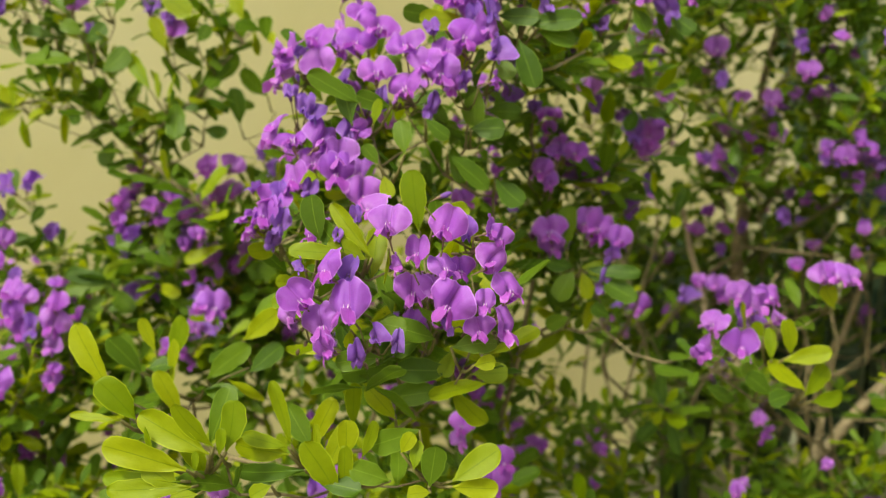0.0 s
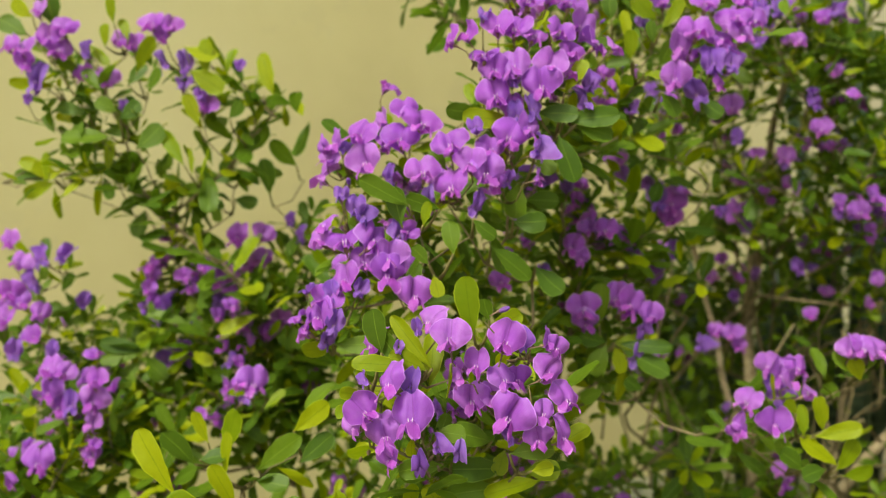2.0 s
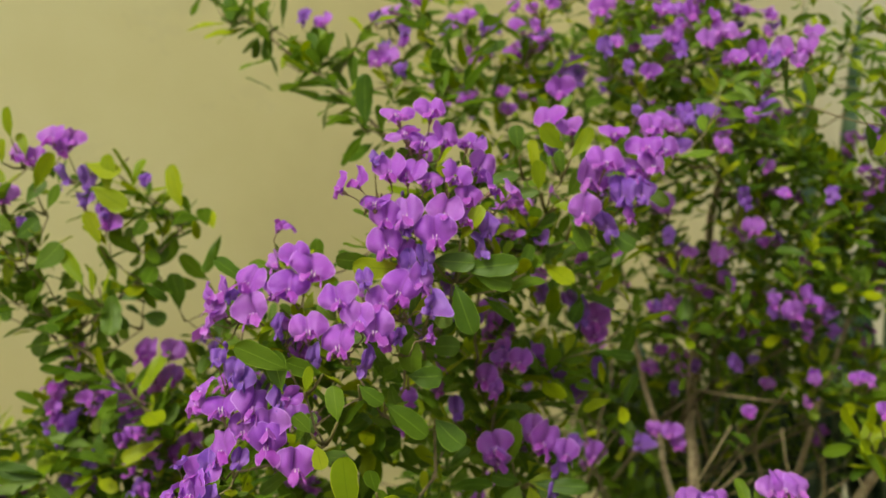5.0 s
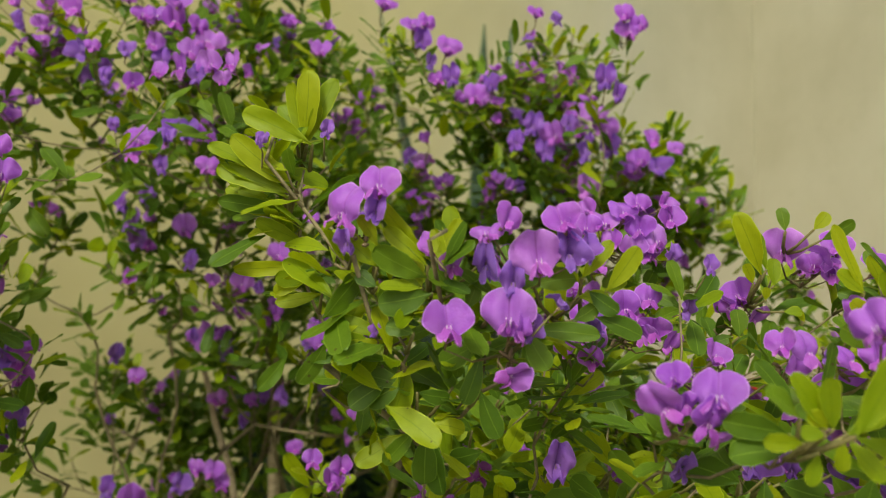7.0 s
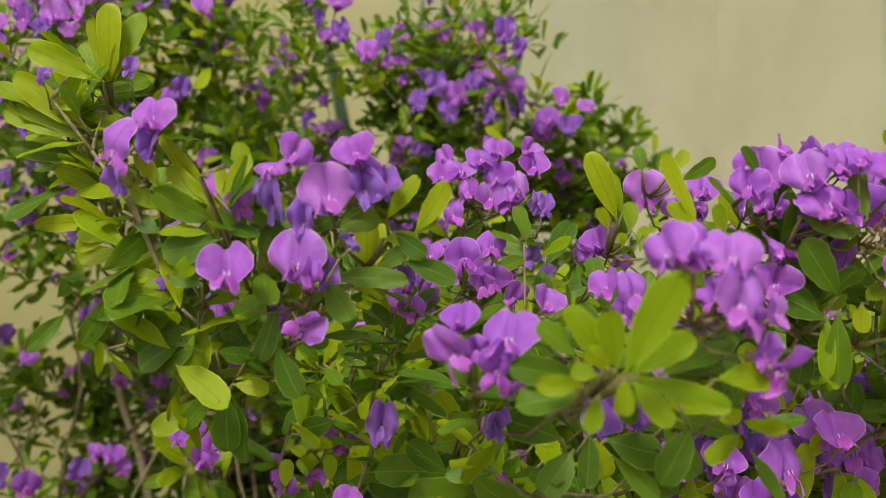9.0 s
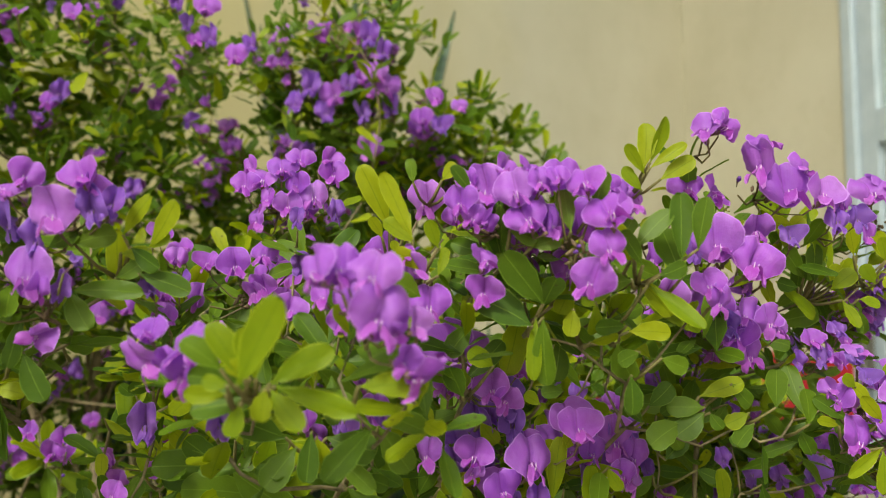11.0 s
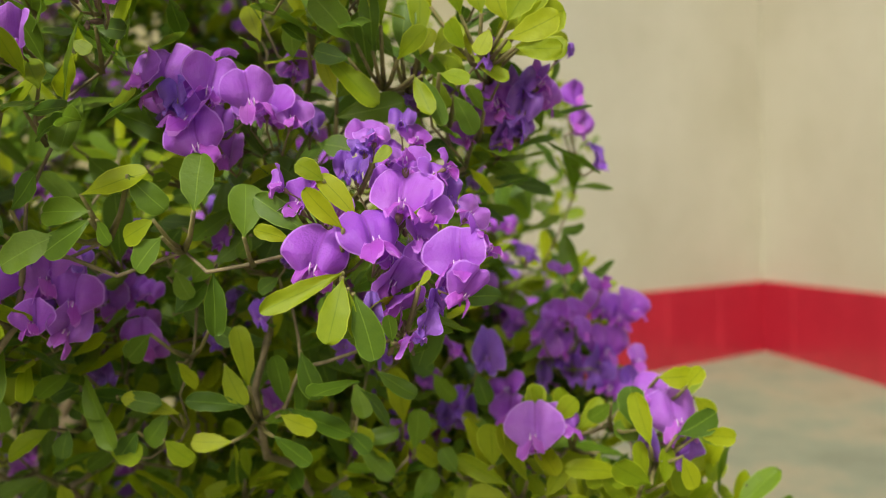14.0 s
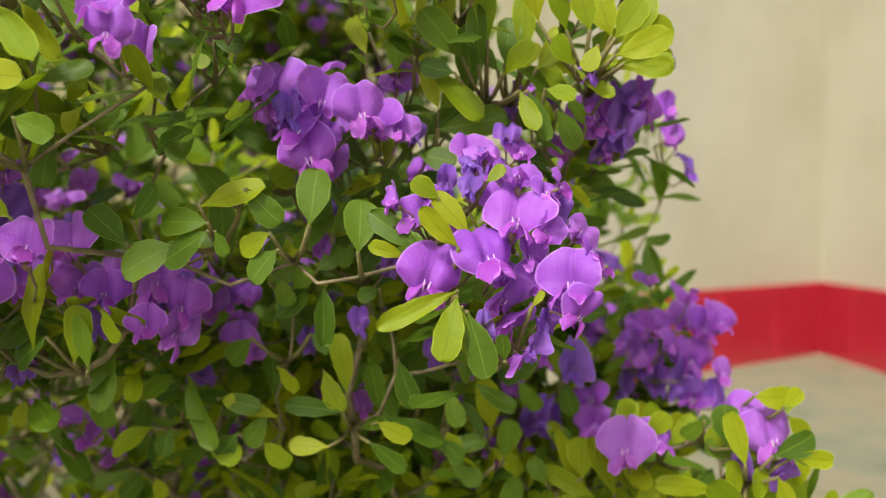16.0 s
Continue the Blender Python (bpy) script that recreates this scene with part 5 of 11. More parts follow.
bush_at(0.37, 0.46).bloom([(0.3682, 0.4635, 0.6098, -22, 7, 9, 10.4, 6)])
bush_at(0.49, 0.39).bloom([(0.4757, 0.3950, 0.5665, 21, -4, 28, 15.5, 2), (0.4671, 0.3994, 0.5608, -39, 21, -12, 15.1, 2), (0.4978, 0.3899, 0.5662, -11, 10, -18, 17.5, 3), (0.5027, 0.3931, 0.5618, 51, -6, 25, 14.7, 3), (0.4867, 0.3894, 0.5503, -14, 1, -8, 23.0, 0), (0.5015, 0.3899, 0.5529, 13, -31, -8, 17.6, 6), (0.5106, 0.3908, 0.5544, 10, -2, 20, 14.7, 6), (0.4791, 0.3989, 0.5403, -22, -17, 3, 17.2, 7)])
bush_at(0.46, 0.41).bloom([(0.4462, 0.4189, 0.5561, -35, -4, -17, 14.0, 4), (0.4665, 0.4004, 0.5470, -16, -67, 0, 17.1, 6), (0.4530, 0.4117, 0.5476, 1, -36, -18, 13.8, 4)])
bush_at(0.48, 0.40).bloom([(0.4489, 0.3989, 0.5212, -1, 6, -3, 21.0, 0), (0.4761, 0.3965, 0.5250, -17, -2, 2, 23.2, 0), (0.4807, 0.3918, 0.5177, 4, -43, 8, 11.6, 5), (0.4955, 0.3876, 0.5295, 65, 17, 30, 10.2, 6), (0.4812, 0.3991, 0.4981, -24, -45, 78, 16.6, 5), (0.4878, 0.3983, 0.5184, 22, -36, 11, 12.3, 6)])
bush_at(0.42, 0.44).bloom([(0.4229, 0.4361, 0.5160, -38, 10, 3, 9.2, 7)])
bush_at(0.59, 0.52).bloom([(0.5666, 0.5274, 0.5789, -27, 6, 3, 17.8, 2), (0.5773, 0.5247, 0.5819, -12, 8, 6, 17.8, 2), (0.5880, 0.5218, 0.5883, 1, 13, 1, 19.3, 2), (0.5969, 0.5164, 0.5772, -26, 8, 4, 17.7, 1), (0.5804, 0.5197, 0.5692, -63, 0, -6, 16.2, 1), (0.5907, 0.5144, 0.5655, 3, -12, -4, 16.8, 0), (0.6060, 0.5137, 0.5705, 0, 11, -2, 20.5, 1), (0.5993, 0.5250, 0.5938, -15, 25, -2, 17.3, 2), (0.6019, 0.5141, 0.5624, -2, -23, -4, 15.5, 3), (0.5729, 0.5273, 0.5571, -48, -2, -14, 18.8, 4), (0.5694, 0.5343, 0.5900, -44, -3, -28, 14.5, 0)])
bush_at(0.62, 0.52).bloom([(0.6185, 0.5191, 0.5847, 10, -2, 5, 17.3, 0), (0.6182, 0.5227, 0.5939, 21, -3, 39, 16.0, 4), (0.6196, 0.5162, 0.5613, 6, -30, 1, 15.2, 6)])
bush_at(0.57, 0.46).bloom([(0.5602, 0.4600, 0.5291, -6, -11, -6, 17.0, 1), (0.5759, 0.4622, 0.5343, -20, 5, 2, 15.4, 1), (0.5468, 0.4693, 0.5297, -25, 19, -4, 13.6, 4), (0.5741, 0.4544, 0.5178, -16, -22, -2, 15.7, 1), (0.5849, 0.4555, 0.5095, 13, -25, 21, 17.0, 2), (0.5696, 0.4587, 0.5147, -21, -26, -1, 14.0, 1), (0.5418, 0.4550, 0.5126, -30, -20, 24, 16.3, 5), (0.5924, 0.4526, 0.5287, 24, -16, 4, 13.7, 6)])
bush_at(0.59, 0.41).bloom([(0.5860, 0.4144, 0.5059, 19, 6, 22, 16.4, 3)])
bush_at(0.53, 0.43).bloom([(0.5279, 0.4280, 0.5029, -13, 8, -11, 13.7, 0)])
bush_at(0.53, 0.46).bloom([(0.5261, 0.4590, 0.5074, -43, -14, -20, 11.8, 1)])
bush_at(0.54, 0.35).bloom([(0.5299, 0.3506, 0.5005, -38, 24, -13, 13.4, 1), (0.5252, 0.3524, 0.4894, -18, -40, -38, 18.6, 2), (0.5465, 0.3450, 0.4950, -24, 16, 5, 21.0, 2), (0.5349, 0.3501, 0.4902, -14, -40, -7, 10.9, 4), (0.5415, 0.3427, 0.4846, -11, -36, 14, 16.1, 0), (0.5483, 0.3478, 0.4773, 21, -48, 12, 11.4, 5)])
bush_at(0.55, 0.39).bloom([(0.5536, 0.3888, 0.4590, 1, -50, -2, 19.1, 7)])
bush_at(0.52, 0.41).bloom([(0.5225, 0.4130, 0.5166, -4, 18, -19, 13.1, 7)])
bush_at(0.69, 0.47).bloom([(0.6668, 0.4742, 0.5651, -34, -17, 3, 24.0, 3), (0.6889, 0.4696, 0.5566, 50, 12, 5, 18.7, 0), (0.7000, 0.4705, 0.5661, -7, 11, 12, 19.5, 2), (0.6937, 0.4689, 0.5505, -8, -18, -12, 16.9, 4), (0.6830, 0.4711, 0.5543, -17, 15, -6, 14.7, 0)])
bush_at(0.64, 0.48).bloom([(0.6417, 0.4818, 0.5367, -53, 14, -22, 20.7, 1), (0.6352, 0.4837, 0.5301, -35, -30, -33, 15.4, 4), (0.6520, 0.4802, 0.5238, -3, -52, 10, 17.6, 4)])
bush_at(0.71, 0.45).bloom([(0.7125, 0.4540, 0.5536, 18, 5, 26, 20.2, 1)])
bush_at(0.61, 0.38).bloom([(0.5994, 0.3800, 0.5122, -48, 11, -9, 14.5, 0), (0.6105, 0.3776, 0.5098, 6, -6, -1, 15.5, 1), (0.6061, 0.3791, 0.5012, -16, -14, -1, 13.8, 5), (0.6282, 0.3737, 0.5055, 22, 6, -7, 12.5, 1)])
bush_at(0.61, 0.31).bloom([(0.5895, 0.3117, 0.5225, -55, 3, -31, 18.3, 2), (0.5980, 0.3127, 0.5239, -12, 4, 0, 16.9, 1), (0.6101, 0.3070, 0.5213, -21, 5, 8, 19.5, 3), (0.6004, 0.3094, 0.5193, -20, -52, 11, 8.7, 5), (0.6116, 0.3055, 0.5065, -4, -6, 16, 22.9, 0), (0.6247, 0.3079, 0.5027, 48, -12, 3, 13.7, 3), (0.6163, 0.3069, 0.4999, -22, -59, -6, 12.2, 4), (0.6202, 0.3066, 0.4901, 35, -34, 16, 14.0, 4)])
bush_at(0.63, 0.31).bloom([(0.6281, 0.3052, 0.4837, 25, -60, 49, 19.1, 2)])
bush_at(0.69, 0.38).bloom([(0.6740, 0.3803, 0.5600, -38, 11, -6, 23.4, 0), (0.6841, 0.3815, 0.5691, 18, 14, 40, 16.1, 1), (0.6940, 0.3754, 0.5633, 59, -9, 51, 18.1, 2), (0.7117, 0.3773, 0.5659, -5, 0, 1, 20.0, 0), (0.6669, 0.3817, 0.5637, -32, -4, -12, 13.4, 5), (0.6982, 0.3715, 0.5447, -6, 19, 24, 27.8, 3), (0.6952, 0.3766, 0.5404, -53, -54, 1, 13.4, 4)])
bush_at(0.71, 0.37).bloom([(0.7168, 0.3713, 0.5450, 21, -1, -10, 22.8, 3), (0.7081, 0.3735, 0.5415, 15, -31, 4, 13.4, 5)])
bush_at(0.74, 0.44).bloom([(0.7358, 0.4361, 0.4412, -11, 16, -18, 24.9, 1), (0.7371, 0.4410, 0.4243, 11, -1, 8, 19.5, 0), (0.7483, 0.4385, 0.4227, 5, 0, 3, 18.9, 2), (0.7260, 0.4432, 0.4302, 16, 4, 2, 14.5, 2), (0.7455, 0.4398, 0.4128, -9, -18, -2, 18.1, 7)])
bush_at(0.70, 0.45).bloom([(0.6869, 0.4516, 0.4407, -15, -17, -6, 24.4, 6), (0.7064, 0.4464, 0.4519, 17, -15, 29, 25.2, 6), (0.7148, 0.4461, 0.4260, -19, 2, -14, 19.5, 0), (0.6897, 0.4519, 0.4249, -3, -5, -19, 18.1, 6)])
bush_at(0.69, 0.45).bloom([(0.6950, 0.4416, 0.4072, -10, 6, 8, 20.9, 0), (0.6897, 0.4525, 0.4164, -5, 9, -8, 16.5, 7), (0.6758, 0.4555, 0.4200, 9, -1, -8, 15.7, 6)])
bush_at(0.77, 0.44).bloom([(0.7650, 0.4354, 0.4096, -11, 0, -2, 15.7, 1)])
bush_at(0.33, 0.67).bloom([(0.3086, 0.6719, 0.7047, -35, -15, 3, 20.4, 3), (0.3282, 0.6673, 0.7060, 0, 14, -20, 20.4, 0), (0.3463, 0.6631, 0.7058, -34, 11, -8, 19.5, 3), (0.3199, 0.6698, 0.6969, -14, 3, 1, 19.1, 7), (0.3388, 0.6656, 0.6947, -13, -6, -5, 14.4, 3)])
bush_at(0.29, 0.68).bloom([(0.2936, 0.6757, 0.7003, -40, 3, 12, 16.1, 1)])
bush_at(0.68, 0.36).bloom([(0.6589, 0.3689, 0.5534, -23, 1, -1, 15.3, 3), (0.6648, 0.3678, 0.5458, -6, -9, 22, 12.6, 0), (0.6703, 0.3666, 0.5432, 20, 0, 43, 10.9, 3), (0.6827, 0.3633, 0.5577, -26, 3, -12, 19.1, 0), (0.6914, 0.3650, 0.5661, 14, 28, 14, 16.0, 0), (0.6989, 0.3625, 0.5607, 0, 4, 27, 12.7, 1), (0.6858, 0.3589, 0.5448, -16, 13, -21, 19.4, 3), (0.6965, 0.3565, 0.5421, 42, -9, 8, 15.7, 1)])
bush_at(0.64, 0.38).bloom([(0.6449, 0.3738, 0.5078, -17, 1, 0, 19.1, 3), (0.6379, 0.3748, 0.5241, -28, -25, -28, 14.7, 0), (0.6343, 0.3755, 0.5292, -29, 7, -31, 11.4, 4), (0.6295, 0.3877, 0.5062, -24, -8, 24, 9.1, 7)])
bush_at(0.67, 0.37).bloom([(0.6681, 0.3678, 0.5263, 29, 23, 14, 15.8, 1), (0.6681, 0.3662, 0.5134, -22, -17, 7, 16.8, 1)])
bush_at(0.71, 0.34).bloom([(0.7168, 0.3404, 0.5452, -16, 34, -10, 20.4, 0), (0.7260, 0.3422, 0.5502, 52, 16, -6, 15.4, 2), (0.7147, 0.3374, 0.5307, -17, -4, -11, 16.0, 0), (0.7097, 0.3411, 0.5168, -45, -7, 23, 19.3, 1), (0.7098, 0.3477, 0.5594, -30, 20, -10, 18.1, 2), (0.7036, 0.3440, 0.5303, 3, -13, -23, 7.5, 9), (0.7021, 0.3445, 0.5275, 5, -4, 8, 7.5, 9), (0.6985, 0.3523, 0.5617, -14, 22, -7, 11.8, 1)])
bush_at(0.69, 0.36).bloom([(0.6918, 0.3559, 0.5609, -7, -8, -4, 11.8, 0)])
bush_at(0.81, 0.40).bloom([(0.8051, 0.4004, 0.5947, -55, 21, 13, 20.0, 0), (0.8131, 0.3985, 0.5960, 14, -1, 48, 18.7, 2), (0.8103, 0.4021, 0.5997, -26, 19, -3, 13.0, 3)])
bush_at(0.81, 0.42).bloom([(0.8004, 0.4179, 0.5663, -9, 7, -2, 19.4, 3), (0.8136, 0.4150, 0.5629, 51, -1, 42, 18.7, 1)])
bush_at(0.76, 0.42).bloom([(0.7645, 0.4214, 0.5575, -17, 5, -6, 19.1, 1), (0.7565, 0.4249, 0.5670, -12, 7, -10, 16.6, 0), (0.7682, 0.4223, 0.5642, 0, 1, 4, 14.6, 4)])
bush_at(0.86, 0.42).bloom([(0.8463, 0.4171, 0.5805, -61, -7, -3, 26.6, 3), (0.8494, 0.4201, 0.5905, 7, 34, 3, 19.3, 0), (0.8579, 0.4129, 0.5659, 9, 2, -1, 28.0, 0), (0.8711, 0.4156, 0.5765, 34, 13, 30, 19.3, 2), (0.8792, 0.4101, 0.5626, 10, 1, 16, 22.5, 0), (0.8334, 0.4205, 0.5684, -18, 6, -8, 11.5, 8)])
bush_at(0.85, 0.42).bloom([(0.8435, 0.4191, 0.5433, -20, -38, -4, 20.3, 5), (0.8616, 0.4151, 0.5382, -16, 11, 0, 17.9, 6)])
bush_at(0.89, 0.41).bloom([(0.8875, 0.4088, 0.5469, -26, 8, 3, 19.6, 7), (0.8981, 0.4063, 0.5481, -7, -10, -6, 16.2, 6), (0.8937, 0.4121, 0.5573, -8, -3, 1, 13.8, 1)])
bush_at(0.80, 0.39).bloom([(0.7953, 0.3843, 0.5354, -11, -7, -3, 27.0, 0), (0.8150, 0.3802, 0.5245, -1, 0, 25, 25.8, 3), (0.7882, 0.3902, 0.5311, -39, -3, 13, 15.5, 7), (0.8079, 0.3867, 0.5312, -10, 12, 24, 15.6, 2)])
bush_at(0.77, 0.40).bloom([(0.7683, 0.4011, 0.5277, -2, -14, 0, 16.6, 4), (0.7770, 0.3998, 0.5089, -10, -17, 19, 20.1, 5)])
bush_at(0.96, 0.44).bloom([(0.9399, 0.4422, 0.5672, -11, 4, -2, 23.3, 2), (0.9500, 0.4438, 0.5710, 30, 10, 16, 16.7, 3), (0.9674, 0.4362, 0.5563, 1, 12, 18, 21.0, 0), (0.9746, 0.4347, 0.5517, 28, 6, 45, 16.5, 3), (0.9585, 0.4388, 0.5412, 8, 3, 21, 11.7, 8)])
bush_at(0.93, 0.44).bloom([(0.9372, 0.4438, 0.5400, 0, -9, -6, 15.7, 4), (0.9314, 0.4448, 0.5504, 5, -2, 13, 16.0, 6)])
bush_at(0.94, 0.44).bloom([(0.9423, 0.4437, 0.5098, -38, 8, -5, 16.9, 6)])
bush_at(0.83, 0.42).bloom([(0.8296, 0.4194, 0.4834, -29, 24, 11, 23.0, 0), (0.8309, 0.4132, 0.4746, -7, -19, -13, 21.3, 2), (0.8176, 0.4277, 0.4990, -32, 5, -5, 25.3, 1), (0.8357, 0.4237, 0.4954, 8, 9, 14, 20.5, 3), (0.8493, 0.4207, 0.4920, 18, -21, -10, 21.2, 0), (0.8094, 0.4316, 0.5023, -52, 5, 0, 19.2, 2), (0.8237, 0.4205, 0.4903, -12, 5, -8, 18.6, 7)])
bush_at(0.72, 0.42).bloom([(0.7307, 0.4130, 0.4414, -1, 19, 2, 23.9, 3), (0.7067, 0.4191, 0.4255, 11, 7, 6, 25.2, 1)])
bush_at(0.68, 0.43).bloom([(0.6669, 0.4268, 0.4660, -11, 19, 7, 22.0, 0), (0.6878, 0.4221, 0.4626, -22, 5, -6, 19.5, 0), (0.6948, 0.4186, 0.4569, -12, -42, 20, 16.9, 3), (0.6683, 0.4298, 0.4857, -49, 4, -21, 24.8, 3), (0.6793, 0.4294, 0.4830, 12, 4, -2, 17.6, 4)])
bush_at(0.67, 0.43).bloom([(0.6552, 0.4308, 0.4296, -53, -1, -11, 18.3, 2), (0.6789, 0.4254, 0.4285, -9, 9, 17, 19.5, 2), (0.6779, 0.4259, 0.4199, -9, -20, 20, 13.2, 4)])
bush_at(0.70, 0.42).bloom([(0.6904, 0.4192, 0.4119, 1, -7, -12, 21.8, 2), (0.7117, 0.4238, 0.4041, -17, 13, 1, 15.9, 6)])
bush_at(0.70, 0.44).bloom([(0.7058, 0.4444, 0.4413, -23, -6, -2, 21.7, 7), (0.7086, 0.4427, 0.4685, 18, 20, 15, 13.4, 0), (0.6934, 0.4471, 0.4453, -3, 2, -2, 16.7, 6)])
bush_at(0.77, 0.45).bloom([(0.7662, 0.4464, 0.4272, -6, 0, -2, 26.2, 1), (0.7767, 0.4443, 0.4169, -4, -11, 11, 19.3, 1), (0.7750, 0.4451, 0.4060, 21, -15, 33, 21.3, 5), (0.7602, 0.4528, 0.4297, -24, 14, 1, 17.4, 6), (0.7787, 0.4485, 0.4308, -23, 7, 4, 13.1, 6)])
bush_at(0.52, 0.45).bloom([(0.5169, 0.4465, 0.4519, -6, -13, 4, 22.0, 7)])
bush_at(0.62, 0.42).bloom([(0.6110, 0.4248, 0.4523, -4, -8, 0, 21.2, 6), (0.6274, 0.4271, 0.4538, -23, 9, -3, 17.2, 1), (0.6311, 0.4202, 0.4496, -14, -32, -2, 15.2, 6)])
bush_at(0.50, 0.45).bloom([(0.5015, 0.4514, 0.4165, -23, 2, 15, 14.0, 1)])
bush_at(0.53, 0.44).bloom([(0.5341, 0.4401, 0.5182, 1, 28, 3, 15.2, 6), (0.5273, 0.4418, 0.5156, -33, -1, -17, 15.4, 5)])
bush_at(0.59, 0.43).bloom([(0.5911, 0.4258, 0.5499, -10, 2, 8, 11.4, 6)])
bush_at(0.90, 0.44).bloom([(0.8908, 0.4397, 0.4778, 25, 15, 5, 14.2, 1), (0.9007, 0.4375, 0.4698, 33, 3, 20, 15.4, 1), (0.9110, 0.4353, 0.4773, 33, 2, 12, 13.1, 2), (0.9061, 0.4364, 0.4831, -7, 27, 1, 15.6, 6), (0.8943, 0.4389, 0.4679, -5, 16, 2, 16.4, 6), (0.9082, 0.4359, 0.4650, -10, -16, -7, 11.4, 3), (0.8829, 0.4414, 0.4656, -5, -9, -1, 14.2, 7)])
bush_at(0.95, 0.47).bloom([(0.9484, 0.4681, 0.4930, 8, 12, -21, 23.3, 3), (0.9601, 0.4655, 0.4927, -5, 0, 13, 26.0, 7), (0.9682, 0.4638, 0.5039, 29, 11, 33, 17.0, 0), (0.9509, 0.4675, 0.4814, 0, -42, 15, 17.3, 7), (0.9531, 0.4670, 0.4785, 50, -6, 50, 12.5, 5), (0.9431, 0.4734, 0.4984, -34, -2, -5, 15.9, 3), (0.9594, 0.4657, 0.4847, 16, -13, 28, 15.7, 6)])
bush_at(0.92, 0.47).bloom([(0.9150, 0.4754, 0.4995, -37, 27, -4, 18.9, 6), (0.9290, 0.4724, 0.4992, -7, -4, -5, 11.8, 7)])
bush_at(0.83, 0.44).bloom([(0.8165, 0.4436, 0.4940, -38, -13, -5, 21.5, 1), (0.8327, 0.4443, 0.5092, -54, 32, -3, 15.0, 2), (0.8297, 0.4469, 0.4948, -32, 0, 14, 14.0, 3), (0.8144, 0.4441, 0.4883, -28, -5, -40, 13.8, 6), (0.8346, 0.4397, 0.4828, -27, 12, 14, 17.1, 3)])
bush_at(0.86, 0.44).bloom([(0.8556, 0.4351, 0.4905, 0, 6, 15, 17.1, 1), (0.8633, 0.4334, 0.4853, 22, 15, 6, 15.4, 3), (0.8469, 0.4431, 0.4893, 3, 0, 5, 14.0, 3)])
bush_at(0.78, 0.36).bloom([(0.7765, 0.3623, 0.5129, -19, 17, -11, 17.1, 1), (0.7800, 0.3575, 0.5055, -4, -26, 9, 14.0, 0)])
bush_at(0.70, 0.39).bloom([(0.6970, 0.3900, 0.5350, -36, 16, -10, 17.3, 0), (0.7062, 0.3900, 0.5372, 13, 0, -16, 16.1, 0), (0.7149, 0.3820, 0.5219, 16, -24, 20, 17.1, 1), (0.6975, 0.3939, 0.5201, -10, -7, -14, 15.3, 0)])
bush_at(0.97, 0.47).bloom([(0.9617, 0.4648, 0.3523, -24, 9, -3, 25.2, 1), (0.9754, 0.4659, 0.3545, 21, 6, -5, 16.1, 4)])
bush_at(0.95, 0.54).bloom([(0.9613, 0.5366, 0.3585, -22, 26, -17, 20.6, 2), (0.9618, 0.5283, 0.3469, -14, -4, 7, 21.7, 2), (0.9385, 0.5374, 0.3499, -25, 16, 0, 21.0, 6), (0.9431, 0.5364, 0.3399, -23, -36, -9, 21.0, 6), (0.9615, 0.5283, 0.3371, -15, -22, -6, 15.9, 4), (0.9315, 0.5430, 0.3432, -11, -12, 31, 18.4, 6)])
bush_at(1.02, 0.46).bloom([(1.0237, 0.4615, 0.3571, 5, 4, -9, 24.5, 1), (1.0147, 0.4697, 0.3667, -58, 19, 5, 17.0, 0), (1.0119, 0.4641, 0.3427, -9, -56, 4, 14.5, 6), (1.0267, 0.4608, 0.3412, 37, -29, 3, 17.7, 7)])
bush_at(1.03, 0.56).bloom([(1.0212, 0.5646, 0.3962, -3, 3, 0, 19.1, 3), (1.0310, 0.5624, 0.3923, -2, 0, 13, 21.5, 3), (1.0388, 0.5607, 0.3957, 22, 0, 10, 20.7, 2), (1.0234, 0.5640, 0.3744, -14, -2, -4, 23.1, 1), (1.0196, 0.5648, 0.3636, -7, -17, 16, 25.9, 6)])
bush_at(1.02, 0.56).bloom([(1.0264, 0.5633, 0.3526, -19, 10, 18, 21.5, 2), (1.0392, 0.5606, 0.3667, 19, 9, 0, 16.6, 5), (1.0054, 0.5679, 0.3604, -15, -8, -11, 19.9, 7), (0.9985, 0.5694, 0.3685, -10, 20, 11, 17.9, 7), (1.0371, 0.5610, 0.3530, -24, 1, -13, 17.9, 6)])
bush_at(0.95, 0.52).bloom([(0.9493, 0.5188, 0.3795, -6, -12, 4, 23.8, 6)])
bush_at(0.99, 0.57).bloom([(0.9876, 0.5718, 0.3579, 3, -3, 7, 19.9, 7)])
bush_at(0.85, 0.46).bloom([(0.8456, 0.4647, 0.4061, -15, -5, -11, 14.1, 6)])
bush_at(0.89, 0.49).bloom([(0.8800, 0.4879, 0.3908, 0, -13, -2, 18.3, 6), (0.8983, 0.4839, 0.3875, -30, -7, -11, 16.7, 6)])
bush_at(0.92, 0.56).bloom([(0.9195, 0.5610, 0.3359, -10, 2, 0, 18.2, 1), (0.9278, 0.5592, 0.3330, -29, -2, -7, 15.2, 1)])
bush_at(0.77, 0.49).bloom([(0.7721, 0.4909, 0.3802, 0, -59, 20, 18.2, 6)])
bush_at(0.85, 0.47).bloom([(0.8314, 0.4679, 0.4377, -29, -5, 24, 13.0, 5), (0.8597, 0.4719, 0.4309, 14, 8, 30, 16.7, 6)])
bush_at(0.83, 0.51).bloom([(0.8261, 0.5100, 0.4506, -3, 1, -5, 22.8, 6)])
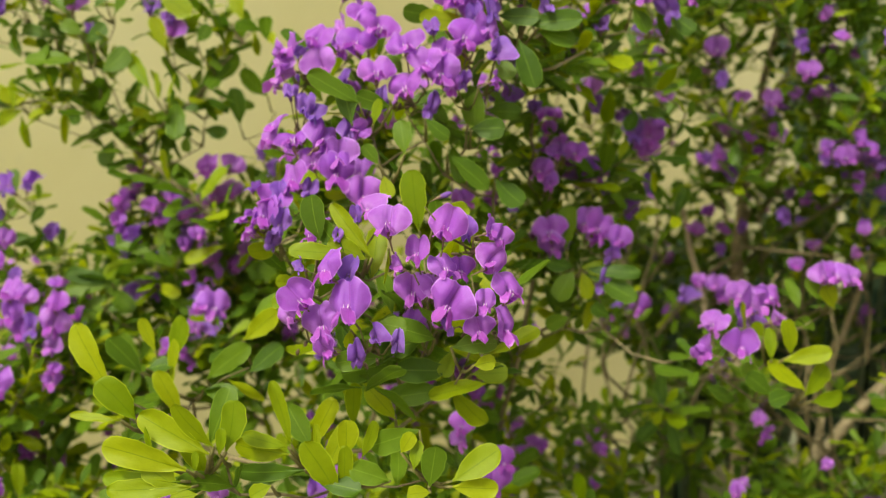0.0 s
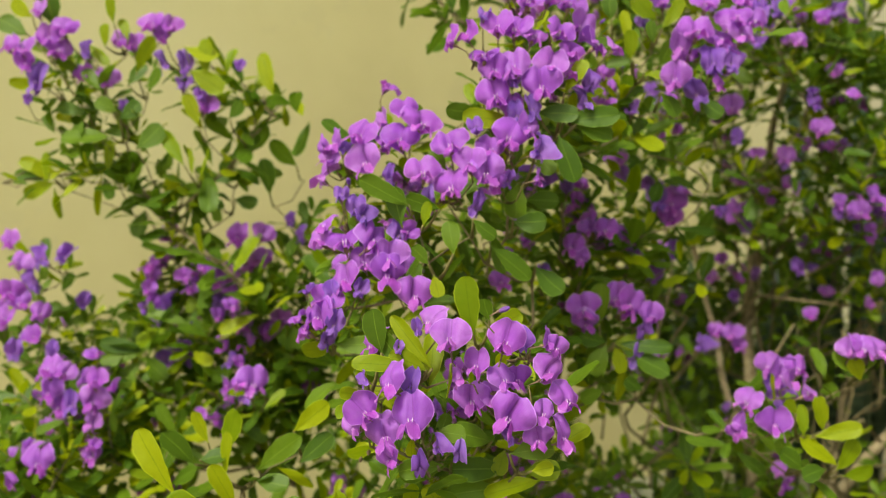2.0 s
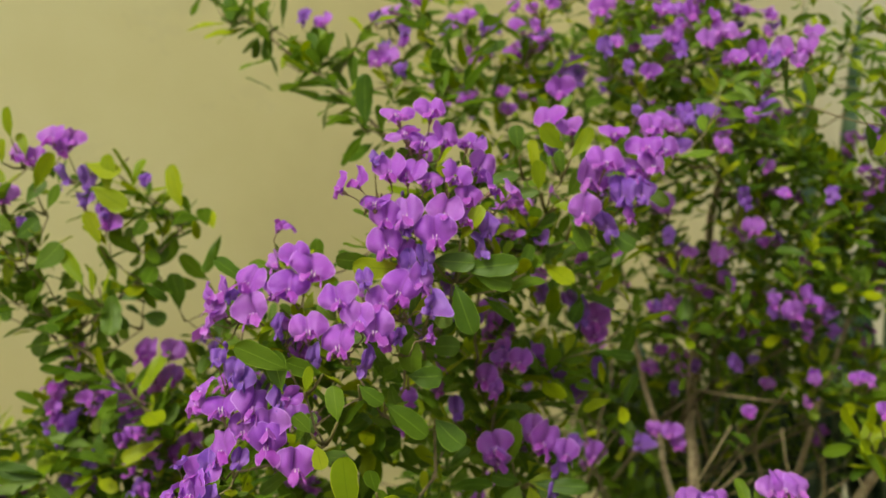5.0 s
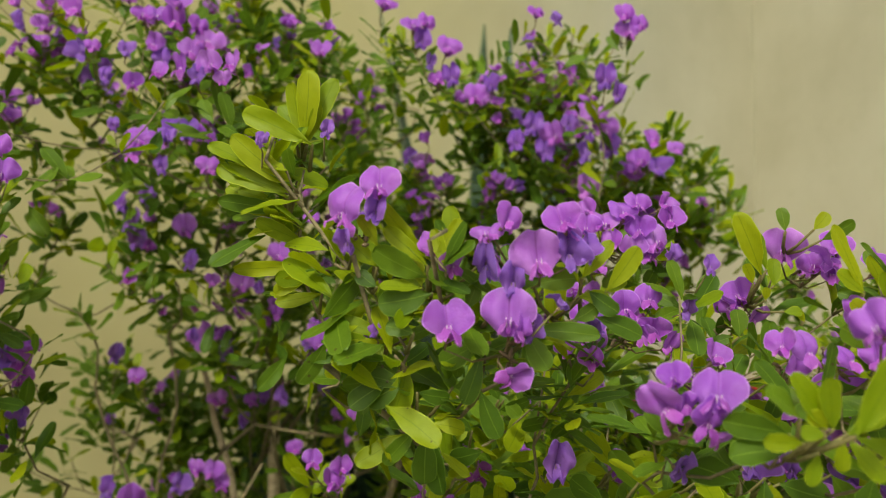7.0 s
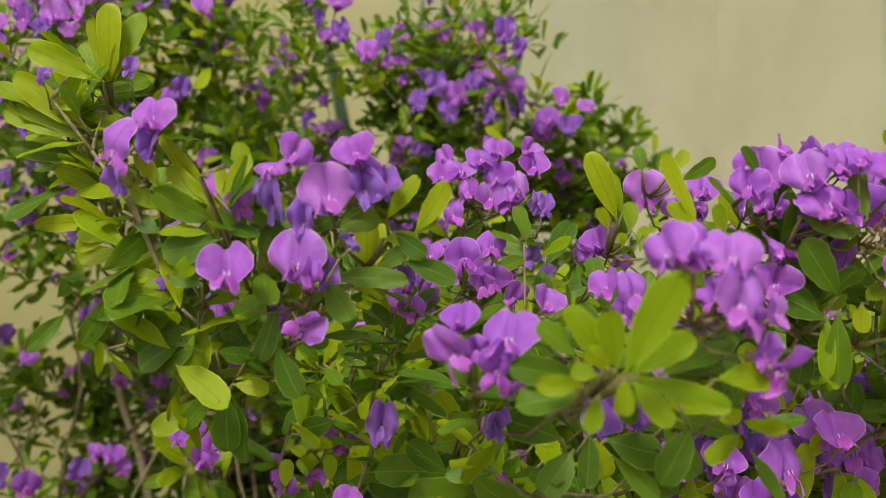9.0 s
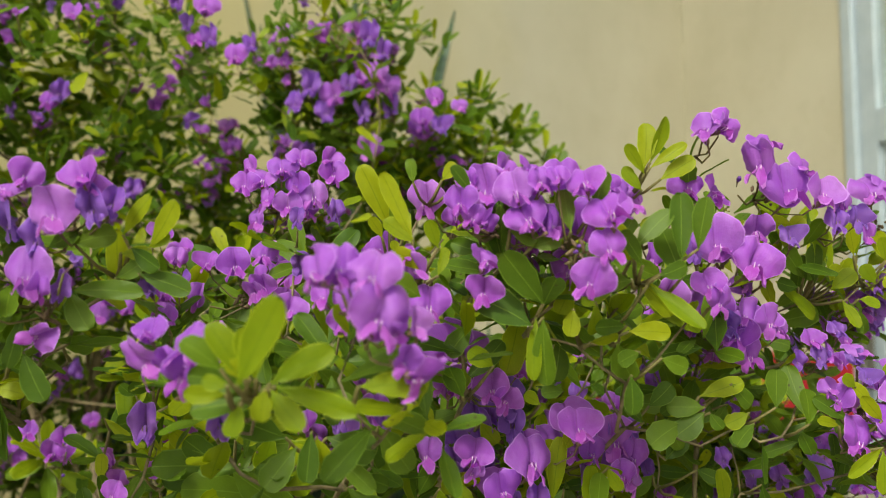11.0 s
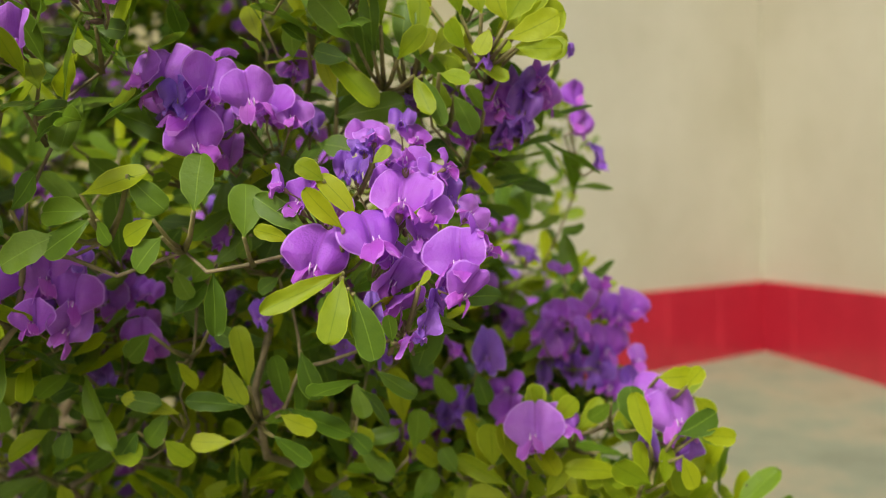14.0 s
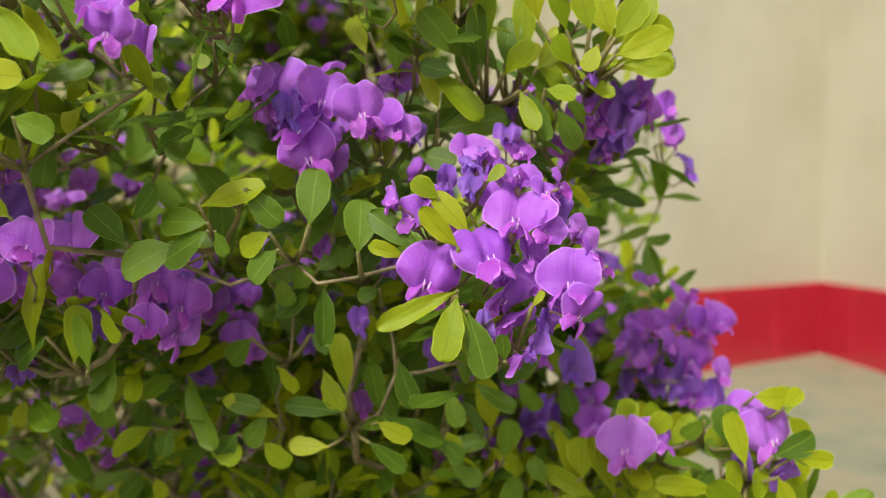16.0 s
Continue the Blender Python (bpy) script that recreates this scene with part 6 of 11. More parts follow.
bush_at(0.79, 0.52).bloom([(0.7997, 0.5157, 0.4358, -30, -3, 1, 15.0, 2), (0.7766, 0.5208, 0.4423, -24, 11, -5, 17.9, 6)])
bush_at(0.82, 0.51).bloom([(0.8078, 0.5139, 0.4154, -40, 3, -31, 16.3, 6), (0.8280, 0.5095, 0.4090, -20, -2, 22, 13.9, 6), (0.8188, 0.5114, 0.3914, -12, 11, -9, 16.3, 7)])
bush_at(0.79, 0.50).bloom([(0.7924, 0.4968, 0.4150, 2, 13, 13, 12.4, 1), (0.7893, 0.4974, 0.4009, 47, -16, 17, 15.6, 2), (0.7931, 0.4966, 0.3895, 30, -23, 31, 13.7, 3)])
bush_at(0.71, 0.46).bloom([(0.7090, 0.4586, 0.3931, -36, -32, 9, 15.5, 6), (0.7033, 0.4599, 0.3859, 4, -34, 4, 12.1, 6)])
bush_at(0.68, 0.47).bloom([(0.6799, 0.4651, 0.4257, -11, 5, -13, 22.2, 6), (0.6761, 0.4700, 0.4110, 11, -23, 2, 20.4, 7)])
bush_at(0.71, 0.51).bloom([(0.7140, 0.5086, 0.3471, -27, 12, 22, 14.7, 1)])
bush_at(0.69, 0.46).bloom([(0.6901, 0.4629, 0.4529, -20, 6, 2, 13.5, 6)])
bush_at(0.77, 0.45).bloom([(0.7732, 0.4488, 0.4247, -6, 9, 8, 13.6, 2), (0.7656, 0.4525, 0.4110, -58, 2, 9, 13.7, 7)])
bush_at(0.90, 0.39).bloom([(0.8750, 0.3834, 0.4313, -6, -6, 16, 21.9, 2), (0.8930, 0.3799, 0.4388, 16, 15, -7, 22.1, 1), (0.9036, 0.3867, 0.4505, 3, 22, 10, 21.5, 1), (0.9134, 0.3822, 0.4466, 31, -18, 42, 14.2, 5), (0.9047, 0.3950, 0.4636, -4, 50, -3, 17.6, 1), (0.9142, 0.3904, 0.4589, 29, 16, 19, 13.3, 0), (0.9188, 0.3903, 0.4612, 74, 5, 53, 11.3, 2), (0.9006, 0.3872, 0.4252, 11, -40, 14, 20.0, 3), (0.8893, 0.3935, 0.4607, -9, 13, 8, 13.7, 6), (0.8913, 0.4037, 0.4702, -32, 23, -9, 14.2, 6), (0.8945, 0.4056, 0.4737, 8, 34, 1, 14.0, 1)])
bush_at(0.92, 0.39).bloom([(0.9033, 0.3839, 0.4160, 40, -63, 10, 16.2, 1), (0.9208, 0.3755, 0.4307, -25, 6, -3, 19.9, 1), (0.9267, 0.3774, 0.4393, 58, 5, 27, 10.8, 0), (0.9234, 0.3711, 0.4205, 26, -38, 26, 15.8, 1), (0.9322, 0.3891, 0.4336, 52, 22, 37, 12.9, 0), (0.9288, 0.3955, 0.4448, 11, 18, 48, 13.6, 0), (0.9199, 0.3961, 0.4524, 23, -7, -1, 13.9, 7), (0.9117, 0.3899, 0.4304, 23, 8, -14, 14.1, 1), (0.9081, 0.3902, 0.4378, 15, 19, -4, 14.7, 4), (0.9170, 0.3874, 0.4213, 35, -11, 18, 13.2, 5)])
bush_at(0.90, 0.38).bloom([(0.8926, 0.3823, 0.4136, 3, -42, 2, 9.8, 6), (0.9049, 0.3815, 0.4037, -15, -81, 6, 12.1, 4), (0.9098, 0.3834, 0.4091, 28, -21, 23, 13.3, 6), (0.9136, 0.3855, 0.4161, 19, -35, -11, 11.4, 7), (0.8988, 0.3904, 0.4315, 28, 4, 7, 14.1, 2)])
bush_at(0.88, 0.39).bloom([(0.8709, 0.3901, 0.4509, -52, 4, 28, 15.6, 3), (0.8631, 0.3906, 0.4568, -51, 4, -27, 11.9, 4), (0.8766, 0.3920, 0.4565, 1, 28, 47, 10.9, 2), (0.8820, 0.3975, 0.4475, -35, 3, 2, 12.4, 1), (0.8990, 0.3970, 0.4567, -3, 42, 6, 13.6, 3)])
bush_at(0.84, 0.46).bloom([(0.8159, 0.4697, 0.5000, -17, 16, 7, 16.5, 1), (0.8332, 0.4587, 0.4889, -15, 10, 26, 16.0, 3), (0.8359, 0.4522, 0.4734, -27, 0, 11, 17.7, 2), (0.8542, 0.4618, 0.4916, -10, 15, 0, 21.3, 2), (0.8467, 0.4663, 0.4994, 2, -1, 0, 15.4, 0)])
bush_at(0.87, 0.46).bloom([(0.8634, 0.4639, 0.5093, 6, 28, 12, 16.8, 0), (0.8680, 0.4611, 0.4869, 9, 12, -5, 17.1, 6)])
bush_at(0.77, 0.49).bloom([(0.7732, 0.4945, 0.4132, -10, -5, 2, 22.2, 3), (0.7832, 0.4981, 0.4166, 4, 3, 25, 16.8, 2), (0.7631, 0.4947, 0.4045, -11, -20, -26, 19.4, 6), (0.7894, 0.4893, 0.3946, 2, -22, 3, 18.1, 3), (0.7691, 0.4939, 0.3805, -25, -21, -30, 15.9, 6), (0.7539, 0.4991, 0.4067, -36, -2, 14, 14.2, 4)])
bush_at(0.96, 0.47).bloom([(0.9477, 0.4690, 0.4973, -13, 10, -19, 18.8, 3), (0.9596, 0.4686, 0.5020, 6, 18, 9, 21.6, 6), (0.9715, 0.4680, 0.4971, 18, -26, 7, 14.7, 3)])
bush_at(1.01, 0.55).bloom([(1.0087, 0.5465, 0.4963, 16, -11, 38, 18.1, 1), (1.0185, 0.5557, 0.4781, 33, -3, 10, 18.2, 6), (1.0045, 0.5470, 0.5110, 33, 11, 1, 16.1, 0)])
bush_at(0.94, 0.48).bloom([(0.9365, 0.4792, 0.4821, 10, 3, -10, 16.2, 0)])
bush_at(0.98, 0.48).bloom([(0.9810, 0.4782, 0.5208, 30, 25, 30, 18.9, 7)])
bush_at(0.95, 0.53).bloom([(0.9464, 0.5284, 0.4675, -11, 14, 11, 15.4, 6)])
bush_at(-0.17, 0.47).sprig([(-0.1683, 0.4704, 0.2909, -0.53, -0.08, 0.84, -0.09, -0.95, 0.29, 0.0420, 1, 0.38)])
bush_at(-0.10, 0.41).sprig([(-0.1065, 0.4113, 0.2635, -0.96, -0.13, 0.26, 0.04, -0.96, -0.27, 0.0420, 1, 0.36), (-0.1036, 0.4115, 0.2555, -1.00, -0.07, -0.05, 0.23, -0.88, 0.42, 0.0420, 1, 0.27), (-0.1090, 0.4114, 0.2581, -0.99, 0.10, -0.02, -0.20, -0.96, 0.19, 0.0420, 1, 0.24), (-0.0960, 0.4112, 0.2711, -0.90, 0.01, 0.44, 0.05, -0.99, 0.14, 0.0400, 1, 0.38), (-0.0939, 0.4111, 0.2747, -0.68, -0.26, 0.69, -0.12, -0.95, -0.29, 0.0283, 1, 0.47), (-0.1103, 0.4115, 0.2543, -0.86, -0.03, 0.52, 0.10, -0.99, -0.06, 0.0200, 1, 0.67), (-0.1228, 0.4111, 0.2676, -0.15, -0.19, 0.97, 0.14, -0.99, 0.11, 0.0172, 1, 0.19), (-0.0879, 0.4112, 0.2727, 0.11, 0.06, 0.99, 0.31, -0.88, -0.36, 0.0247, 1, 0.54)])
bush_at(-0.14, 0.44).sprig([(-0.1499, 0.4407, 0.2800, -0.99, -0.01, 0.10, 0.08, -0.88, 0.46, 0.0271, 1, 0.19), (-0.1389, 0.4307, 0.2831, -0.60, -0.33, 0.73, 0.03, -0.90, 0.44, 0.0270, 1, 0.57)])
bush_at(-0.10, 0.42).sprig([(-0.1012, 0.4311, 0.2720, 0.28, -0.01, 0.96, -0.03, -0.99, -0.10, 0.0297, 0, 0.46), (-0.1025, 0.4113, 0.2628, 0.02, -0.18, 0.98, 0.21, -0.90, 0.38, 0.0099, 1, 0.38), (-0.1008, 0.4116, 0.2521, -0.97, -0.22, -0.07, -0.04, -0.94, 0.34, 0.0128, 1, 0.70)])
bush_at(-0.09, 0.41).sprig([(-0.0911, 0.4112, 0.2712, 0.10, -0.32, 0.94, -0.08, -0.87, 0.49, 0.0138, 1, 0.43)])
bush_at(-0.07, 0.41).sprig([(-0.0660, 0.4117, 0.2572, -0.88, -0.07, -0.46, 0.48, -0.85, 0.21, 0.0117, 1, 0.70)])
bush_at(-0.17, 0.54).sprig([(-0.1688, 0.5401, 0.3047, -0.39, -0.08, 0.92, 0.06, -0.81, 0.58, 0.0233, 1, 0.37), (-0.1597, 0.5403, 0.2978, 0.32, -0.27, 0.91, 0.04, -0.97, 0.26, 0.0340, 1, 0.42), (-0.1739, 0.5403, 0.2938, 0.97, -0.06, 0.23, -0.02, -0.90, 0.43, 0.0187, 0, 0.70), (-0.1774, 0.5403, 0.2909, -0.60, -0.35, 0.72, -0.14, -0.99, -0.09, 0.0302, 0, 0.52)])
bush_at(-0.15, 0.54).sprig([(-0.1584, 0.5407, 0.2799, 0.07, -0.22, 0.97, -0.44, -0.89, -0.10, 0.0346, 1, 0.27), (-0.1377, 0.5408, 0.2812, 0.98, -0.14, -0.11, 0.19, -0.91, 0.36, 0.0228, 0, 0.63)])
bush_at(-0.14, 0.54).sprig([(-0.1361, 0.5406, 0.2878, 0.78, -0.13, 0.62, -0.18, -0.96, -0.21, 0.0351, 0, 0.43)])
bush_at(-0.11, 0.54).sprig([(-0.1135, 0.5402, 0.3135, 0.76, -0.22, 0.62, 0.26, -0.95, 0.20, 0.0319, 1, 0.45), (-0.1093, 0.5407, 0.2928, 0.75, 0.01, 0.66, -0.04, -0.99, 0.11, 0.0279, 0, 0.51)])
bush_at(-0.06, 0.43).sprig([(-0.0608, 0.4314, 0.2726, -0.31, -0.07, 0.95, -0.09, -1.00, 0.02, 0.0342, 1, 0.22), (-0.0615, 0.4315, 0.2675, -1.00, 0.00, 0.10, 0.04, -0.97, 0.22, 0.0286, 1, 0.46), (-0.0622, 0.4314, 0.2712, -0.91, -0.27, 0.32, 0.17, -0.92, 0.36, 0.0235, 1, 0.36), (-0.0534, 0.4317, 0.2601, -1.00, -0.02, -0.07, 0.07, -1.00, 0.01, 0.0353, 0, 0.29), (-0.0480, 0.4315, 0.2688, -0.05, 0.10, 0.99, 0.32, -0.86, 0.41, 0.0144, 1, 0.31), (-0.0476, 0.4318, 0.2552, 0.97, -0.22, -0.14, -0.17, -0.88, 0.44, 0.0241, 0, 0.47)])
bush_at(-0.06, 0.47).sprig([(-0.0573, 0.4716, 0.2625, 0.40, -0.23, 0.88, 0.16, -0.97, 0.21, 0.0311, 1, 0.38), (-0.0557, 0.4616, 0.2647, -0.54, 0.11, 0.83, 0.29, -0.92, -0.25, 0.0258, 0, 0.54)])
bush_at(-0.03, 0.43).sprig([(-0.0360, 0.4321, 0.2470, -0.51, -0.26, 0.82, -0.14, -0.96, 0.24, 0.0345, 1, 0.43), (-0.0344, 0.4320, 0.2499, 0.05, -0.24, 0.97, -0.11, -0.97, 0.23, 0.0246, 1, 0.34), (-0.0338, 0.4317, 0.2669, -0.03, 0.01, 1.00, 0.01, -1.00, 0.09, 0.0191, 1, 0.62), (-0.0253, 0.4317, 0.2666, 0.32, -0.00, 0.95, 0.18, -0.96, 0.22, 0.0201, 1, 0.36), (-0.0108, 0.4320, 0.2557, -0.93, -0.21, 0.32, 0.25, -0.97, -0.06, 0.0211, 0, 0.62)])
bush_at(-0.03, 0.47).sprig([(-0.0344, 0.4715, 0.2756, 0.06, -0.26, 0.96, 0.36, -0.75, 0.55, 0.0241, 1, 0.46)])
bush_at(-0.01, 0.47).sprig([(-0.0112, 0.4715, 0.2793, -0.66, -0.12, 0.74, -0.07, -0.83, 0.55, 0.0238, 1, 0.52)])
bush_at(0.01, 0.43).sprig([(0.0031, 0.4316, 0.2816, -0.93, 0.12, -0.36, -0.18, -0.97, 0.15, 0.0281, 0, 0.50), (0.0009, 0.4320, 0.2617, 0.12, 0.06, 0.99, 0.11, -0.99, 0.08, 0.0146, 1, 0.50), (-0.0056, 0.4318, 0.2700, 0.46, -0.21, 0.86, 0.27, -0.95, 0.15, 0.0119, 1, 0.70), (0.0091, 0.4322, 0.2534, 0.13, -0.10, 0.99, 0.03, -1.00, -0.02, 0.0211, 0, 0.67), (0.0203, 0.4322, 0.2566, 0.82, 0.08, 0.56, -0.21, -0.98, 0.02, 0.0289, 1, 0.53), (0.0204, 0.4322, 0.2538, 0.99, 0.13, -0.05, -0.02, -1.00, 0.09, 0.0236, 1, 0.48), (0.0097, 0.4322, 0.2506, -0.99, -0.10, -0.10, 0.09, -0.98, 0.17, 0.0119, 1, 0.70)])
bush_at(0.02, 0.48).sprig([(0.0191, 0.4762, 0.3060, -0.99, -0.17, 0.01, 0.15, -0.95, 0.26, 0.0315, 0, 0.50), (0.0163, 0.4764, 0.2949, -0.99, -0.05, -0.15, -0.14, -0.94, 0.30, 0.0316, 0, 0.46), (0.0301, 0.4762, 0.3047, 0.99, -0.13, 0.08, -0.29, -0.88, 0.37, 0.0204, 1, 0.65), (0.0194, 0.4764, 0.2950, 0.69, 0.10, -0.72, -0.37, -0.93, 0.05, 0.0274, 1, 0.53), (0.0188, 0.4759, 0.3169, -0.29, -0.13, -0.95, -0.20, -0.94, 0.26, 0.0150, 1, 0.70)])
bush_at(-0.01, 0.48).sprig([(-0.0118, 0.4759, 0.3098, -0.93, -0.29, -0.22, 0.14, -0.99, -0.01, 0.0313, 0, 0.52)])
bush_at(0.01, 0.46).sprig([(0.0094, 0.4557, 0.3253, -0.92, -0.24, 0.32, -0.17, -0.77, 0.61, 0.0228, 0, 0.70), (0.0016, 0.4657, 0.3242, -0.93, -0.02, -0.37, -0.01, -0.97, 0.26, 0.0179, 0, 0.70)])
bush_at(-0.03, 0.44).sprig([(-0.0236, 0.4352, 0.3669, -0.63, 0.01, 0.78, -0.08, -1.00, 0.03, 0.0354, 1, 0.26), (-0.0367, 0.4353, 0.3662, -0.64, -0.01, 0.76, -0.41, -0.81, 0.42, 0.0254, 0, 0.44), (-0.0368, 0.4353, 0.3677, -0.98, -0.18, 0.08, 0.08, -0.97, 0.21, 0.0294, 1, 0.34), (-0.0265, 0.4353, 0.3663, -0.93, -0.07, 0.37, 0.07, -0.98, 0.18, 0.0215, 1, 0.57)])
bush_at(-0.06, 0.44).sprig([(-0.0500, 0.4351, 0.3749, -0.18, -0.24, 0.95, -0.12, -0.99, -0.04, 0.0239, 0, 0.56), (-0.0572, 0.4357, 0.3602, -0.72, 0.05, 0.69, -0.31, -0.92, 0.25, 0.0083, 1, 0.70), (-0.0601, 0.4361, 0.3528, -0.95, -0.30, 0.09, 0.43, -0.89, -0.16, 0.0120, 1, 0.70), (-0.0638, 0.4365, 0.3440, -0.99, 0.11, -0.11, 0.10, -1.00, -0.01, 0.0111, 1, 0.70)])
bush_at(0.00, 0.46).sprig([(-0.0010, 0.4644, 0.3830, -0.13, -0.14, 0.98, 0.19, -0.92, 0.33, 0.0335, 1, 0.47), (0.0070, 0.4542, 0.3855, 0.86, -0.09, 0.50, -0.13, -0.99, -0.05, 0.0211, 1, 0.58)])
bush_at(-0.02, 0.44).sprig([(-0.0335, 0.4369, 0.3302, 0.01, 0.04, -1.00, 0.24, -0.84, 0.49, 0.0097, 1, 0.70), (-0.0203, 0.4366, 0.3342, 0.98, 0.07, -0.19, 0.10, -0.94, 0.32, 0.0157, 0, 0.70), (-0.0172, 0.4373, 0.3166, -0.96, -0.24, -0.12, -0.24, -0.97, 0.10, 0.0235, 0, 0.52)])
bush_at(0.02, 0.44).sprig([(0.0179, 0.4368, 0.3228, 0.98, -0.15, 0.16, 0.12, -0.79, 0.60, 0.0235, 0, 0.52), (0.0297, 0.4371, 0.3141, 0.91, -0.33, 0.26, 0.06, -0.95, 0.32, 0.0122, 1, 0.70)])
bush_at(-0.01, 0.41).sprig([(-0.0139, 0.4149, 0.3718, -0.03, 0.14, -0.99, 0.46, -0.84, 0.27, 0.0181, 1, 0.15)])
bush_at(-0.09, 0.50).sprig([(-0.0842, 0.5004, 0.3732, -0.96, -0.01, -0.27, 0.30, -0.92, -0.23, 0.0192, 1, 0.70), (-0.0927, 0.5002, 0.3788, -0.95, -0.30, 0.02, 0.14, -0.97, 0.18, 0.0091, 1, 0.70), (-0.0825, 0.5004, 0.3732, 0.99, 0.10, 0.06, 0.11, -0.96, 0.27, 0.0260, 0, 0.49)])
bush_at(-0.03, 0.50).sprig([(-0.0394, 0.4965, 0.4580, -0.86, -0.31, 0.40, -0.24, -0.88, 0.40, 0.0344, 0, 0.43), (-0.0436, 0.4971, 0.4455, -0.25, 0.04, 0.97, -0.30, -0.84, 0.45, 0.0246, 0, 0.58), (-0.0308, 0.4970, 0.4456, 0.25, -0.15, 0.96, -0.13, -0.96, 0.24, 0.0154, 1, 0.48), (-0.0208, 0.4965, 0.4558, -0.94, 0.05, 0.33, 0.00, -0.97, -0.23, 0.0223, 0, 0.54)])
bush_at(-0.02, 0.50).sprig([(-0.0121, 0.4976, 0.4289, -0.17, 0.03, 0.98, -0.13, -0.98, 0.11, 0.0206, 0, 0.59), (-0.0272, 0.4979, 0.4227, -0.71, -0.12, 0.69, -0.28, -0.81, 0.51, 0.0144, 0, 0.70), (-0.0238, 0.4982, 0.4159, 0.25, -0.22, -0.94, 0.21, -0.97, -0.10, 0.0141, 1, 0.70)])
bush_at(-0.00, 0.50).sprig([(-0.0004, 0.4966, 0.4499, 0.80, 0.11, -0.59, 0.21, -0.90, 0.38, 0.0180, 0, 0.56)])
bush_at(0.01, 0.54).sprig([(0.0128, 0.5372, 0.4352, 0.81, 0.03, -0.58, 0.28, -0.93, 0.23, 0.0340, 0, 0.49)])
bush_at(0.04, 0.56).sprig([(0.0447, 0.5575, 0.4227, 0.72, -0.15, -0.67, 0.27, -0.96, 0.00, 0.0254, 0, 0.70)])
bush_at(0.01, 0.50).sprig([(0.0103, 0.4991, 0.3893, -0.26, -0.16, 0.95, -0.30, -0.86, 0.42, 0.0142, 0, 0.70)])
bush_at(0.02, 0.53).sprig([(0.0266, 0.5335, 0.5175, -0.96, -0.28, 0.04, 0.08, -0.96, 0.27, 0.0347, 1, 0.42), (0.0053, 0.5335, 0.5228, -0.97, -0.25, -0.03, 0.14, -0.98, -0.16, 0.0235, 0, 0.56)])
bush_at(0.06, 0.53).sprig([(0.0412, 0.5332, 0.5231, 0.99, -0.14, -0.06, -0.19, -0.94, 0.28, 0.0274, 0, 0.51), (0.0595, 0.5333, 0.5178, 0.97, -0.20, 0.12, -0.04, -1.00, 0.07, 0.0359, 0, 0.43), (0.0668, 0.5334, 0.5142, 0.98, -0.01, -0.18, 0.25, -0.95, 0.16, 0.0260, 0, 0.54), (0.0559, 0.5337, 0.5086, 0.34, -0.12, -0.93, 0.24, -0.96, 0.16, 0.0329, 0, 0.51), (0.0593, 0.5325, 0.5361, 0.48, -0.25, 0.84, -0.24, -0.92, 0.31, 0.0247, 1, 0.50)])
bush_at(0.04, 0.53).sprig([(0.0306, 0.5352, 0.4773, -0.06, 0.07, -1.00, 0.05, -0.91, 0.41, 0.0242, 0, 0.70), (0.0414, 0.5343, 0.4964, 0.54, -0.28, -0.80, 0.04, -0.97, 0.24, 0.0190, 0, 0.65)])
bush_at(0.03, 0.54).sprig([(0.0272, 0.5363, 0.4517, 0.97, -0.25, 0.03, 0.04, -0.99, -0.13, 0.0219, 0, 0.70)])
bush_at(0.04, 0.57).sprig([(0.0378, 0.5656, 0.4690, 1.00, 0.04, -0.04, 0.16, -0.90, 0.40, 0.0234, 0, 0.69)])
bush_at(0.05, 0.53).sprig([(0.0517, 0.5313, 0.5652, 0.35, 0.05, 0.94, 0.00, -1.00, 0.03, 0.0129, 1, 0.70), (0.0498, 0.5310, 0.5743, -0.65, -0.20, 0.73, 0.15, -0.98, 0.12, 0.0088, 1, 0.70)])
bush_at(0.01, 0.53).sprig([(0.0080, 0.5324, 0.5465, -0.46, -0.25, 0.86, 0.13, -0.99, -0.06, 0.0168, 0, 0.57)])
bush_at(-0.02, 0.54).sprig([(-0.0169, 0.5352, 0.4849, -0.72, -0.14, 0.68, 0.03, -0.99, -0.10, 0.0155, 0, 0.70)])
bush_at(0.11, 0.60).sprig([(0.1042, 0.6043, 0.6067, -0.16, -0.19, 0.97, -0.38, -0.91, -0.13, 0.0180, 0, 0.70), (0.1169, 0.6049, 0.5902, -0.10, -0.06, 0.99, -0.21, -0.95, 0.22, 0.0250, 1, 0.37)])
bush_at(0.14, 0.60).sprig([(0.1376, 0.6040, 0.6071, -0.70, -0.11, 0.71, -0.27, -0.96, 0.06, 0.0248, 1, 0.61), (0.1418, 0.6043, 0.6008, 0.54, -0.05, 0.84, -0.04, -0.98, 0.17, 0.0273, 1, 0.40), (0.1357, 0.6048, 0.5904, -0.19, -0.25, 0.95, -0.08, -0.87, 0.48, 0.0164, 0, 0.56)])
bush_at(0.13, 0.61).sprig([(0.1191, 0.6054, 0.5777, -0.06, -0.23, 0.97, 0.11, -0.99, -0.03, 0.0219, 1, 0.53), (0.1296, 0.6058, 0.5674, 0.96, -0.23, -0.16, -0.07, -0.87, 0.49, 0.0187, 1, 0.54), (0.1400, 0.6054, 0.5737, 0.51, 0.07, 0.86, 0.16, -0.98, 0.13, 0.0213, 0, 0.70), (0.1212, 0.6054, 0.5765, -0.99, 0.15, -0.08, -0.35, -0.92, 0.15, 0.0205, 0, 0.49)])
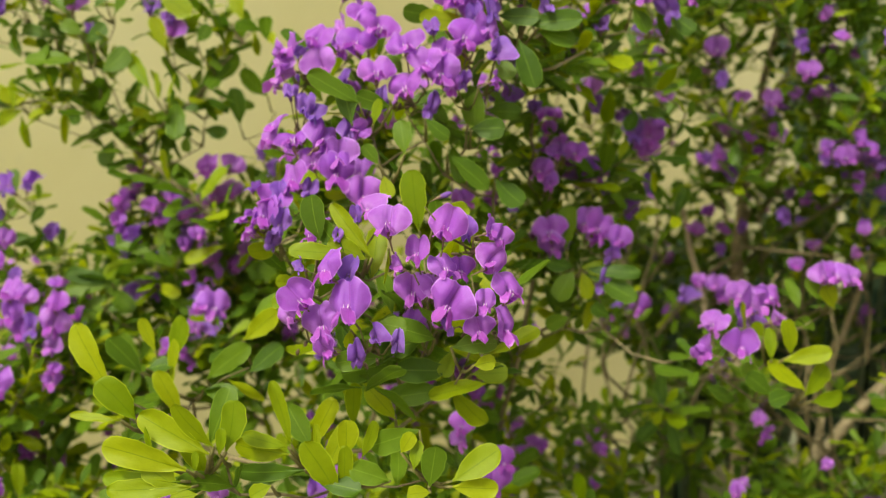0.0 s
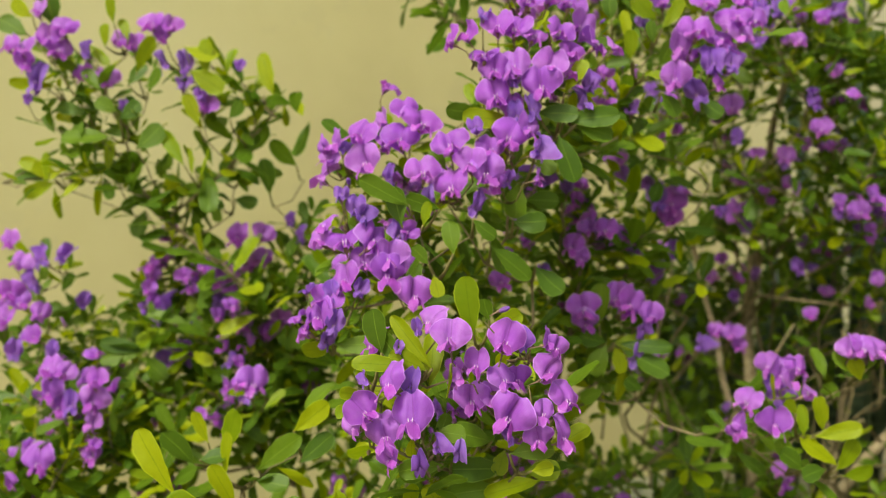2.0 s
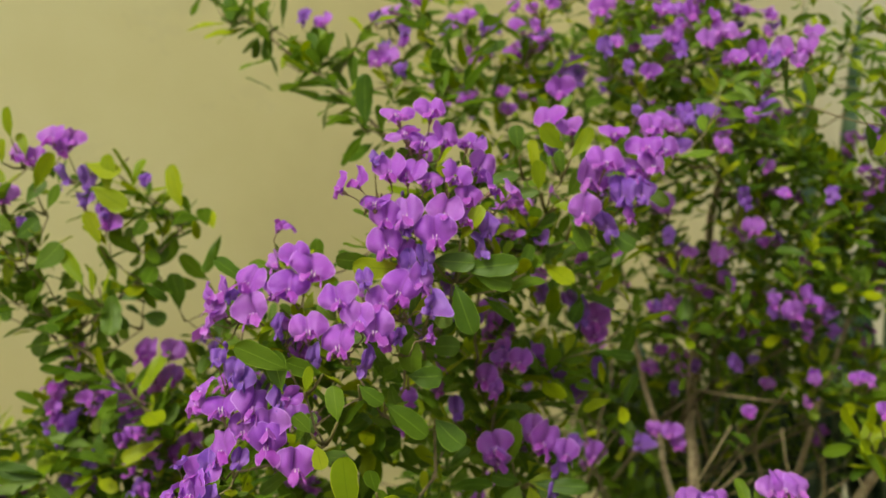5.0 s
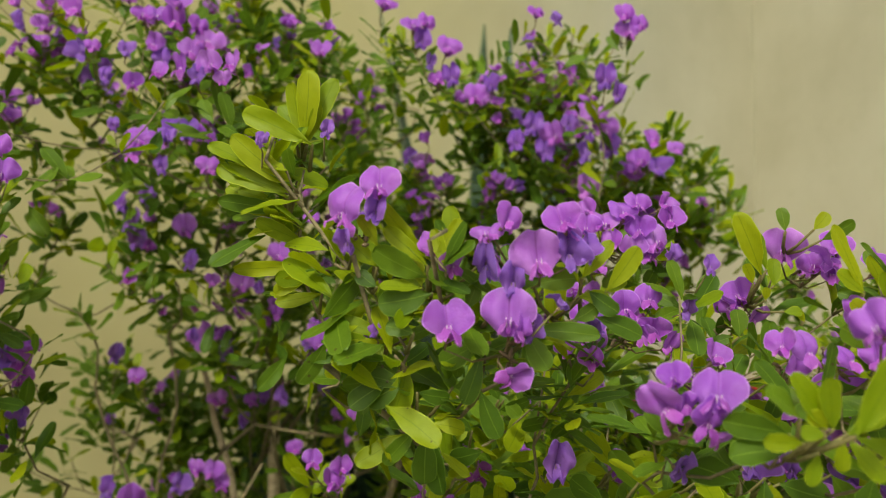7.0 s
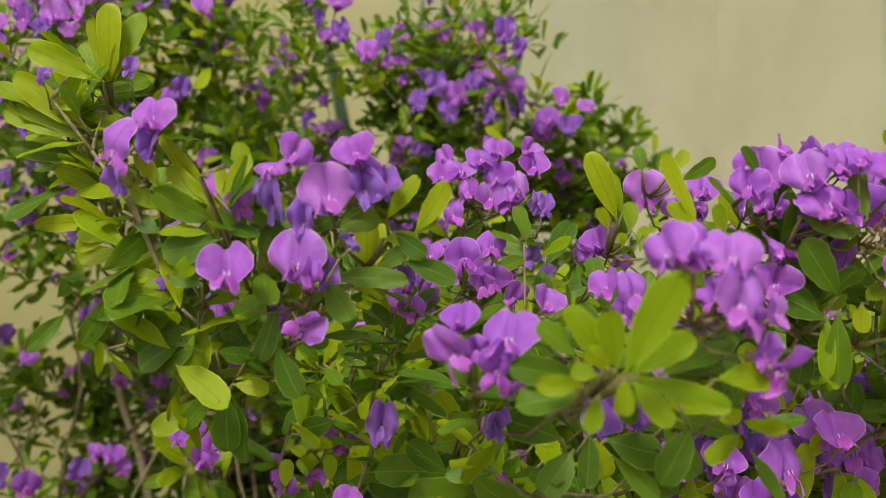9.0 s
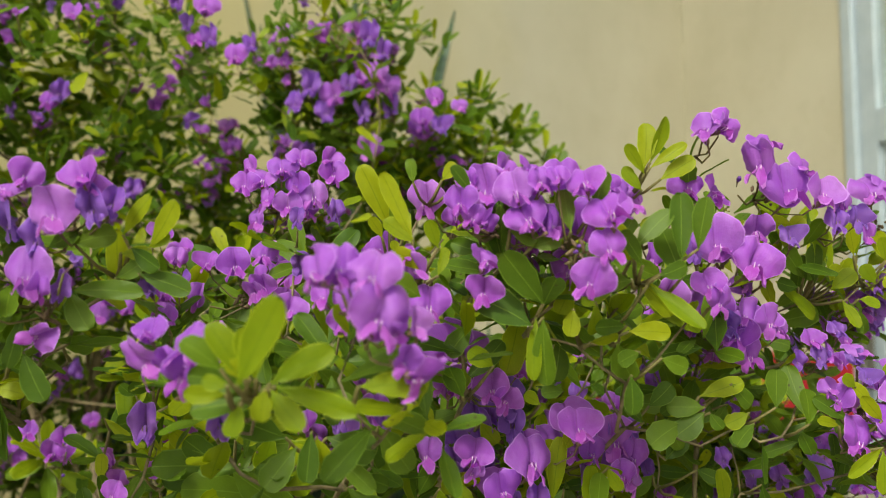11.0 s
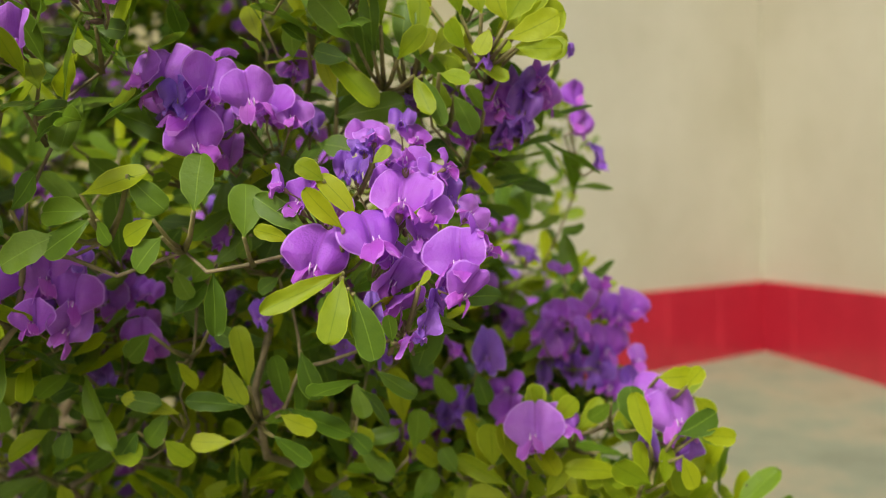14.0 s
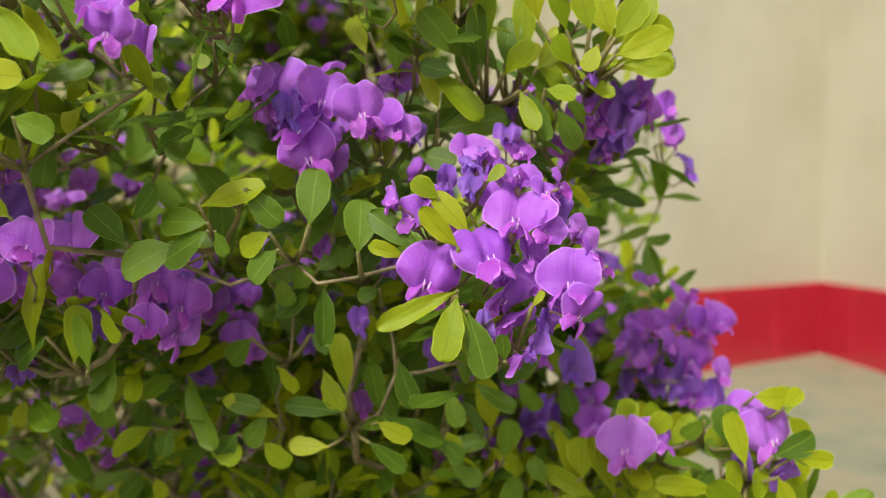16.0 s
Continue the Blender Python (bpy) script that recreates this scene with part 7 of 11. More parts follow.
bush_at(0.17, 0.61).sprig([(0.1715, 0.6062, 0.5499, 0.78, -0.09, -0.62, -0.13, -0.99, -0.05, 0.0206, 0, 0.70)])
bush_at(0.14, 0.61).sprig([(0.1423, 0.6063, 0.5537, 0.51, -0.23, -0.83, 0.19, -0.98, -0.06, 0.0214, 0, 0.70)])
bush_at(0.24, 0.59).sprig([(0.2333, 0.5856, 0.3215, -0.53, -0.22, 0.82, -0.28, -0.96, 0.04, 0.0135, 1, 0.59), (0.2394, 0.5862, 0.3057, -0.10, -0.05, 0.99, -0.15, -0.91, -0.39, 0.0228, 1, 0.38), (0.2533, 0.5859, 0.3098, -0.14, -0.15, 0.98, 0.11, -0.95, 0.28, 0.0255, 1, 0.59), (0.2474, 0.5861, 0.3058, 0.96, -0.12, 0.23, 0.22, -0.97, 0.06, 0.0329, 1, 0.41)])
bush_at(0.26, 0.59).sprig([(0.2634, 0.5869, 0.2861, -0.76, -0.03, 0.65, 0.01, -0.88, 0.48, 0.0316, 1, 0.50), (0.2635, 0.5870, 0.2822, 0.62, 0.03, 0.79, 0.20, -0.98, -0.04, 0.0269, 1, 0.59), (0.2675, 0.5872, 0.2783, 0.97, -0.14, 0.22, -0.07, -1.00, -0.04, 0.0222, 1, 0.57), (0.2555, 0.5871, 0.2829, -0.94, -0.21, -0.28, 0.03, -0.95, 0.30, 0.0190, 0, 0.70)])
bush_at(0.24, 0.59).sprig([(0.2317, 0.5871, 0.2858, -0.50, -0.03, 0.86, -0.14, -0.99, 0.03, 0.0200, 0, 0.63), (0.2397, 0.5872, 0.2820, -0.77, -0.27, 0.58, 0.10, -0.99, 0.06, 0.0240, 0, 0.60)])
bush_at(0.30, 0.62).sprig([(0.2956, 0.6241, 0.3455, -0.49, 0.07, 0.87, 0.20, -0.98, 0.01, 0.0239, 0, 0.70), (0.2999, 0.6243, 0.3413, -0.49, -0.14, 0.86, -0.02, -0.99, 0.13, 0.0199, 1, 0.70), (0.3041, 0.6239, 0.3498, 0.53, 0.01, 0.85, 0.02, -0.87, -0.50, 0.0150, 0, 0.70)])
bush_at(0.11, 0.64).sprig([(0.1164, 0.6395, 0.3657, 0.99, -0.05, 0.11, -0.04, -0.97, 0.23, 0.0217, 1, 0.68), (0.1186, 0.6395, 0.3649, 0.95, -0.31, 0.01, 0.55, -0.80, 0.22, 0.0417, 0, 0.31), (0.1208, 0.6396, 0.3627, 0.85, -0.27, -0.44, 0.09, -0.87, 0.48, 0.0420, 0, 0.42), (0.1164, 0.6396, 0.3627, 0.25, -0.25, -0.94, 0.36, -0.93, 0.07, 0.0213, 1, 0.61), (0.1099, 0.6397, 0.3635, -0.49, -0.15, -0.86, -0.00, -0.93, 0.37, 0.0256, 0, 0.70), (0.1099, 0.6396, 0.3656, -0.96, -0.20, 0.20, 0.12, -0.99, 0.09, 0.0222, 0, 0.63), (0.1041, 0.6390, 0.3799, -0.02, -0.28, 0.96, -0.60, -0.79, -0.11, 0.0328, 0, 0.50), (0.0946, 0.6392, 0.3764, -0.92, 0.14, 0.36, 0.05, -0.88, 0.47, 0.0231, 0, 0.57)])
bush_at(0.14, 0.64).sprig([(0.1385, 0.6409, 0.3290, -0.83, -0.16, 0.54, 0.14, -0.97, -0.18, 0.0165, 0, 0.70)])
bush_at(0.11, 0.64).sprig([(0.1081, 0.6412, 0.3287, -0.89, 0.02, -0.45, -0.01, -0.99, -0.14, 0.0194, 0, 0.70)])
bush_at(-0.38, 0.72).sprig([(-0.3873, 0.7221, 0.6221, -0.86, -0.08, 0.51, 0.27, -0.94, 0.21, 0.0280, 0, 0.70), (-0.3825, 0.7214, 0.6380, -0.81, -0.01, 0.59, -0.10, -0.99, 0.11, 0.0250, 1, 0.60)])
bush_at(-0.36, 0.72).sprig([(-0.3625, 0.7216, 0.6298, -0.14, -0.31, 0.94, 0.14, -0.92, 0.36, 0.0345, 0, 0.63)])
bush_at(-0.34, 0.72).sprig([(-0.3474, 0.7222, 0.6125, -0.42, -0.33, 0.85, -0.42, -0.90, 0.11, 0.0274, 1, 0.33), (-0.3326, 0.7220, 0.6152, 0.69, -0.12, -0.72, 0.10, -0.99, 0.08, 0.0289, 1, 0.34)])
bush_at(-0.31, 0.72).sprig([(-0.3104, 0.7211, 0.6327, -0.06, -0.38, 0.92, -0.06, -1.00, 0.07, 0.0272, 1, 0.40), (-0.3177, 0.7220, 0.6128, -0.07, -0.18, 0.98, -0.28, -0.96, -0.05, 0.0204, 1, 0.63), (-0.2979, 0.7216, 0.6190, -0.38, 0.05, 0.92, -0.13, -0.95, 0.28, 0.0220, 1, 0.45)])
bush_at(-0.29, 0.72).sprig([(-0.2901, 0.7227, 0.5908, 0.52, -0.34, 0.79, 0.49, -0.87, 0.07, 0.0355, 1, 0.39), (-0.2800, 0.7234, 0.5735, 0.55, -0.20, 0.81, -0.09, -0.94, 0.32, 0.0247, 0, 0.52), (-0.2975, 0.7233, 0.5793, 0.56, 0.06, 0.83, 0.24, -0.96, 0.14, 0.0248, 0, 0.52)])
bush_at(-0.25, 0.72).sprig([(-0.2481, 0.7215, 0.6135, 0.96, -0.04, -0.28, 0.02, -0.91, 0.41, 0.0316, 1, 0.63), (-0.2430, 0.7223, 0.5937, 0.85, -0.03, -0.53, 0.04, -0.99, 0.10, 0.0358, 1, 0.55)])
bush_at(-0.23, 0.72).sprig([(-0.2280, 0.7224, 0.5889, -0.05, -0.18, 0.98, -0.06, -1.00, -0.00, 0.0325, 1, 0.49)])
bush_at(-0.36, 0.72).sprig([(-0.3620, 0.7238, 0.5777, -0.99, 0.08, 0.09, 0.36, -0.92, -0.14, 0.0418, 1, 0.29), (-0.3570, 0.7239, 0.5752, -0.20, -0.19, 0.96, -0.21, -0.84, 0.49, 0.0095, 1, 0.70), (-0.3594, 0.7242, 0.5678, -0.79, 0.12, -0.59, -0.06, -0.93, 0.37, 0.0131, 0, 0.70)])
bush_at(-0.33, 0.72).sprig([(-0.3320, 0.7246, 0.5532, -0.96, -0.02, 0.26, 0.31, -0.95, 0.03, 0.0307, 0, 0.42), (-0.3369, 0.7249, 0.5481, -0.20, -0.19, -0.96, -0.42, -0.83, 0.36, 0.0236, 0, 0.67)])
bush_at(-0.31, 0.72).sprig([(-0.3119, 0.7253, 0.5335, -0.97, -0.26, 0.02, 0.16, -0.80, 0.58, 0.0420, 0, 0.50), (-0.3046, 0.7246, 0.5494, 0.78, -0.21, 0.59, -0.23, -0.97, -0.09, 0.0240, 0, 0.70)])
bush_at(-0.31, 0.72).sprig([(-0.3072, 0.7244, 0.5559, -0.90, -0.13, 0.42, -0.11, -0.95, 0.31, 0.0210, 0, 0.70)])
bush_at(-0.29, 0.73).sprig([(-0.2895, 0.7256, 0.5238, 0.70, 0.07, 0.71, -0.31, -0.95, 0.04, 0.0302, 0, 0.70)])
bush_at(-0.24, 0.73).sprig([(-0.2471, 0.7259, 0.5093, -0.57, 0.11, 0.82, -0.06, -0.98, 0.19, 0.0386, 1, 0.36), (-0.2396, 0.7263, 0.4995, -0.12, -0.00, 0.99, 0.11, -0.99, -0.08, 0.0261, 1, 0.19), (-0.2321, 0.7264, 0.4971, 0.23, -0.28, 0.93, -0.33, -0.81, 0.49, 0.0293, 1, 0.17)])
bush_at(-0.24, 0.72).sprig([(-0.2350, 0.7244, 0.5442, -0.40, -0.07, 0.91, -0.19, -0.84, 0.51, 0.0307, 1, 0.45)])
bush_at(-0.21, 0.72).sprig([(-0.2078, 0.7238, 0.5519, 0.62, -0.20, 0.76, 0.03, -0.94, 0.33, 0.0184, 0, 0.70)])
bush_at(-0.32, 0.72).sprig([(-0.3222, 0.7237, 0.5741, -0.62, 0.09, 0.78, 0.16, -0.98, 0.10, 0.0263, 0, 0.49)])
bush_at(-0.16, 0.78).sprig([(-0.1563, 0.7751, 0.5164, -0.73, -0.31, 0.61, -0.27, -0.93, -0.26, 0.0338, 0, 0.60)])
bush_at(-0.18, 0.78).sprig([(-0.1815, 0.7764, 0.4896, -0.15, -0.26, 0.96, 0.14, -0.99, 0.04, 0.0345, 0, 0.49)])
bush_at(-0.38, 0.78).sprig([(-0.3792, 0.7771, 0.5037, -0.94, 0.01, 0.34, 0.30, -0.91, 0.30, 0.0420, 1, 0.37), (-0.3845, 0.7773, 0.5010, -0.99, 0.02, 0.12, -0.22, -0.95, 0.20, 0.0420, 0, 0.30), (-0.3844, 0.7774, 0.4983, -0.92, 0.02, -0.39, 0.07, -0.97, 0.24, 0.0344, 1, 0.46), (-0.3845, 0.7773, 0.5010, -0.76, -0.22, 0.61, 0.45, -0.89, -0.04, 0.0238, 1, 0.67), (-0.3686, 0.7768, 0.5091, 0.89, -0.31, 0.34, 0.34, -0.87, 0.37, 0.0242, 1, 0.57)])
bush_at(-0.33, 0.78).sprig([(-0.3315, 0.7763, 0.5147, -0.89, -0.34, -0.31, -0.05, -0.99, 0.14, 0.0204, 0, 0.70), (-0.3287, 0.7771, 0.4962, 0.72, -0.24, 0.65, 0.10, -0.99, -0.11, 0.0369, 0, 0.70)])
bush_at(-0.28, 0.78).sprig([(-0.2781, 0.7773, 0.4834, 0.32, -0.29, 0.90, -0.01, -0.95, 0.32, 0.0252, 1, 0.70), (-0.2728, 0.7769, 0.4914, 0.96, -0.27, 0.09, -0.01, -0.98, 0.20, 0.0360, 0, 0.47), (-0.2888, 0.7771, 0.4886, -0.92, -0.08, -0.39, 0.18, -0.87, 0.46, 0.0358, 0, 0.39), (-0.2780, 0.7778, 0.4728, 0.72, -0.04, -0.69, -0.02, -0.99, 0.12, 0.0168, 0, 0.70), (-0.2622, 0.7770, 0.4889, -0.79, -0.24, -0.56, -0.41, -0.69, 0.59, 0.0180, 1, 0.70)])
bush_at(-0.22, 0.78).sprig([(-0.2302, 0.7772, 0.4786, -0.01, 0.13, -0.99, -0.01, -0.97, 0.22, 0.0160, 0, 0.70), (-0.2144, 0.7768, 0.4851, 0.95, -0.20, -0.23, 0.21, -0.87, 0.45, 0.0235, 0, 0.70)])
bush_at(-0.25, 0.78).sprig([(-0.2541, 0.7776, 0.4730, 0.19, 0.00, -0.98, 0.03, -0.99, 0.14, 0.0162, 0, 0.70)])
bush_at(-0.22, 0.78).sprig([(-0.2093, 0.7758, 0.5080, 0.83, -0.09, -0.55, 0.09, -0.97, 0.24, 0.0146, 1, 0.70), (-0.2305, 0.7760, 0.5062, 0.58, 0.03, 0.82, -0.43, -0.89, -0.12, 0.0265, 0, 0.70)])
bush_at(-0.30, 0.78).sprig([(-0.2992, 0.7779, 0.4726, -0.15, -0.05, -0.99, 0.08, -0.97, 0.22, 0.0270, 0, 0.70)])
bush_at(-0.20, 0.77).sprig([(-0.2042, 0.7749, 0.5276, 0.64, -0.23, 0.73, 0.18, -0.92, 0.34, 0.0349, 0, 0.52)])
bush_at(-0.26, 0.78).sprig([(-0.2557, 0.7821, 0.3669, -0.96, -0.07, 0.28, 0.35, -0.90, 0.28, 0.0420, 0, 0.30), (-0.2769, 0.7825, 0.3614, -0.90, 0.08, -0.43, -0.41, -0.86, 0.30, 0.0359, 1, 0.53), (-0.2557, 0.7819, 0.3733, 0.59, -0.12, -0.79, 0.01, -0.97, 0.24, 0.0196, 0, 0.70)])
bush_at(-0.30, 0.78).sprig([(-0.2979, 0.7836, 0.3400, -0.96, -0.18, 0.21, 0.09, -0.90, 0.43, 0.0420, 0, 0.41), (-0.2979, 0.7836, 0.3389, -0.96, -0.25, -0.15, -0.26, -0.87, 0.42, 0.0420, 0, 0.47), (-0.2968, 0.7838, 0.3347, 0.67, 0.11, -0.73, 0.29, -0.88, 0.37, 0.0292, 0, 0.70), (-0.3031, 0.7841, 0.3293, -0.54, -0.28, -0.79, 0.02, -0.99, 0.16, 0.0317, 0, 0.67)])
bush_at(-0.23, 0.78).sprig([(-0.2347, 0.7810, 0.3894, -0.82, 0.16, -0.54, 0.05, -0.88, 0.47, 0.0201, 0, 0.70)])
bush_at(-0.17, 0.78).sprig([(-0.1709, 0.7806, 0.3900, 0.55, -0.03, 0.84, 0.41, -0.91, 0.07, 0.0191, 0, 0.70)])
bush_at(-0.14, 0.78).sprig([(-0.1387, 0.7821, 0.3479, -0.93, -0.17, 0.32, 0.18, -0.97, 0.15, 0.0333, 0, 0.64)])
bush_at(-0.21, 0.78).sprig([(-0.2128, 0.7836, 0.3259, -0.86, -0.27, -0.44, 0.30, -0.95, -0.03, 0.0226, 0, 0.70)])
bush_at(0.39, 0.49).sprig([(0.3908, 0.4940, 0.6134, -0.02, -0.33, 0.94, -0.34, -0.87, 0.35, 0.0401, 1, 0.36), (0.3916, 0.4938, 0.6140, 0.36, -0.18, 0.92, -0.28, -0.96, 0.11, 0.0398, 1, 0.29), (0.3902, 0.4940, 0.6162, -0.24, -0.07, 0.97, -0.57, -0.82, -0.06, 0.0318, 1, 0.36), (0.3894, 0.4942, 0.6162, -0.52, 0.09, 0.85, -0.14, -0.89, 0.42, 0.0236, 1, 0.40), (0.3894, 0.4943, 0.6148, -0.54, 0.07, 0.84, -0.14, -0.96, 0.22, 0.0182, 1, 0.36), (0.3867, 0.4950, 0.6135, -0.95, 0.18, -0.25, -0.40, -0.87, 0.30, 0.0251, 1, 0.31), (0.3921, 0.4937, 0.6140, 0.27, -0.38, 0.88, 0.13, -0.92, -0.36, 0.0227, 1, 0.32)])
bush_at(0.39, 0.46).sprig([(0.3931, 0.4630, 0.6078, -0.87, 0.24, 0.43, -0.10, -0.99, -0.09, 0.0420, 1, 0.31)])
bush_at(0.38, 0.49).sprig([(0.3863, 0.4761, 0.5872, -0.79, -0.13, 0.60, -0.46, -0.81, 0.37, 0.0420, 1, 0.31), (0.3787, 0.4776, 0.5925, -0.91, 0.16, 0.39, -0.20, -0.86, 0.47, 0.0419, 1, 0.28), (0.3838, 0.4769, 0.5846, -0.93, 0.12, 0.34, -0.10, -0.95, 0.31, 0.0420, 1, 0.29), (0.3801, 0.4978, 0.5929, -0.26, -0.36, 0.89, -0.32, -0.95, 0.06, 0.0242, 1, 0.34), (0.3841, 0.4970, 0.5901, -0.33, 0.01, 0.94, 0.00, -1.00, 0.03, 0.0202, 1, 0.36), (0.3825, 0.4773, 0.5825, -0.85, 0.24, 0.47, 0.11, -0.78, 0.62, 0.0420, 1, 0.23), (0.3828, 0.4981, 0.5777, -0.98, -0.15, 0.11, -0.08, -0.98, 0.17, 0.0372, 0, 0.27), (0.3881, 0.4972, 0.5722, -0.91, 0.24, 0.33, -0.11, -0.93, 0.34, 0.0328, 1, 0.27)])
bush_at(0.39, 0.50).sprig([(0.3881, 0.4972, 0.5735, -0.96, 0.17, -0.24, -0.23, -0.83, 0.50, 0.0290, 1, 0.34), (0.3922, 0.4970, 0.5611, -0.93, -0.05, 0.37, -0.30, -0.89, -0.34, 0.0288, 1, 0.36), (0.3949, 0.4971, 0.5487, -0.95, 0.31, -0.05, -0.09, -0.99, -0.14, 0.0420, 1, 0.22), (0.3976, 0.4967, 0.5459, -0.85, -0.12, -0.51, -0.19, -0.97, -0.17, 0.0248, 1, 0.36), (0.3962, 0.4973, 0.5418, -0.99, -0.14, -0.02, 0.04, -0.96, 0.26, 0.0202, 1, 0.52)])
bush_at(0.40, 0.50).sprig([(0.4016, 0.4965, 0.5334, -0.97, -0.14, -0.17, 0.06, -0.94, 0.32, 0.0251, 1, 0.33)])
bush_at(0.37, 0.50).sprig([(0.3666, 0.5003, 0.6033, -0.81, 0.13, -0.58, -0.21, -0.97, 0.15, 0.0194, 1, 0.51), (0.3747, 0.4996, 0.5839, -0.95, 0.11, 0.28, -0.31, -0.95, -0.09, 0.0193, 1, 0.43)])
bush_at(0.42, 0.42).sprig([(0.4215, 0.4244, 0.5447, -0.75, 0.02, 0.66, -0.24, -0.87, 0.44, 0.0249, 1, 0.43), (0.4215, 0.4238, 0.5540, -0.53, -0.12, 0.84, -0.09, -0.99, 0.13, 0.0170, 1, 0.43), (0.4215, 0.4249, 0.5355, -0.74, 0.18, 0.65, 0.01, -0.98, 0.22, 0.0117, 0, 0.70)])
bush_at(0.45, 0.42).sprig([(0.4463, 0.4185, 0.5467, -0.65, 0.21, 0.73, -0.39, -0.88, -0.26, 0.0420, 1, 0.20), (0.4440, 0.4191, 0.5456, -0.75, 0.04, 0.66, -0.12, -0.98, 0.13, 0.0267, 1, 0.31), (0.4440, 0.4195, 0.5398, -0.91, -0.04, 0.40, 0.03, -1.00, -0.05, 0.0283, 0, 0.47), (0.4418, 0.4203, 0.5352, -1.00, -0.01, 0.07, -0.20, -0.75, 0.63, 0.0199, 1, 0.42), (0.4463, 0.4194, 0.5329, -0.97, 0.14, -0.18, -0.23, -0.95, -0.23, 0.0252, 0, 0.57), (0.4575, 0.4158, 0.5477, -0.17, -0.06, 0.98, -0.40, -0.92, -0.06, 0.0261, 1, 0.37), (0.4564, 0.4163, 0.5443, -0.37, 0.08, 0.93, -0.07, -0.92, 0.38, 0.0245, 0, 0.24), (0.4557, 0.4172, 0.5328, -0.60, -0.23, 0.77, -0.12, -0.98, 0.13, 0.0164, 0, 0.70)])
bush_at(0.47, 0.41).sprig([(0.4755, 0.4127, 0.5313, -0.83, 0.02, 0.55, -0.23, -0.92, 0.32, 0.0216, 0, 0.32), (0.4620, 0.4162, 0.5258, 0.38, -0.01, 0.92, -0.06, -0.98, 0.20, 0.0118, 0, 0.70), (0.4666, 0.4161, 0.5096, -0.80, 0.32, -0.51, -0.02, -0.99, 0.15, 0.0198, 0, 0.61), (0.4688, 0.4159, 0.5049, -0.33, 0.02, -0.94, -0.14, -0.85, 0.51, 0.0241, 0, 0.40), (0.4800, 0.4114, 0.5352, 0.85, -0.31, 0.42, -0.35, -0.93, 0.08, 0.0157, 0, 0.53)])
bush_at(0.51, 0.41).sprig([(0.4913, 0.4087, 0.5369, 0.92, -0.36, 0.17, -0.06, -1.00, 0.06, 0.0197, 0, 0.61), (0.5116, 0.4043, 0.5320, 0.98, -0.20, -0.06, -0.68, -0.74, -0.03, 0.0143, 1, 0.52), (0.5161, 0.4031, 0.5347, 0.77, -0.28, -0.57, -0.29, -0.93, 0.21, 0.0168, 0, 0.55), (0.5093, 0.4055, 0.5210, 0.83, -0.26, 0.50, -0.01, -0.97, 0.25, 0.0135, 0, 0.62)])
bush_at(0.52, 0.40).sprig([(0.5127, 0.4035, 0.5401, 0.50, -0.39, 0.77, -0.31, -0.89, 0.34, 0.0224, 1, 0.37), (0.5239, 0.4013, 0.5341, 0.49, -0.32, 0.81, -0.15, -0.99, 0.01, 0.0257, 1, 0.38), (0.5251, 0.4010, 0.5341, 0.69, -0.29, 0.66, -0.32, -0.92, 0.22, 0.0101, 1, 0.70), (0.5194, 0.4030, 0.5227, 0.92, -0.18, -0.35, -0.40, -0.89, 0.21, 0.0238, 0, 0.45)])
bush_at(0.49, 0.41).sprig([(0.4891, 0.4105, 0.5162, 0.93, -0.37, -0.04, -0.44, -0.85, 0.29, 0.0334, 0, 0.29), (0.4891, 0.4105, 0.5157, 0.45, -0.22, -0.86, -0.29, -0.89, 0.36, 0.0199, 0, 0.60)])
bush_at(0.44, 0.42).sprig([(0.4384, 0.4223, 0.5145, -0.92, 0.29, 0.25, -0.24, -0.92, 0.32, 0.0135, 0, 0.70)])
bush_at(0.47, 0.42).sprig([(0.4688, 0.4169, 0.4888, 0.38, -0.04, -0.92, -0.14, -0.88, 0.46, 0.0238, 0, 0.50)])
bush_at(0.43, 0.44).sprig([(0.4271, 0.4405, 0.5127, -0.94, 0.20, 0.29, -0.36, -0.92, 0.14, 0.0264, 1, 0.35), (0.4248, 0.4414, 0.5079, -0.97, -0.06, 0.23, -0.00, -0.97, 0.24, 0.0214, 1, 0.38), (0.4295, 0.4401, 0.5103, -0.99, 0.02, -0.13, -0.25, -0.97, -0.04, 0.0219, 1, 0.29), (0.4283, 0.4404, 0.5103, -0.58, -0.07, -0.81, -0.41, -0.91, -0.09, 0.0175, 1, 0.52), (0.4389, 0.4387, 0.4981, -0.28, 0.04, -0.96, -0.23, -0.97, 0.05, 0.0248, 1, 0.54), (0.4201, 0.4435, 0.4911, -0.96, 0.23, -0.14, -0.17, -0.98, -0.03, 0.0122, 0, 0.70), (0.4295, 0.4413, 0.4910, -0.85, 0.03, -0.53, 0.14, -0.95, 0.27, 0.0216, 0, 0.56), (0.4365, 0.4397, 0.4909, -0.86, 0.20, -0.46, -0.33, -0.87, 0.36, 0.0203, 0, 0.62)])
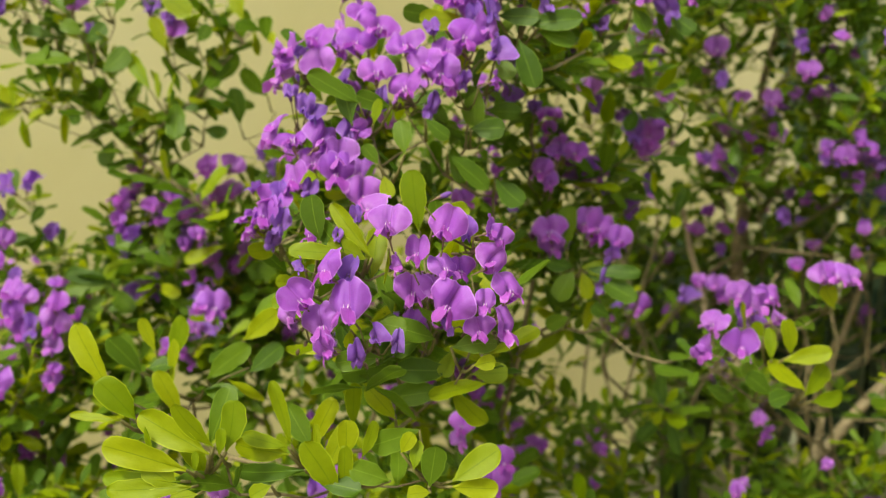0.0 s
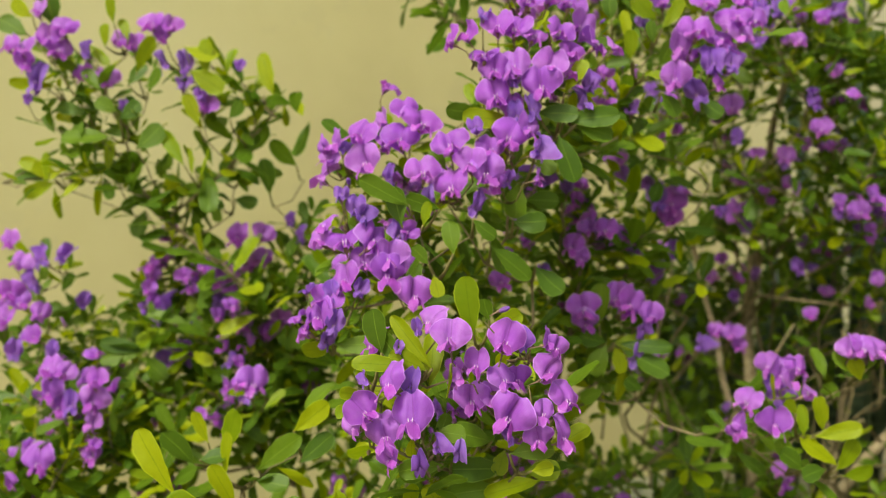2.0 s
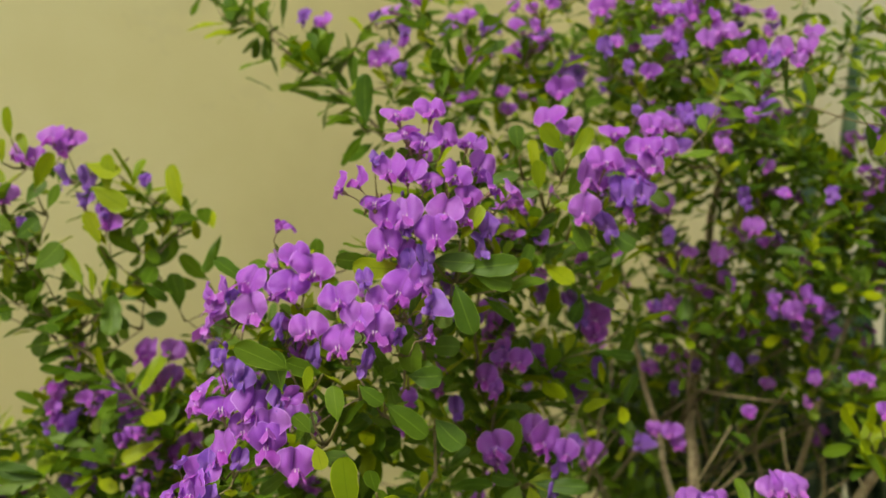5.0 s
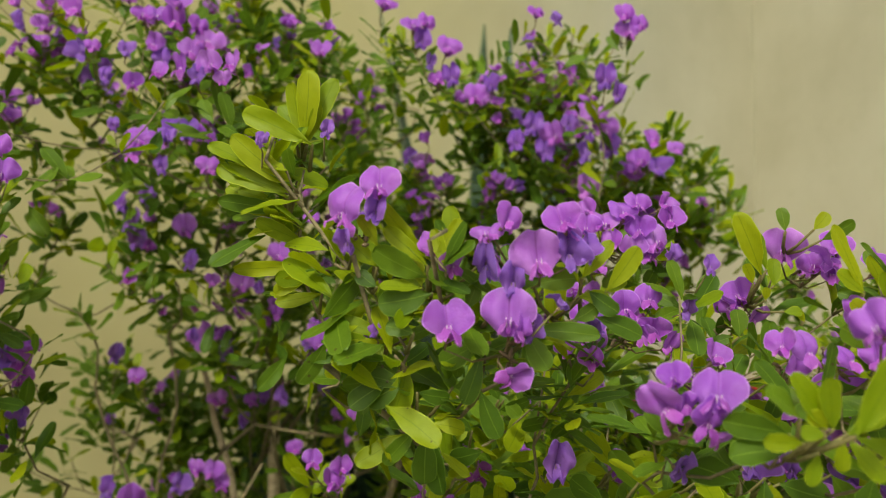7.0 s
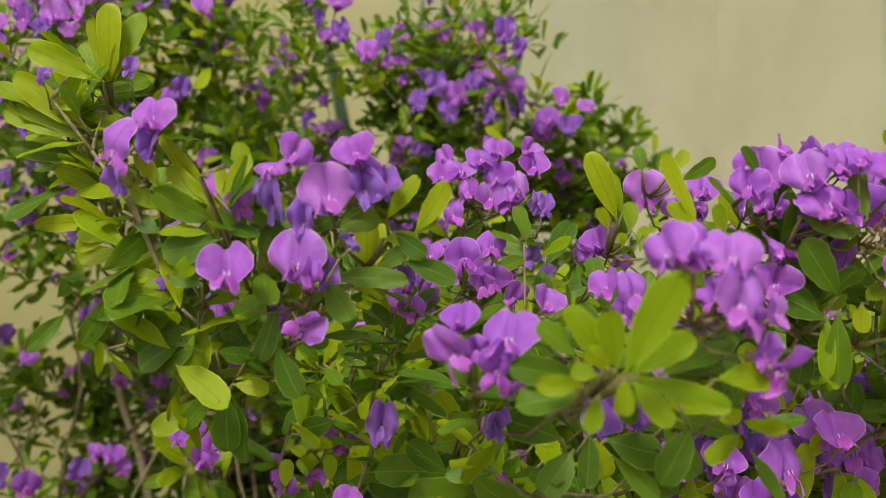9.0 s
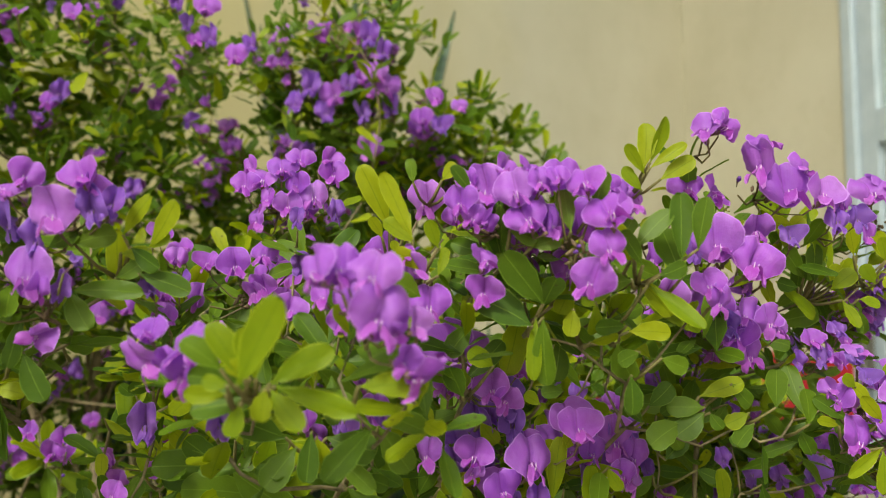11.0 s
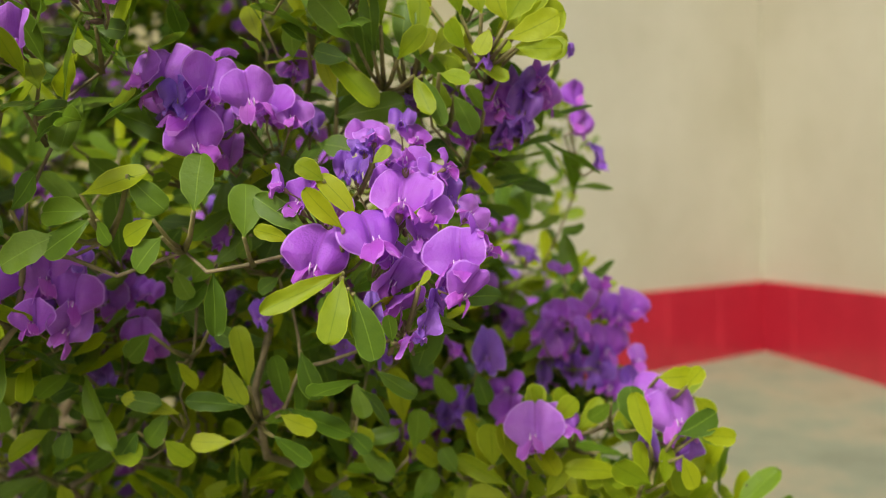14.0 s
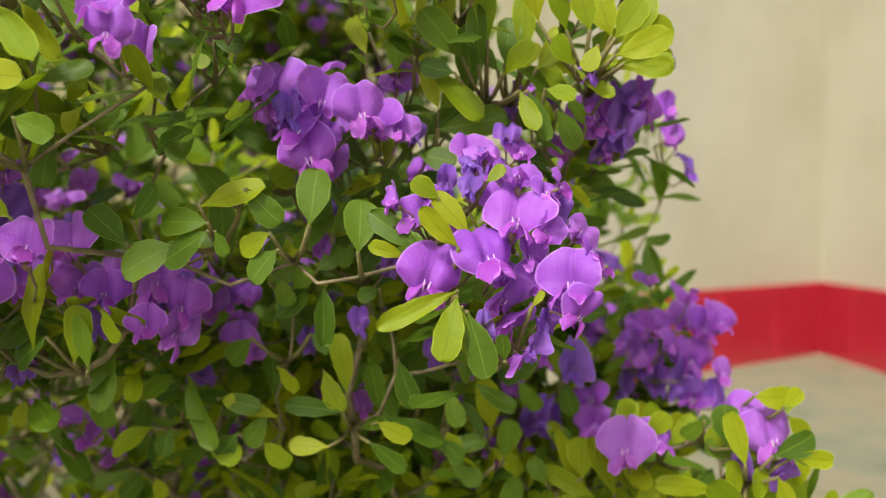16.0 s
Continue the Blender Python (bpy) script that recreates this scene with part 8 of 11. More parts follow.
bush_at(0.45, 0.44).sprig([(0.4389, 0.4393, 0.4885, -0.94, 0.26, 0.23, -0.26, -0.95, 0.16, 0.0240, 0, 0.42), (0.4436, 0.4394, 0.4691, -0.65, 0.14, -0.75, -0.23, -0.97, 0.12, 0.0235, 0, 0.39), (0.4483, 0.4385, 0.4667, 0.00, 0.11, -0.99, -0.16, -0.99, -0.00, 0.0257, 0, 0.53), (0.4510, 0.4482, 0.4655, 0.24, -0.29, -0.93, -0.67, -0.74, -0.01, 0.0304, 0, 0.51), (0.4507, 0.4376, 0.4714, 0.91, -0.38, -0.15, 0.01, -0.95, 0.32, 0.0159, 1, 0.58), (0.4436, 0.4384, 0.4860, 0.93, -0.34, -0.16, -0.06, -0.99, -0.08, 0.0157, 0, 0.55), (0.4436, 0.4391, 0.4744, -0.99, -0.01, -0.14, -0.22, -0.93, -0.28, 0.0140, 0, 0.69), (0.4601, 0.4344, 0.4887, 0.96, -0.19, 0.18, -0.16, -0.94, 0.29, 0.0122, 0, 0.70)])
bush_at(0.43, 0.44).sprig([(0.4271, 0.4414, 0.4987, -0.96, 0.06, 0.26, -0.21, -0.96, -0.19, 0.0144, 0, 0.60)])
bush_at(0.48, 0.45).sprig([(0.4777, 0.4508, 0.4901, 0.93, -0.31, -0.17, -0.62, -0.71, 0.34, 0.0158, 0, 0.65)])
bush_at(0.48, 0.56).sprig([(0.4808, 0.5562, 0.4370, 0.73, -0.31, -0.61, -0.54, -0.82, 0.20, 0.0232, 1, 0.31)])
bush_at(0.51, 0.55).sprig([(0.5030, 0.5533, 0.4011, 0.08, -0.15, 0.99, -0.44, -0.82, 0.36, 0.0173, 1, 0.53), (0.5156, 0.5508, 0.3945, 0.00, -0.24, 0.97, 0.10, -0.99, -0.09, 0.0255, 1, 0.41)])
bush_at(0.48, 0.56).sprig([(0.4777, 0.5594, 0.3982, 0.09, -0.05, 0.99, -0.08, -0.84, 0.54, 0.0174, 1, 0.52)])
bush_at(0.52, 0.55).sprig([(0.5155, 0.5461, 0.4695, -0.44, 0.03, 0.90, -0.29, -0.95, 0.11, 0.0145, 0, 0.70), (0.5155, 0.5465, 0.4631, 0.91, -0.27, 0.30, 0.07, -0.99, -0.14, 0.0206, 0, 0.54), (0.5187, 0.5454, 0.4695, 0.65, -0.31, -0.69, 0.17, -0.90, -0.41, 0.0139, 0, 0.70)])
bush_at(0.50, 0.55).sprig([(0.4997, 0.5510, 0.4503, -0.81, -0.09, 0.58, -0.32, -0.90, -0.30, 0.0119, 0, 0.70), (0.5061, 0.5503, 0.4373, -0.89, 0.34, -0.31, 0.03, -0.98, -0.17, 0.0212, 0, 0.67)])
bush_at(0.57, 0.30).sprig([(0.5618, 0.2876, 0.4848, 0.45, -0.23, 0.86, -0.08, -0.84, 0.53, 0.0331, 1, 0.38), (0.5728, 0.3057, 0.4827, 0.88, -0.14, 0.45, 0.05, -0.95, 0.30, 0.0246, 1, 0.41), (0.5745, 0.3054, 0.4819, 0.90, -0.27, -0.33, -0.28, -0.89, 0.36, 0.0304, 1, 0.28), (0.5728, 0.3058, 0.4810, 0.56, -0.27, -0.78, -0.10, -0.94, 0.34, 0.0184, 1, 0.49), (0.5711, 0.3062, 0.4810, -0.17, -0.22, -0.96, -0.00, -1.00, 0.09, 0.0113, 1, 0.70), (0.5644, 0.3076, 0.4846, -0.50, -0.09, 0.86, 0.02, -1.00, 0.06, 0.0229, 1, 0.44), (0.5681, 0.3067, 0.4845, -0.17, -0.12, 0.98, 0.02, -0.96, 0.27, 0.0189, 1, 0.60), (0.5563, 0.3092, 0.4881, -0.74, -0.05, 0.67, -0.07, -0.90, 0.42, 0.0167, 0, 0.62)])
bush_at(0.60, 0.31).sprig([(0.6037, 0.3090, 0.4797, 0.99, -0.15, -0.01, -0.53, -0.73, 0.44, 0.0246, 1, 0.44)])
bush_at(0.56, 0.31).sprig([(0.5587, 0.2987, 0.4837, -0.92, 0.31, 0.23, -0.18, -0.96, 0.19, 0.0087, 1, 0.70), (0.5580, 0.3094, 0.4795, -1.00, 0.07, 0.03, 0.25, -0.95, -0.20, 0.0146, 1, 0.49), (0.5631, 0.3084, 0.4760, -0.39, 0.01, -0.92, -0.09, -0.93, -0.35, 0.0120, 1, 0.60), (0.5661, 0.3072, 0.4849, -0.82, -0.14, 0.56, -0.22, -0.98, -0.01, 0.0096, 1, 0.70)])
bush_at(0.57, 0.33).sprig([(0.5683, 0.3327, 0.4789, -0.98, 0.11, 0.18, -0.15, -0.97, -0.17, 0.0258, 0, 0.44), (0.5684, 0.3331, 0.4732, -1.00, 0.03, -0.04, -0.27, -0.77, 0.58, 0.0241, 0, 0.55)])
bush_at(0.59, 0.39).sprig([(0.5817, 0.3881, 0.4489, -0.92, 0.23, 0.31, -0.47, -0.87, -0.15, 0.0238, 0, 0.67), (0.5862, 0.3873, 0.4443, -0.66, -0.13, -0.74, -0.48, -0.88, -0.01, 0.0222, 0, 0.64), (0.5928, 0.3854, 0.4510, -0.13, -0.11, -0.99, -0.40, -0.91, 0.09, 0.0220, 0, 0.48), (0.5951, 0.3850, 0.4487, 0.19, 0.11, -0.98, -0.40, -0.86, 0.31, 0.0181, 1, 0.65), (0.5995, 0.3840, 0.4486, 0.91, -0.32, -0.26, -0.10, -0.96, 0.25, 0.0233, 0, 0.70), (0.6017, 0.3839, 0.4418, 0.69, -0.11, -0.71, -0.09, -0.93, 0.36, 0.0258, 0, 0.37)])
bush_at(0.62, 0.38).sprig([(0.6217, 0.3786, 0.4529, 0.55, -0.09, -0.83, -0.13, -0.98, 0.17, 0.0248, 0, 0.57)])
bush_at(0.55, 0.38).sprig([(0.5428, 0.3751, 0.4719, -0.62, 0.06, 0.78, -0.47, -0.88, 0.08, 0.0171, 0, 0.70), (0.5507, 0.3934, 0.4793, -0.01, 0.03, -1.00, -0.17, -0.95, 0.28, 0.0113, 0, 0.70)])
bush_at(0.58, 0.39).sprig([(0.5773, 0.3902, 0.4312, -0.86, 0.22, 0.45, 0.25, -0.94, 0.24, 0.0101, 0, 0.70)])
bush_at(0.62, 0.39).sprig([(0.6153, 0.3918, 0.4285, 0.85, -0.44, -0.29, -0.49, -0.87, -0.05, 0.0140, 0, 0.67)])
bush_at(0.57, 0.50).sprig([(0.5688, 0.4948, 0.4356, -0.57, 0.01, 0.82, -0.09, -0.96, 0.26, 0.0272, 1, 0.46), (0.5653, 0.4958, 0.4327, -0.94, 0.12, 0.31, -0.11, -0.96, -0.24, 0.0125, 1, 0.62), (0.5667, 0.4956, 0.4297, 0.34, 0.12, -0.93, -0.07, -0.99, -0.15, 0.0198, 1, 0.48), (0.5566, 0.4987, 0.4180, -0.92, 0.29, 0.25, -0.37, -0.93, 0.00, 0.0370, 1, 0.40), (0.5740, 0.4941, 0.4267, 0.90, -0.43, 0.06, -0.48, -0.86, 0.18, 0.0179, 0, 0.66), (0.5768, 0.4929, 0.4361, 0.95, -0.22, 0.23, -0.00, -1.00, -0.01, 0.0122, 1, 0.70), (0.5624, 0.4969, 0.4245, -0.74, 0.05, -0.67, -0.42, -0.90, 0.07, 0.0124, 0, 0.70)])
bush_at(0.55, 0.50).sprig([(0.5509, 0.5004, 0.4122, -0.75, -0.01, 0.67, -0.34, -0.94, -0.00, 0.0359, 1, 0.43), (0.5538, 0.5001, 0.4062, -0.99, 0.08, 0.14, -0.23, -0.95, 0.22, 0.0359, 0, 0.50), (0.5682, 0.4969, 0.4031, -0.92, 0.35, 0.19, -0.27, -0.95, 0.18, 0.0306, 0, 0.68), (0.5451, 0.5013, 0.4188, -0.99, 0.07, -0.12, -0.16, -0.97, 0.17, 0.0180, 0, 0.70)])
bush_at(0.59, 0.49).sprig([(0.5855, 0.4922, 0.4153, 0.82, -0.10, 0.57, -0.24, -0.88, 0.41, 0.0148, 0, 0.70)])
bush_at(0.65, 0.46).sprig([(0.6430, 0.4603, 0.5461, -0.45, -0.16, 0.88, -0.20, -0.98, -0.00, 0.0382, 1, 0.35), (0.6458, 0.4595, 0.5489, -0.22, -0.06, 0.97, -0.21, -0.80, 0.56, 0.0218, 1, 0.34), (0.6501, 0.4590, 0.5402, 0.05, 0.04, 1.00, -0.08, -0.91, 0.40, 0.0159, 1, 0.58), (0.6558, 0.4586, 0.5257, 0.93, -0.36, 0.04, -0.29, -0.81, 0.51, 0.0101, 1, 0.70), (0.6459, 0.4605, 0.5321, -0.15, -0.36, 0.92, -0.08, -0.98, 0.18, 0.0076, 1, 0.70), (0.6388, 0.4616, 0.5409, -0.52, -0.18, 0.83, -0.07, -1.00, 0.06, 0.0135, 1, 0.51)])
bush_at(0.67, 0.45).sprig([(0.6755, 0.4515, 0.5659, 0.71, -0.50, 0.50, -0.48, -0.88, -0.04, 0.0200, 0, 0.43), (0.6557, 0.4558, 0.5705, -0.18, 0.03, 0.98, -0.43, -0.87, -0.22, 0.0140, 0, 0.54), (0.6712, 0.4522, 0.5717, 0.52, -0.38, 0.77, -0.11, -0.95, 0.31, 0.0121, 1, 0.70)])
bush_at(0.63, 0.47).sprig([(0.6318, 0.4651, 0.5115, -0.03, 0.09, 1.00, -0.19, -0.97, 0.12, 0.0158, 0, 0.70), (0.6281, 0.4659, 0.5116, -0.96, -0.02, -0.27, -0.09, -0.86, 0.51, 0.0104, 0, 0.70)])
bush_at(0.67, 0.46).sprig([(0.6670, 0.4564, 0.5203, -0.50, -0.11, 0.86, -0.40, -0.79, 0.46, 0.0067, 1, 0.70)])
bush_at(0.70, 0.45).sprig([(0.6952, 0.4489, 0.5344, 0.89, -0.15, 0.43, -0.18, -0.94, -0.29, 0.0134, 0, 0.70)])
bush_at(0.69, 0.39).sprig([(0.6851, 0.3904, 0.5219, -0.28, -0.25, 0.93, 0.00, -0.91, 0.42, 0.0290, 0, 0.39), (0.6875, 0.3886, 0.5417, -0.15, -0.37, 0.92, -0.24, -0.97, 0.09, 0.0172, 0, 0.41)])
bush_at(0.71, 0.41).sprig([(0.7056, 0.4061, 0.5227, 0.77, -0.40, 0.50, -0.31, -0.91, 0.27, 0.0233, 0, 0.47)])
bush_at(0.73, 0.41).sprig([(0.7253, 0.4137, 0.4935, 0.02, -0.28, 0.96, -0.39, -0.87, 0.29, 0.0310, 1, 0.31), (0.7388, 0.4001, 0.4961, -0.27, 0.13, 0.95, -0.35, -0.90, 0.26, 0.0283, 0, 0.43), (0.7148, 0.4161, 0.4942, 0.63, 0.00, -0.78, -0.36, -0.78, 0.51, 0.0140, 0, 0.70)])
bush_at(0.72, 0.38).sprig([(0.7165, 0.3811, 0.5537, 0.79, -0.08, 0.61, -0.21, -0.98, -0.05, 0.0133, 0, 0.70)])
bush_at(0.74, 0.44).sprig([(0.7420, 0.4352, 0.4167, 0.92, -0.14, -0.37, -0.42, -0.91, 0.05, 0.0243, 1, 0.30), (0.7310, 0.4377, 0.4168, -0.63, -0.10, 0.77, 0.20, -0.93, 0.31, 0.0163, 1, 0.56)])
bush_at(0.67, 0.40).sprig([(0.6658, 0.3987, 0.4607, -0.42, -0.22, 0.88, -0.31, -0.89, -0.33, 0.0174, 0, 0.66), (0.6803, 0.3944, 0.4753, -0.83, -0.14, 0.53, -0.07, -1.00, 0.01, 0.0147, 1, 0.70)])
bush_at(0.72, 0.43).sprig([(0.7161, 0.4288, 0.4499, -0.84, 0.04, 0.54, -0.09, -0.97, 0.24, 0.0106, 1, 0.70)])
bush_at(0.67, 0.40).sprig([(0.6706, 0.3954, 0.4953, -0.66, -0.07, -0.75, 0.03, -0.91, 0.41, 0.0192, 0, 0.60)])
bush_at(0.64, 0.37).sprig([(0.6380, 0.3744, 0.5353, -0.38, 0.10, 0.92, -0.10, -0.99, 0.04, 0.0336, 1, 0.28), (0.6380, 0.3744, 0.5341, -0.80, 0.13, 0.58, -0.02, -0.95, 0.32, 0.0164, 1, 0.52), (0.6489, 0.3720, 0.5313, -0.35, -0.21, 0.91, 0.01, -0.99, -0.15, 0.0139, 1, 0.50), (0.6487, 0.3725, 0.5189, 0.31, 0.02, 0.95, 0.04, -0.86, 0.51, 0.0136, 1, 0.37), (0.6414, 0.3741, 0.5216, -0.79, -0.18, 0.59, -0.35, -0.94, 0.00, 0.0155, 1, 0.51), (0.6412, 0.3746, 0.5092, -0.83, 0.08, 0.55, -0.39, -0.91, 0.17, 0.0173, 0, 0.70)])
bush_at(0.66, 0.37).sprig([(0.6638, 0.3677, 0.5557, -0.65, -0.05, 0.76, -0.12, -0.98, -0.15, 0.0151, 0, 0.46)])
bush_at(0.69, 0.36).sprig([(0.6944, 0.3625, 0.5053, -0.65, -0.22, 0.73, -0.14, -0.98, 0.14, 0.0319, 0, 0.47), (0.6894, 0.3640, 0.4955, -0.84, 0.20, 0.50, -0.22, -0.85, 0.48, 0.0283, 0, 0.63), (0.6943, 0.3627, 0.4991, 0.03, 0.07, -1.00, -0.28, -0.75, 0.60, 0.0312, 0, 0.37), (0.6930, 0.3682, 0.4991, -0.13, -0.15, -0.98, -0.29, -0.96, -0.00, 0.0283, 1, 0.27)])
bush_at(0.64, 0.38).sprig([(0.6410, 0.3752, 0.4955, -0.82, -0.02, 0.57, -0.15, -0.80, 0.58, 0.0146, 1, 0.70)])
bush_at(0.74, 0.35).sprig([(0.7347, 0.3523, 0.5291, 0.68, -0.14, 0.72, -0.11, -0.88, 0.47, 0.0250, 0, 0.42), (0.7552, 0.3478, 0.5236, 0.05, 0.04, 1.00, -0.10, -0.99, -0.04, 0.0312, 0, 0.38), (0.7626, 0.3459, 0.5284, 0.17, -0.19, 0.97, -0.47, -0.88, 0.05, 0.0237, 0, 0.44), (0.7382, 0.3518, 0.5216, -0.62, -0.18, 0.76, -0.08, -0.99, 0.15, 0.0200, 0, 0.47), (0.7333, 0.3532, 0.5147, -0.95, 0.29, -0.14, 0.02, -0.99, 0.15, 0.0151, 0, 0.70), (0.7454, 0.3503, 0.5169, 0.89, -0.29, 0.35, -0.17, -0.99, -0.03, 0.0132, 0, 0.67)])
bush_at(0.71, 0.36).sprig([(0.7169, 0.3558, 0.5469, 0.32, -0.25, 0.92, -0.06, -1.00, 0.06, 0.0184, 0, 0.49), (0.7070, 0.3584, 0.5373, -0.06, 0.12, 0.99, -0.07, -0.97, 0.23, 0.0215, 0, 0.44)])
bush_at(0.69, 0.36).sprig([(0.6900, 0.3626, 0.5307, 0.86, -0.40, 0.33, 0.13, -0.99, 0.05, 0.0135, 0, 0.70), (0.6804, 0.3645, 0.5384, 0.89, -0.23, -0.40, 0.03, -0.97, 0.25, 0.0134, 0, 0.67)])
bush_at(0.77, 0.40).sprig([(0.7681, 0.4046, 0.5729, 0.09, -0.02, 1.00, -0.15, -0.97, 0.20, 0.0245, 1, 0.45), (0.7710, 0.4038, 0.5757, 0.32, -0.05, 0.95, 0.30, -0.95, 0.09, 0.0258, 1, 0.36), (0.7680, 0.4047, 0.5700, -0.59, -0.12, 0.80, -0.20, -0.86, 0.47, 0.0188, 1, 0.40), (0.7665, 0.4054, 0.5614, -0.56, 0.03, 0.83, -0.18, -0.97, 0.17, 0.0154, 1, 0.53), (0.7765, 0.4029, 0.5669, 0.85, -0.11, 0.51, -0.39, -0.82, 0.43, 0.0219, 1, 0.48), (0.7709, 0.4040, 0.5728, 0.77, -0.30, 0.57, -0.41, -0.81, 0.42, 0.0233, 1, 0.32)])
bush_at(0.73, 0.36).sprig([(0.7453, 0.3607, 0.5129, 0.60, -0.47, -0.65, -0.33, -0.90, 0.28, 0.0320, 1, 0.30), (0.7350, 0.3638, 0.4941, -0.95, 0.32, -0.03, -0.43, -0.90, 0.05, 0.0140, 0, 0.65), (0.7311, 0.3650, 0.4865, 0.35, 0.06, -0.93, -0.46, -0.84, -0.28, 0.0195, 0, 0.68), (0.7215, 0.3665, 0.5051, -0.01, 0.08, -1.00, 0.29, -0.92, 0.25, 0.0154, 1, 0.66), (0.7410, 0.3629, 0.4817, -0.92, -0.01, -0.39, -0.02, -1.00, -0.05, 0.0118, 0, 0.70)])
bush_at(0.72, 0.37).sprig([(0.7362, 0.3636, 0.4915, 0.92, -0.38, -0.06, -0.29, -0.95, -0.12, 0.0192, 1, 0.51), (0.7187, 0.3678, 0.4868, 0.94, -0.28, 0.20, 0.11, -0.89, -0.44, 0.0136, 1, 0.53), (0.7115, 0.3689, 0.5023, -0.23, -0.15, -0.96, -0.36, -0.82, 0.44, 0.0130, 1, 0.70)])
bush_at(0.74, 0.36).sprig([(0.7371, 0.3642, 0.4711, -0.05, -0.28, -0.96, 0.10, -0.99, 0.06, 0.0178, 0, 0.66), (0.7509, 0.3607, 0.4789, 0.89, -0.24, -0.39, -0.47, -0.87, 0.14, 0.0136, 0, 0.70)])
bush_at(0.90, 0.44).sprig([(0.8987, 0.4380, 0.5199, -0.09, -0.20, 0.98, -0.14, -0.86, 0.49, 0.0247, 1, 0.43), (0.8953, 0.4392, 0.5101, -0.01, -0.09, 1.00, -0.39, -0.92, 0.00, 0.0238, 0, 0.44), (0.8889, 0.4405, 0.5135, -0.67, -0.19, 0.72, -0.02, -1.00, 0.07, 0.0249, 0, 0.56), (0.9049, 0.4371, 0.5065, 0.57, -0.52, 0.63, -0.60, -0.80, -0.00, 0.0171, 1, 0.70), (0.9113, 0.4359, 0.4997, 0.33, -0.32, -0.89, -0.30, -0.94, 0.15, 0.0186, 1, 0.43), (0.9145, 0.4351, 0.4996, 0.37, -0.05, -0.93, -0.16, -0.91, 0.37, 0.0216, 0, 0.37), (0.8856, 0.4415, 0.5077, -0.96, 0.13, 0.26, -0.20, -0.90, 0.38, 0.0140, 0, 0.70)])
bush_at(0.94, 0.43).sprig([(0.9182, 0.4333, 0.5260, -0.34, -0.28, 0.90, -0.33, -0.91, 0.26, 0.0212, 1, 0.50), (0.9375, 0.4290, 0.5222, -0.29, -0.11, 0.95, -0.06, -0.99, -0.16, 0.0153, 1, 0.70), (0.9471, 0.4269, 0.5187, 0.54, -0.25, 0.81, 0.00, -0.91, 0.41, 0.0176, 1, 0.70), (0.9470, 0.4272, 0.5120, 0.85, -0.42, 0.33, -0.41, -0.90, -0.14, 0.0218, 1, 0.55), (0.9501, 0.4266, 0.5087, 0.85, -0.51, -0.13, -0.11, -0.99, 0.04, 0.0185, 1, 0.50), (0.9308, 0.4310, 0.5091, -0.51, 0.10, 0.86, -0.70, -0.71, 0.04, 0.0134, 1, 0.70), (0.9406, 0.4285, 0.5162, -0.48, -0.14, -0.86, -0.07, -0.93, 0.36, 0.0114, 1, 0.70)])
bush_at(0.87, 0.44).sprig([(0.8696, 0.4449, 0.5147, -0.84, 0.03, 0.55, -0.15, -0.80, 0.58, 0.0125, 0, 0.70)])
bush_at(0.88, 0.44).sprig([(0.8797, 0.4416, 0.5409, 0.69, -0.21, 0.69, -0.14, -0.90, 0.42, 0.0139, 1, 0.70), (0.8830, 0.4408, 0.5441, -0.98, -0.04, 0.17, -0.17, -0.97, -0.17, 0.0189, 1, 0.52)])
bush_at(0.92, 0.43).sprig([(0.9210, 0.4336, 0.5001, 0.84, -0.46, -0.28, -0.02, -0.95, 0.32, 0.0126, 1, 0.70)])
bush_at(0.80, 0.40).sprig([(0.7944, 0.4029, 0.4535, 0.91, -0.26, 0.32, -0.42, -0.84, 0.34, 0.0250, 1, 0.44), (0.7971, 0.4025, 0.4477, -0.97, 0.24, 0.05, -0.21, -0.88, 0.42, 0.0194, 0, 0.63), (0.7971, 0.4026, 0.4448, -0.85, -0.02, -0.53, -0.35, -0.90, 0.25, 0.0196, 0, 0.70), (0.7999, 0.4020, 0.4447, 0.43, -0.43, -0.80, -0.44, -0.84, 0.30, 0.0103, 0, 0.70), (0.8114, 0.3988, 0.4595, 0.70, -0.03, -0.71, 0.16, -0.98, 0.14, 0.0171, 0, 0.61), (0.7857, 0.4054, 0.4398, -0.89, -0.08, -0.45, -0.43, -0.85, 0.30, 0.0219, 0, 0.70)])
bush_at(0.83, 0.40).sprig([(0.8196, 0.3974, 0.4442, -0.88, 0.24, -0.41, -0.28, -0.91, 0.32, 0.0134, 1, 0.70), (0.8224, 0.3970, 0.4383, -0.66, 0.09, -0.74, 0.02, -0.99, 0.16, 0.0149, 0, 0.70), (0.8338, 0.3941, 0.4467, 0.12, 0.09, 0.99, 0.09, -0.99, 0.06, 0.0202, 0, 0.66)])
bush_at(0.85, 0.39).sprig([(0.8506, 0.3905, 0.4376, 0.05, 0.08, 1.00, 0.08, -0.90, 0.44, 0.0183, 0, 0.70)])
bush_at(0.77, 0.41).sprig([(0.7689, 0.4090, 0.4490, 0.60, -0.38, 0.70, -0.26, -0.93, 0.25, 0.0167, 0, 0.70), (0.7659, 0.4100, 0.4404, -0.71, -0.10, 0.70, 0.06, -0.80, 0.60, 0.0177, 0, 0.70)])
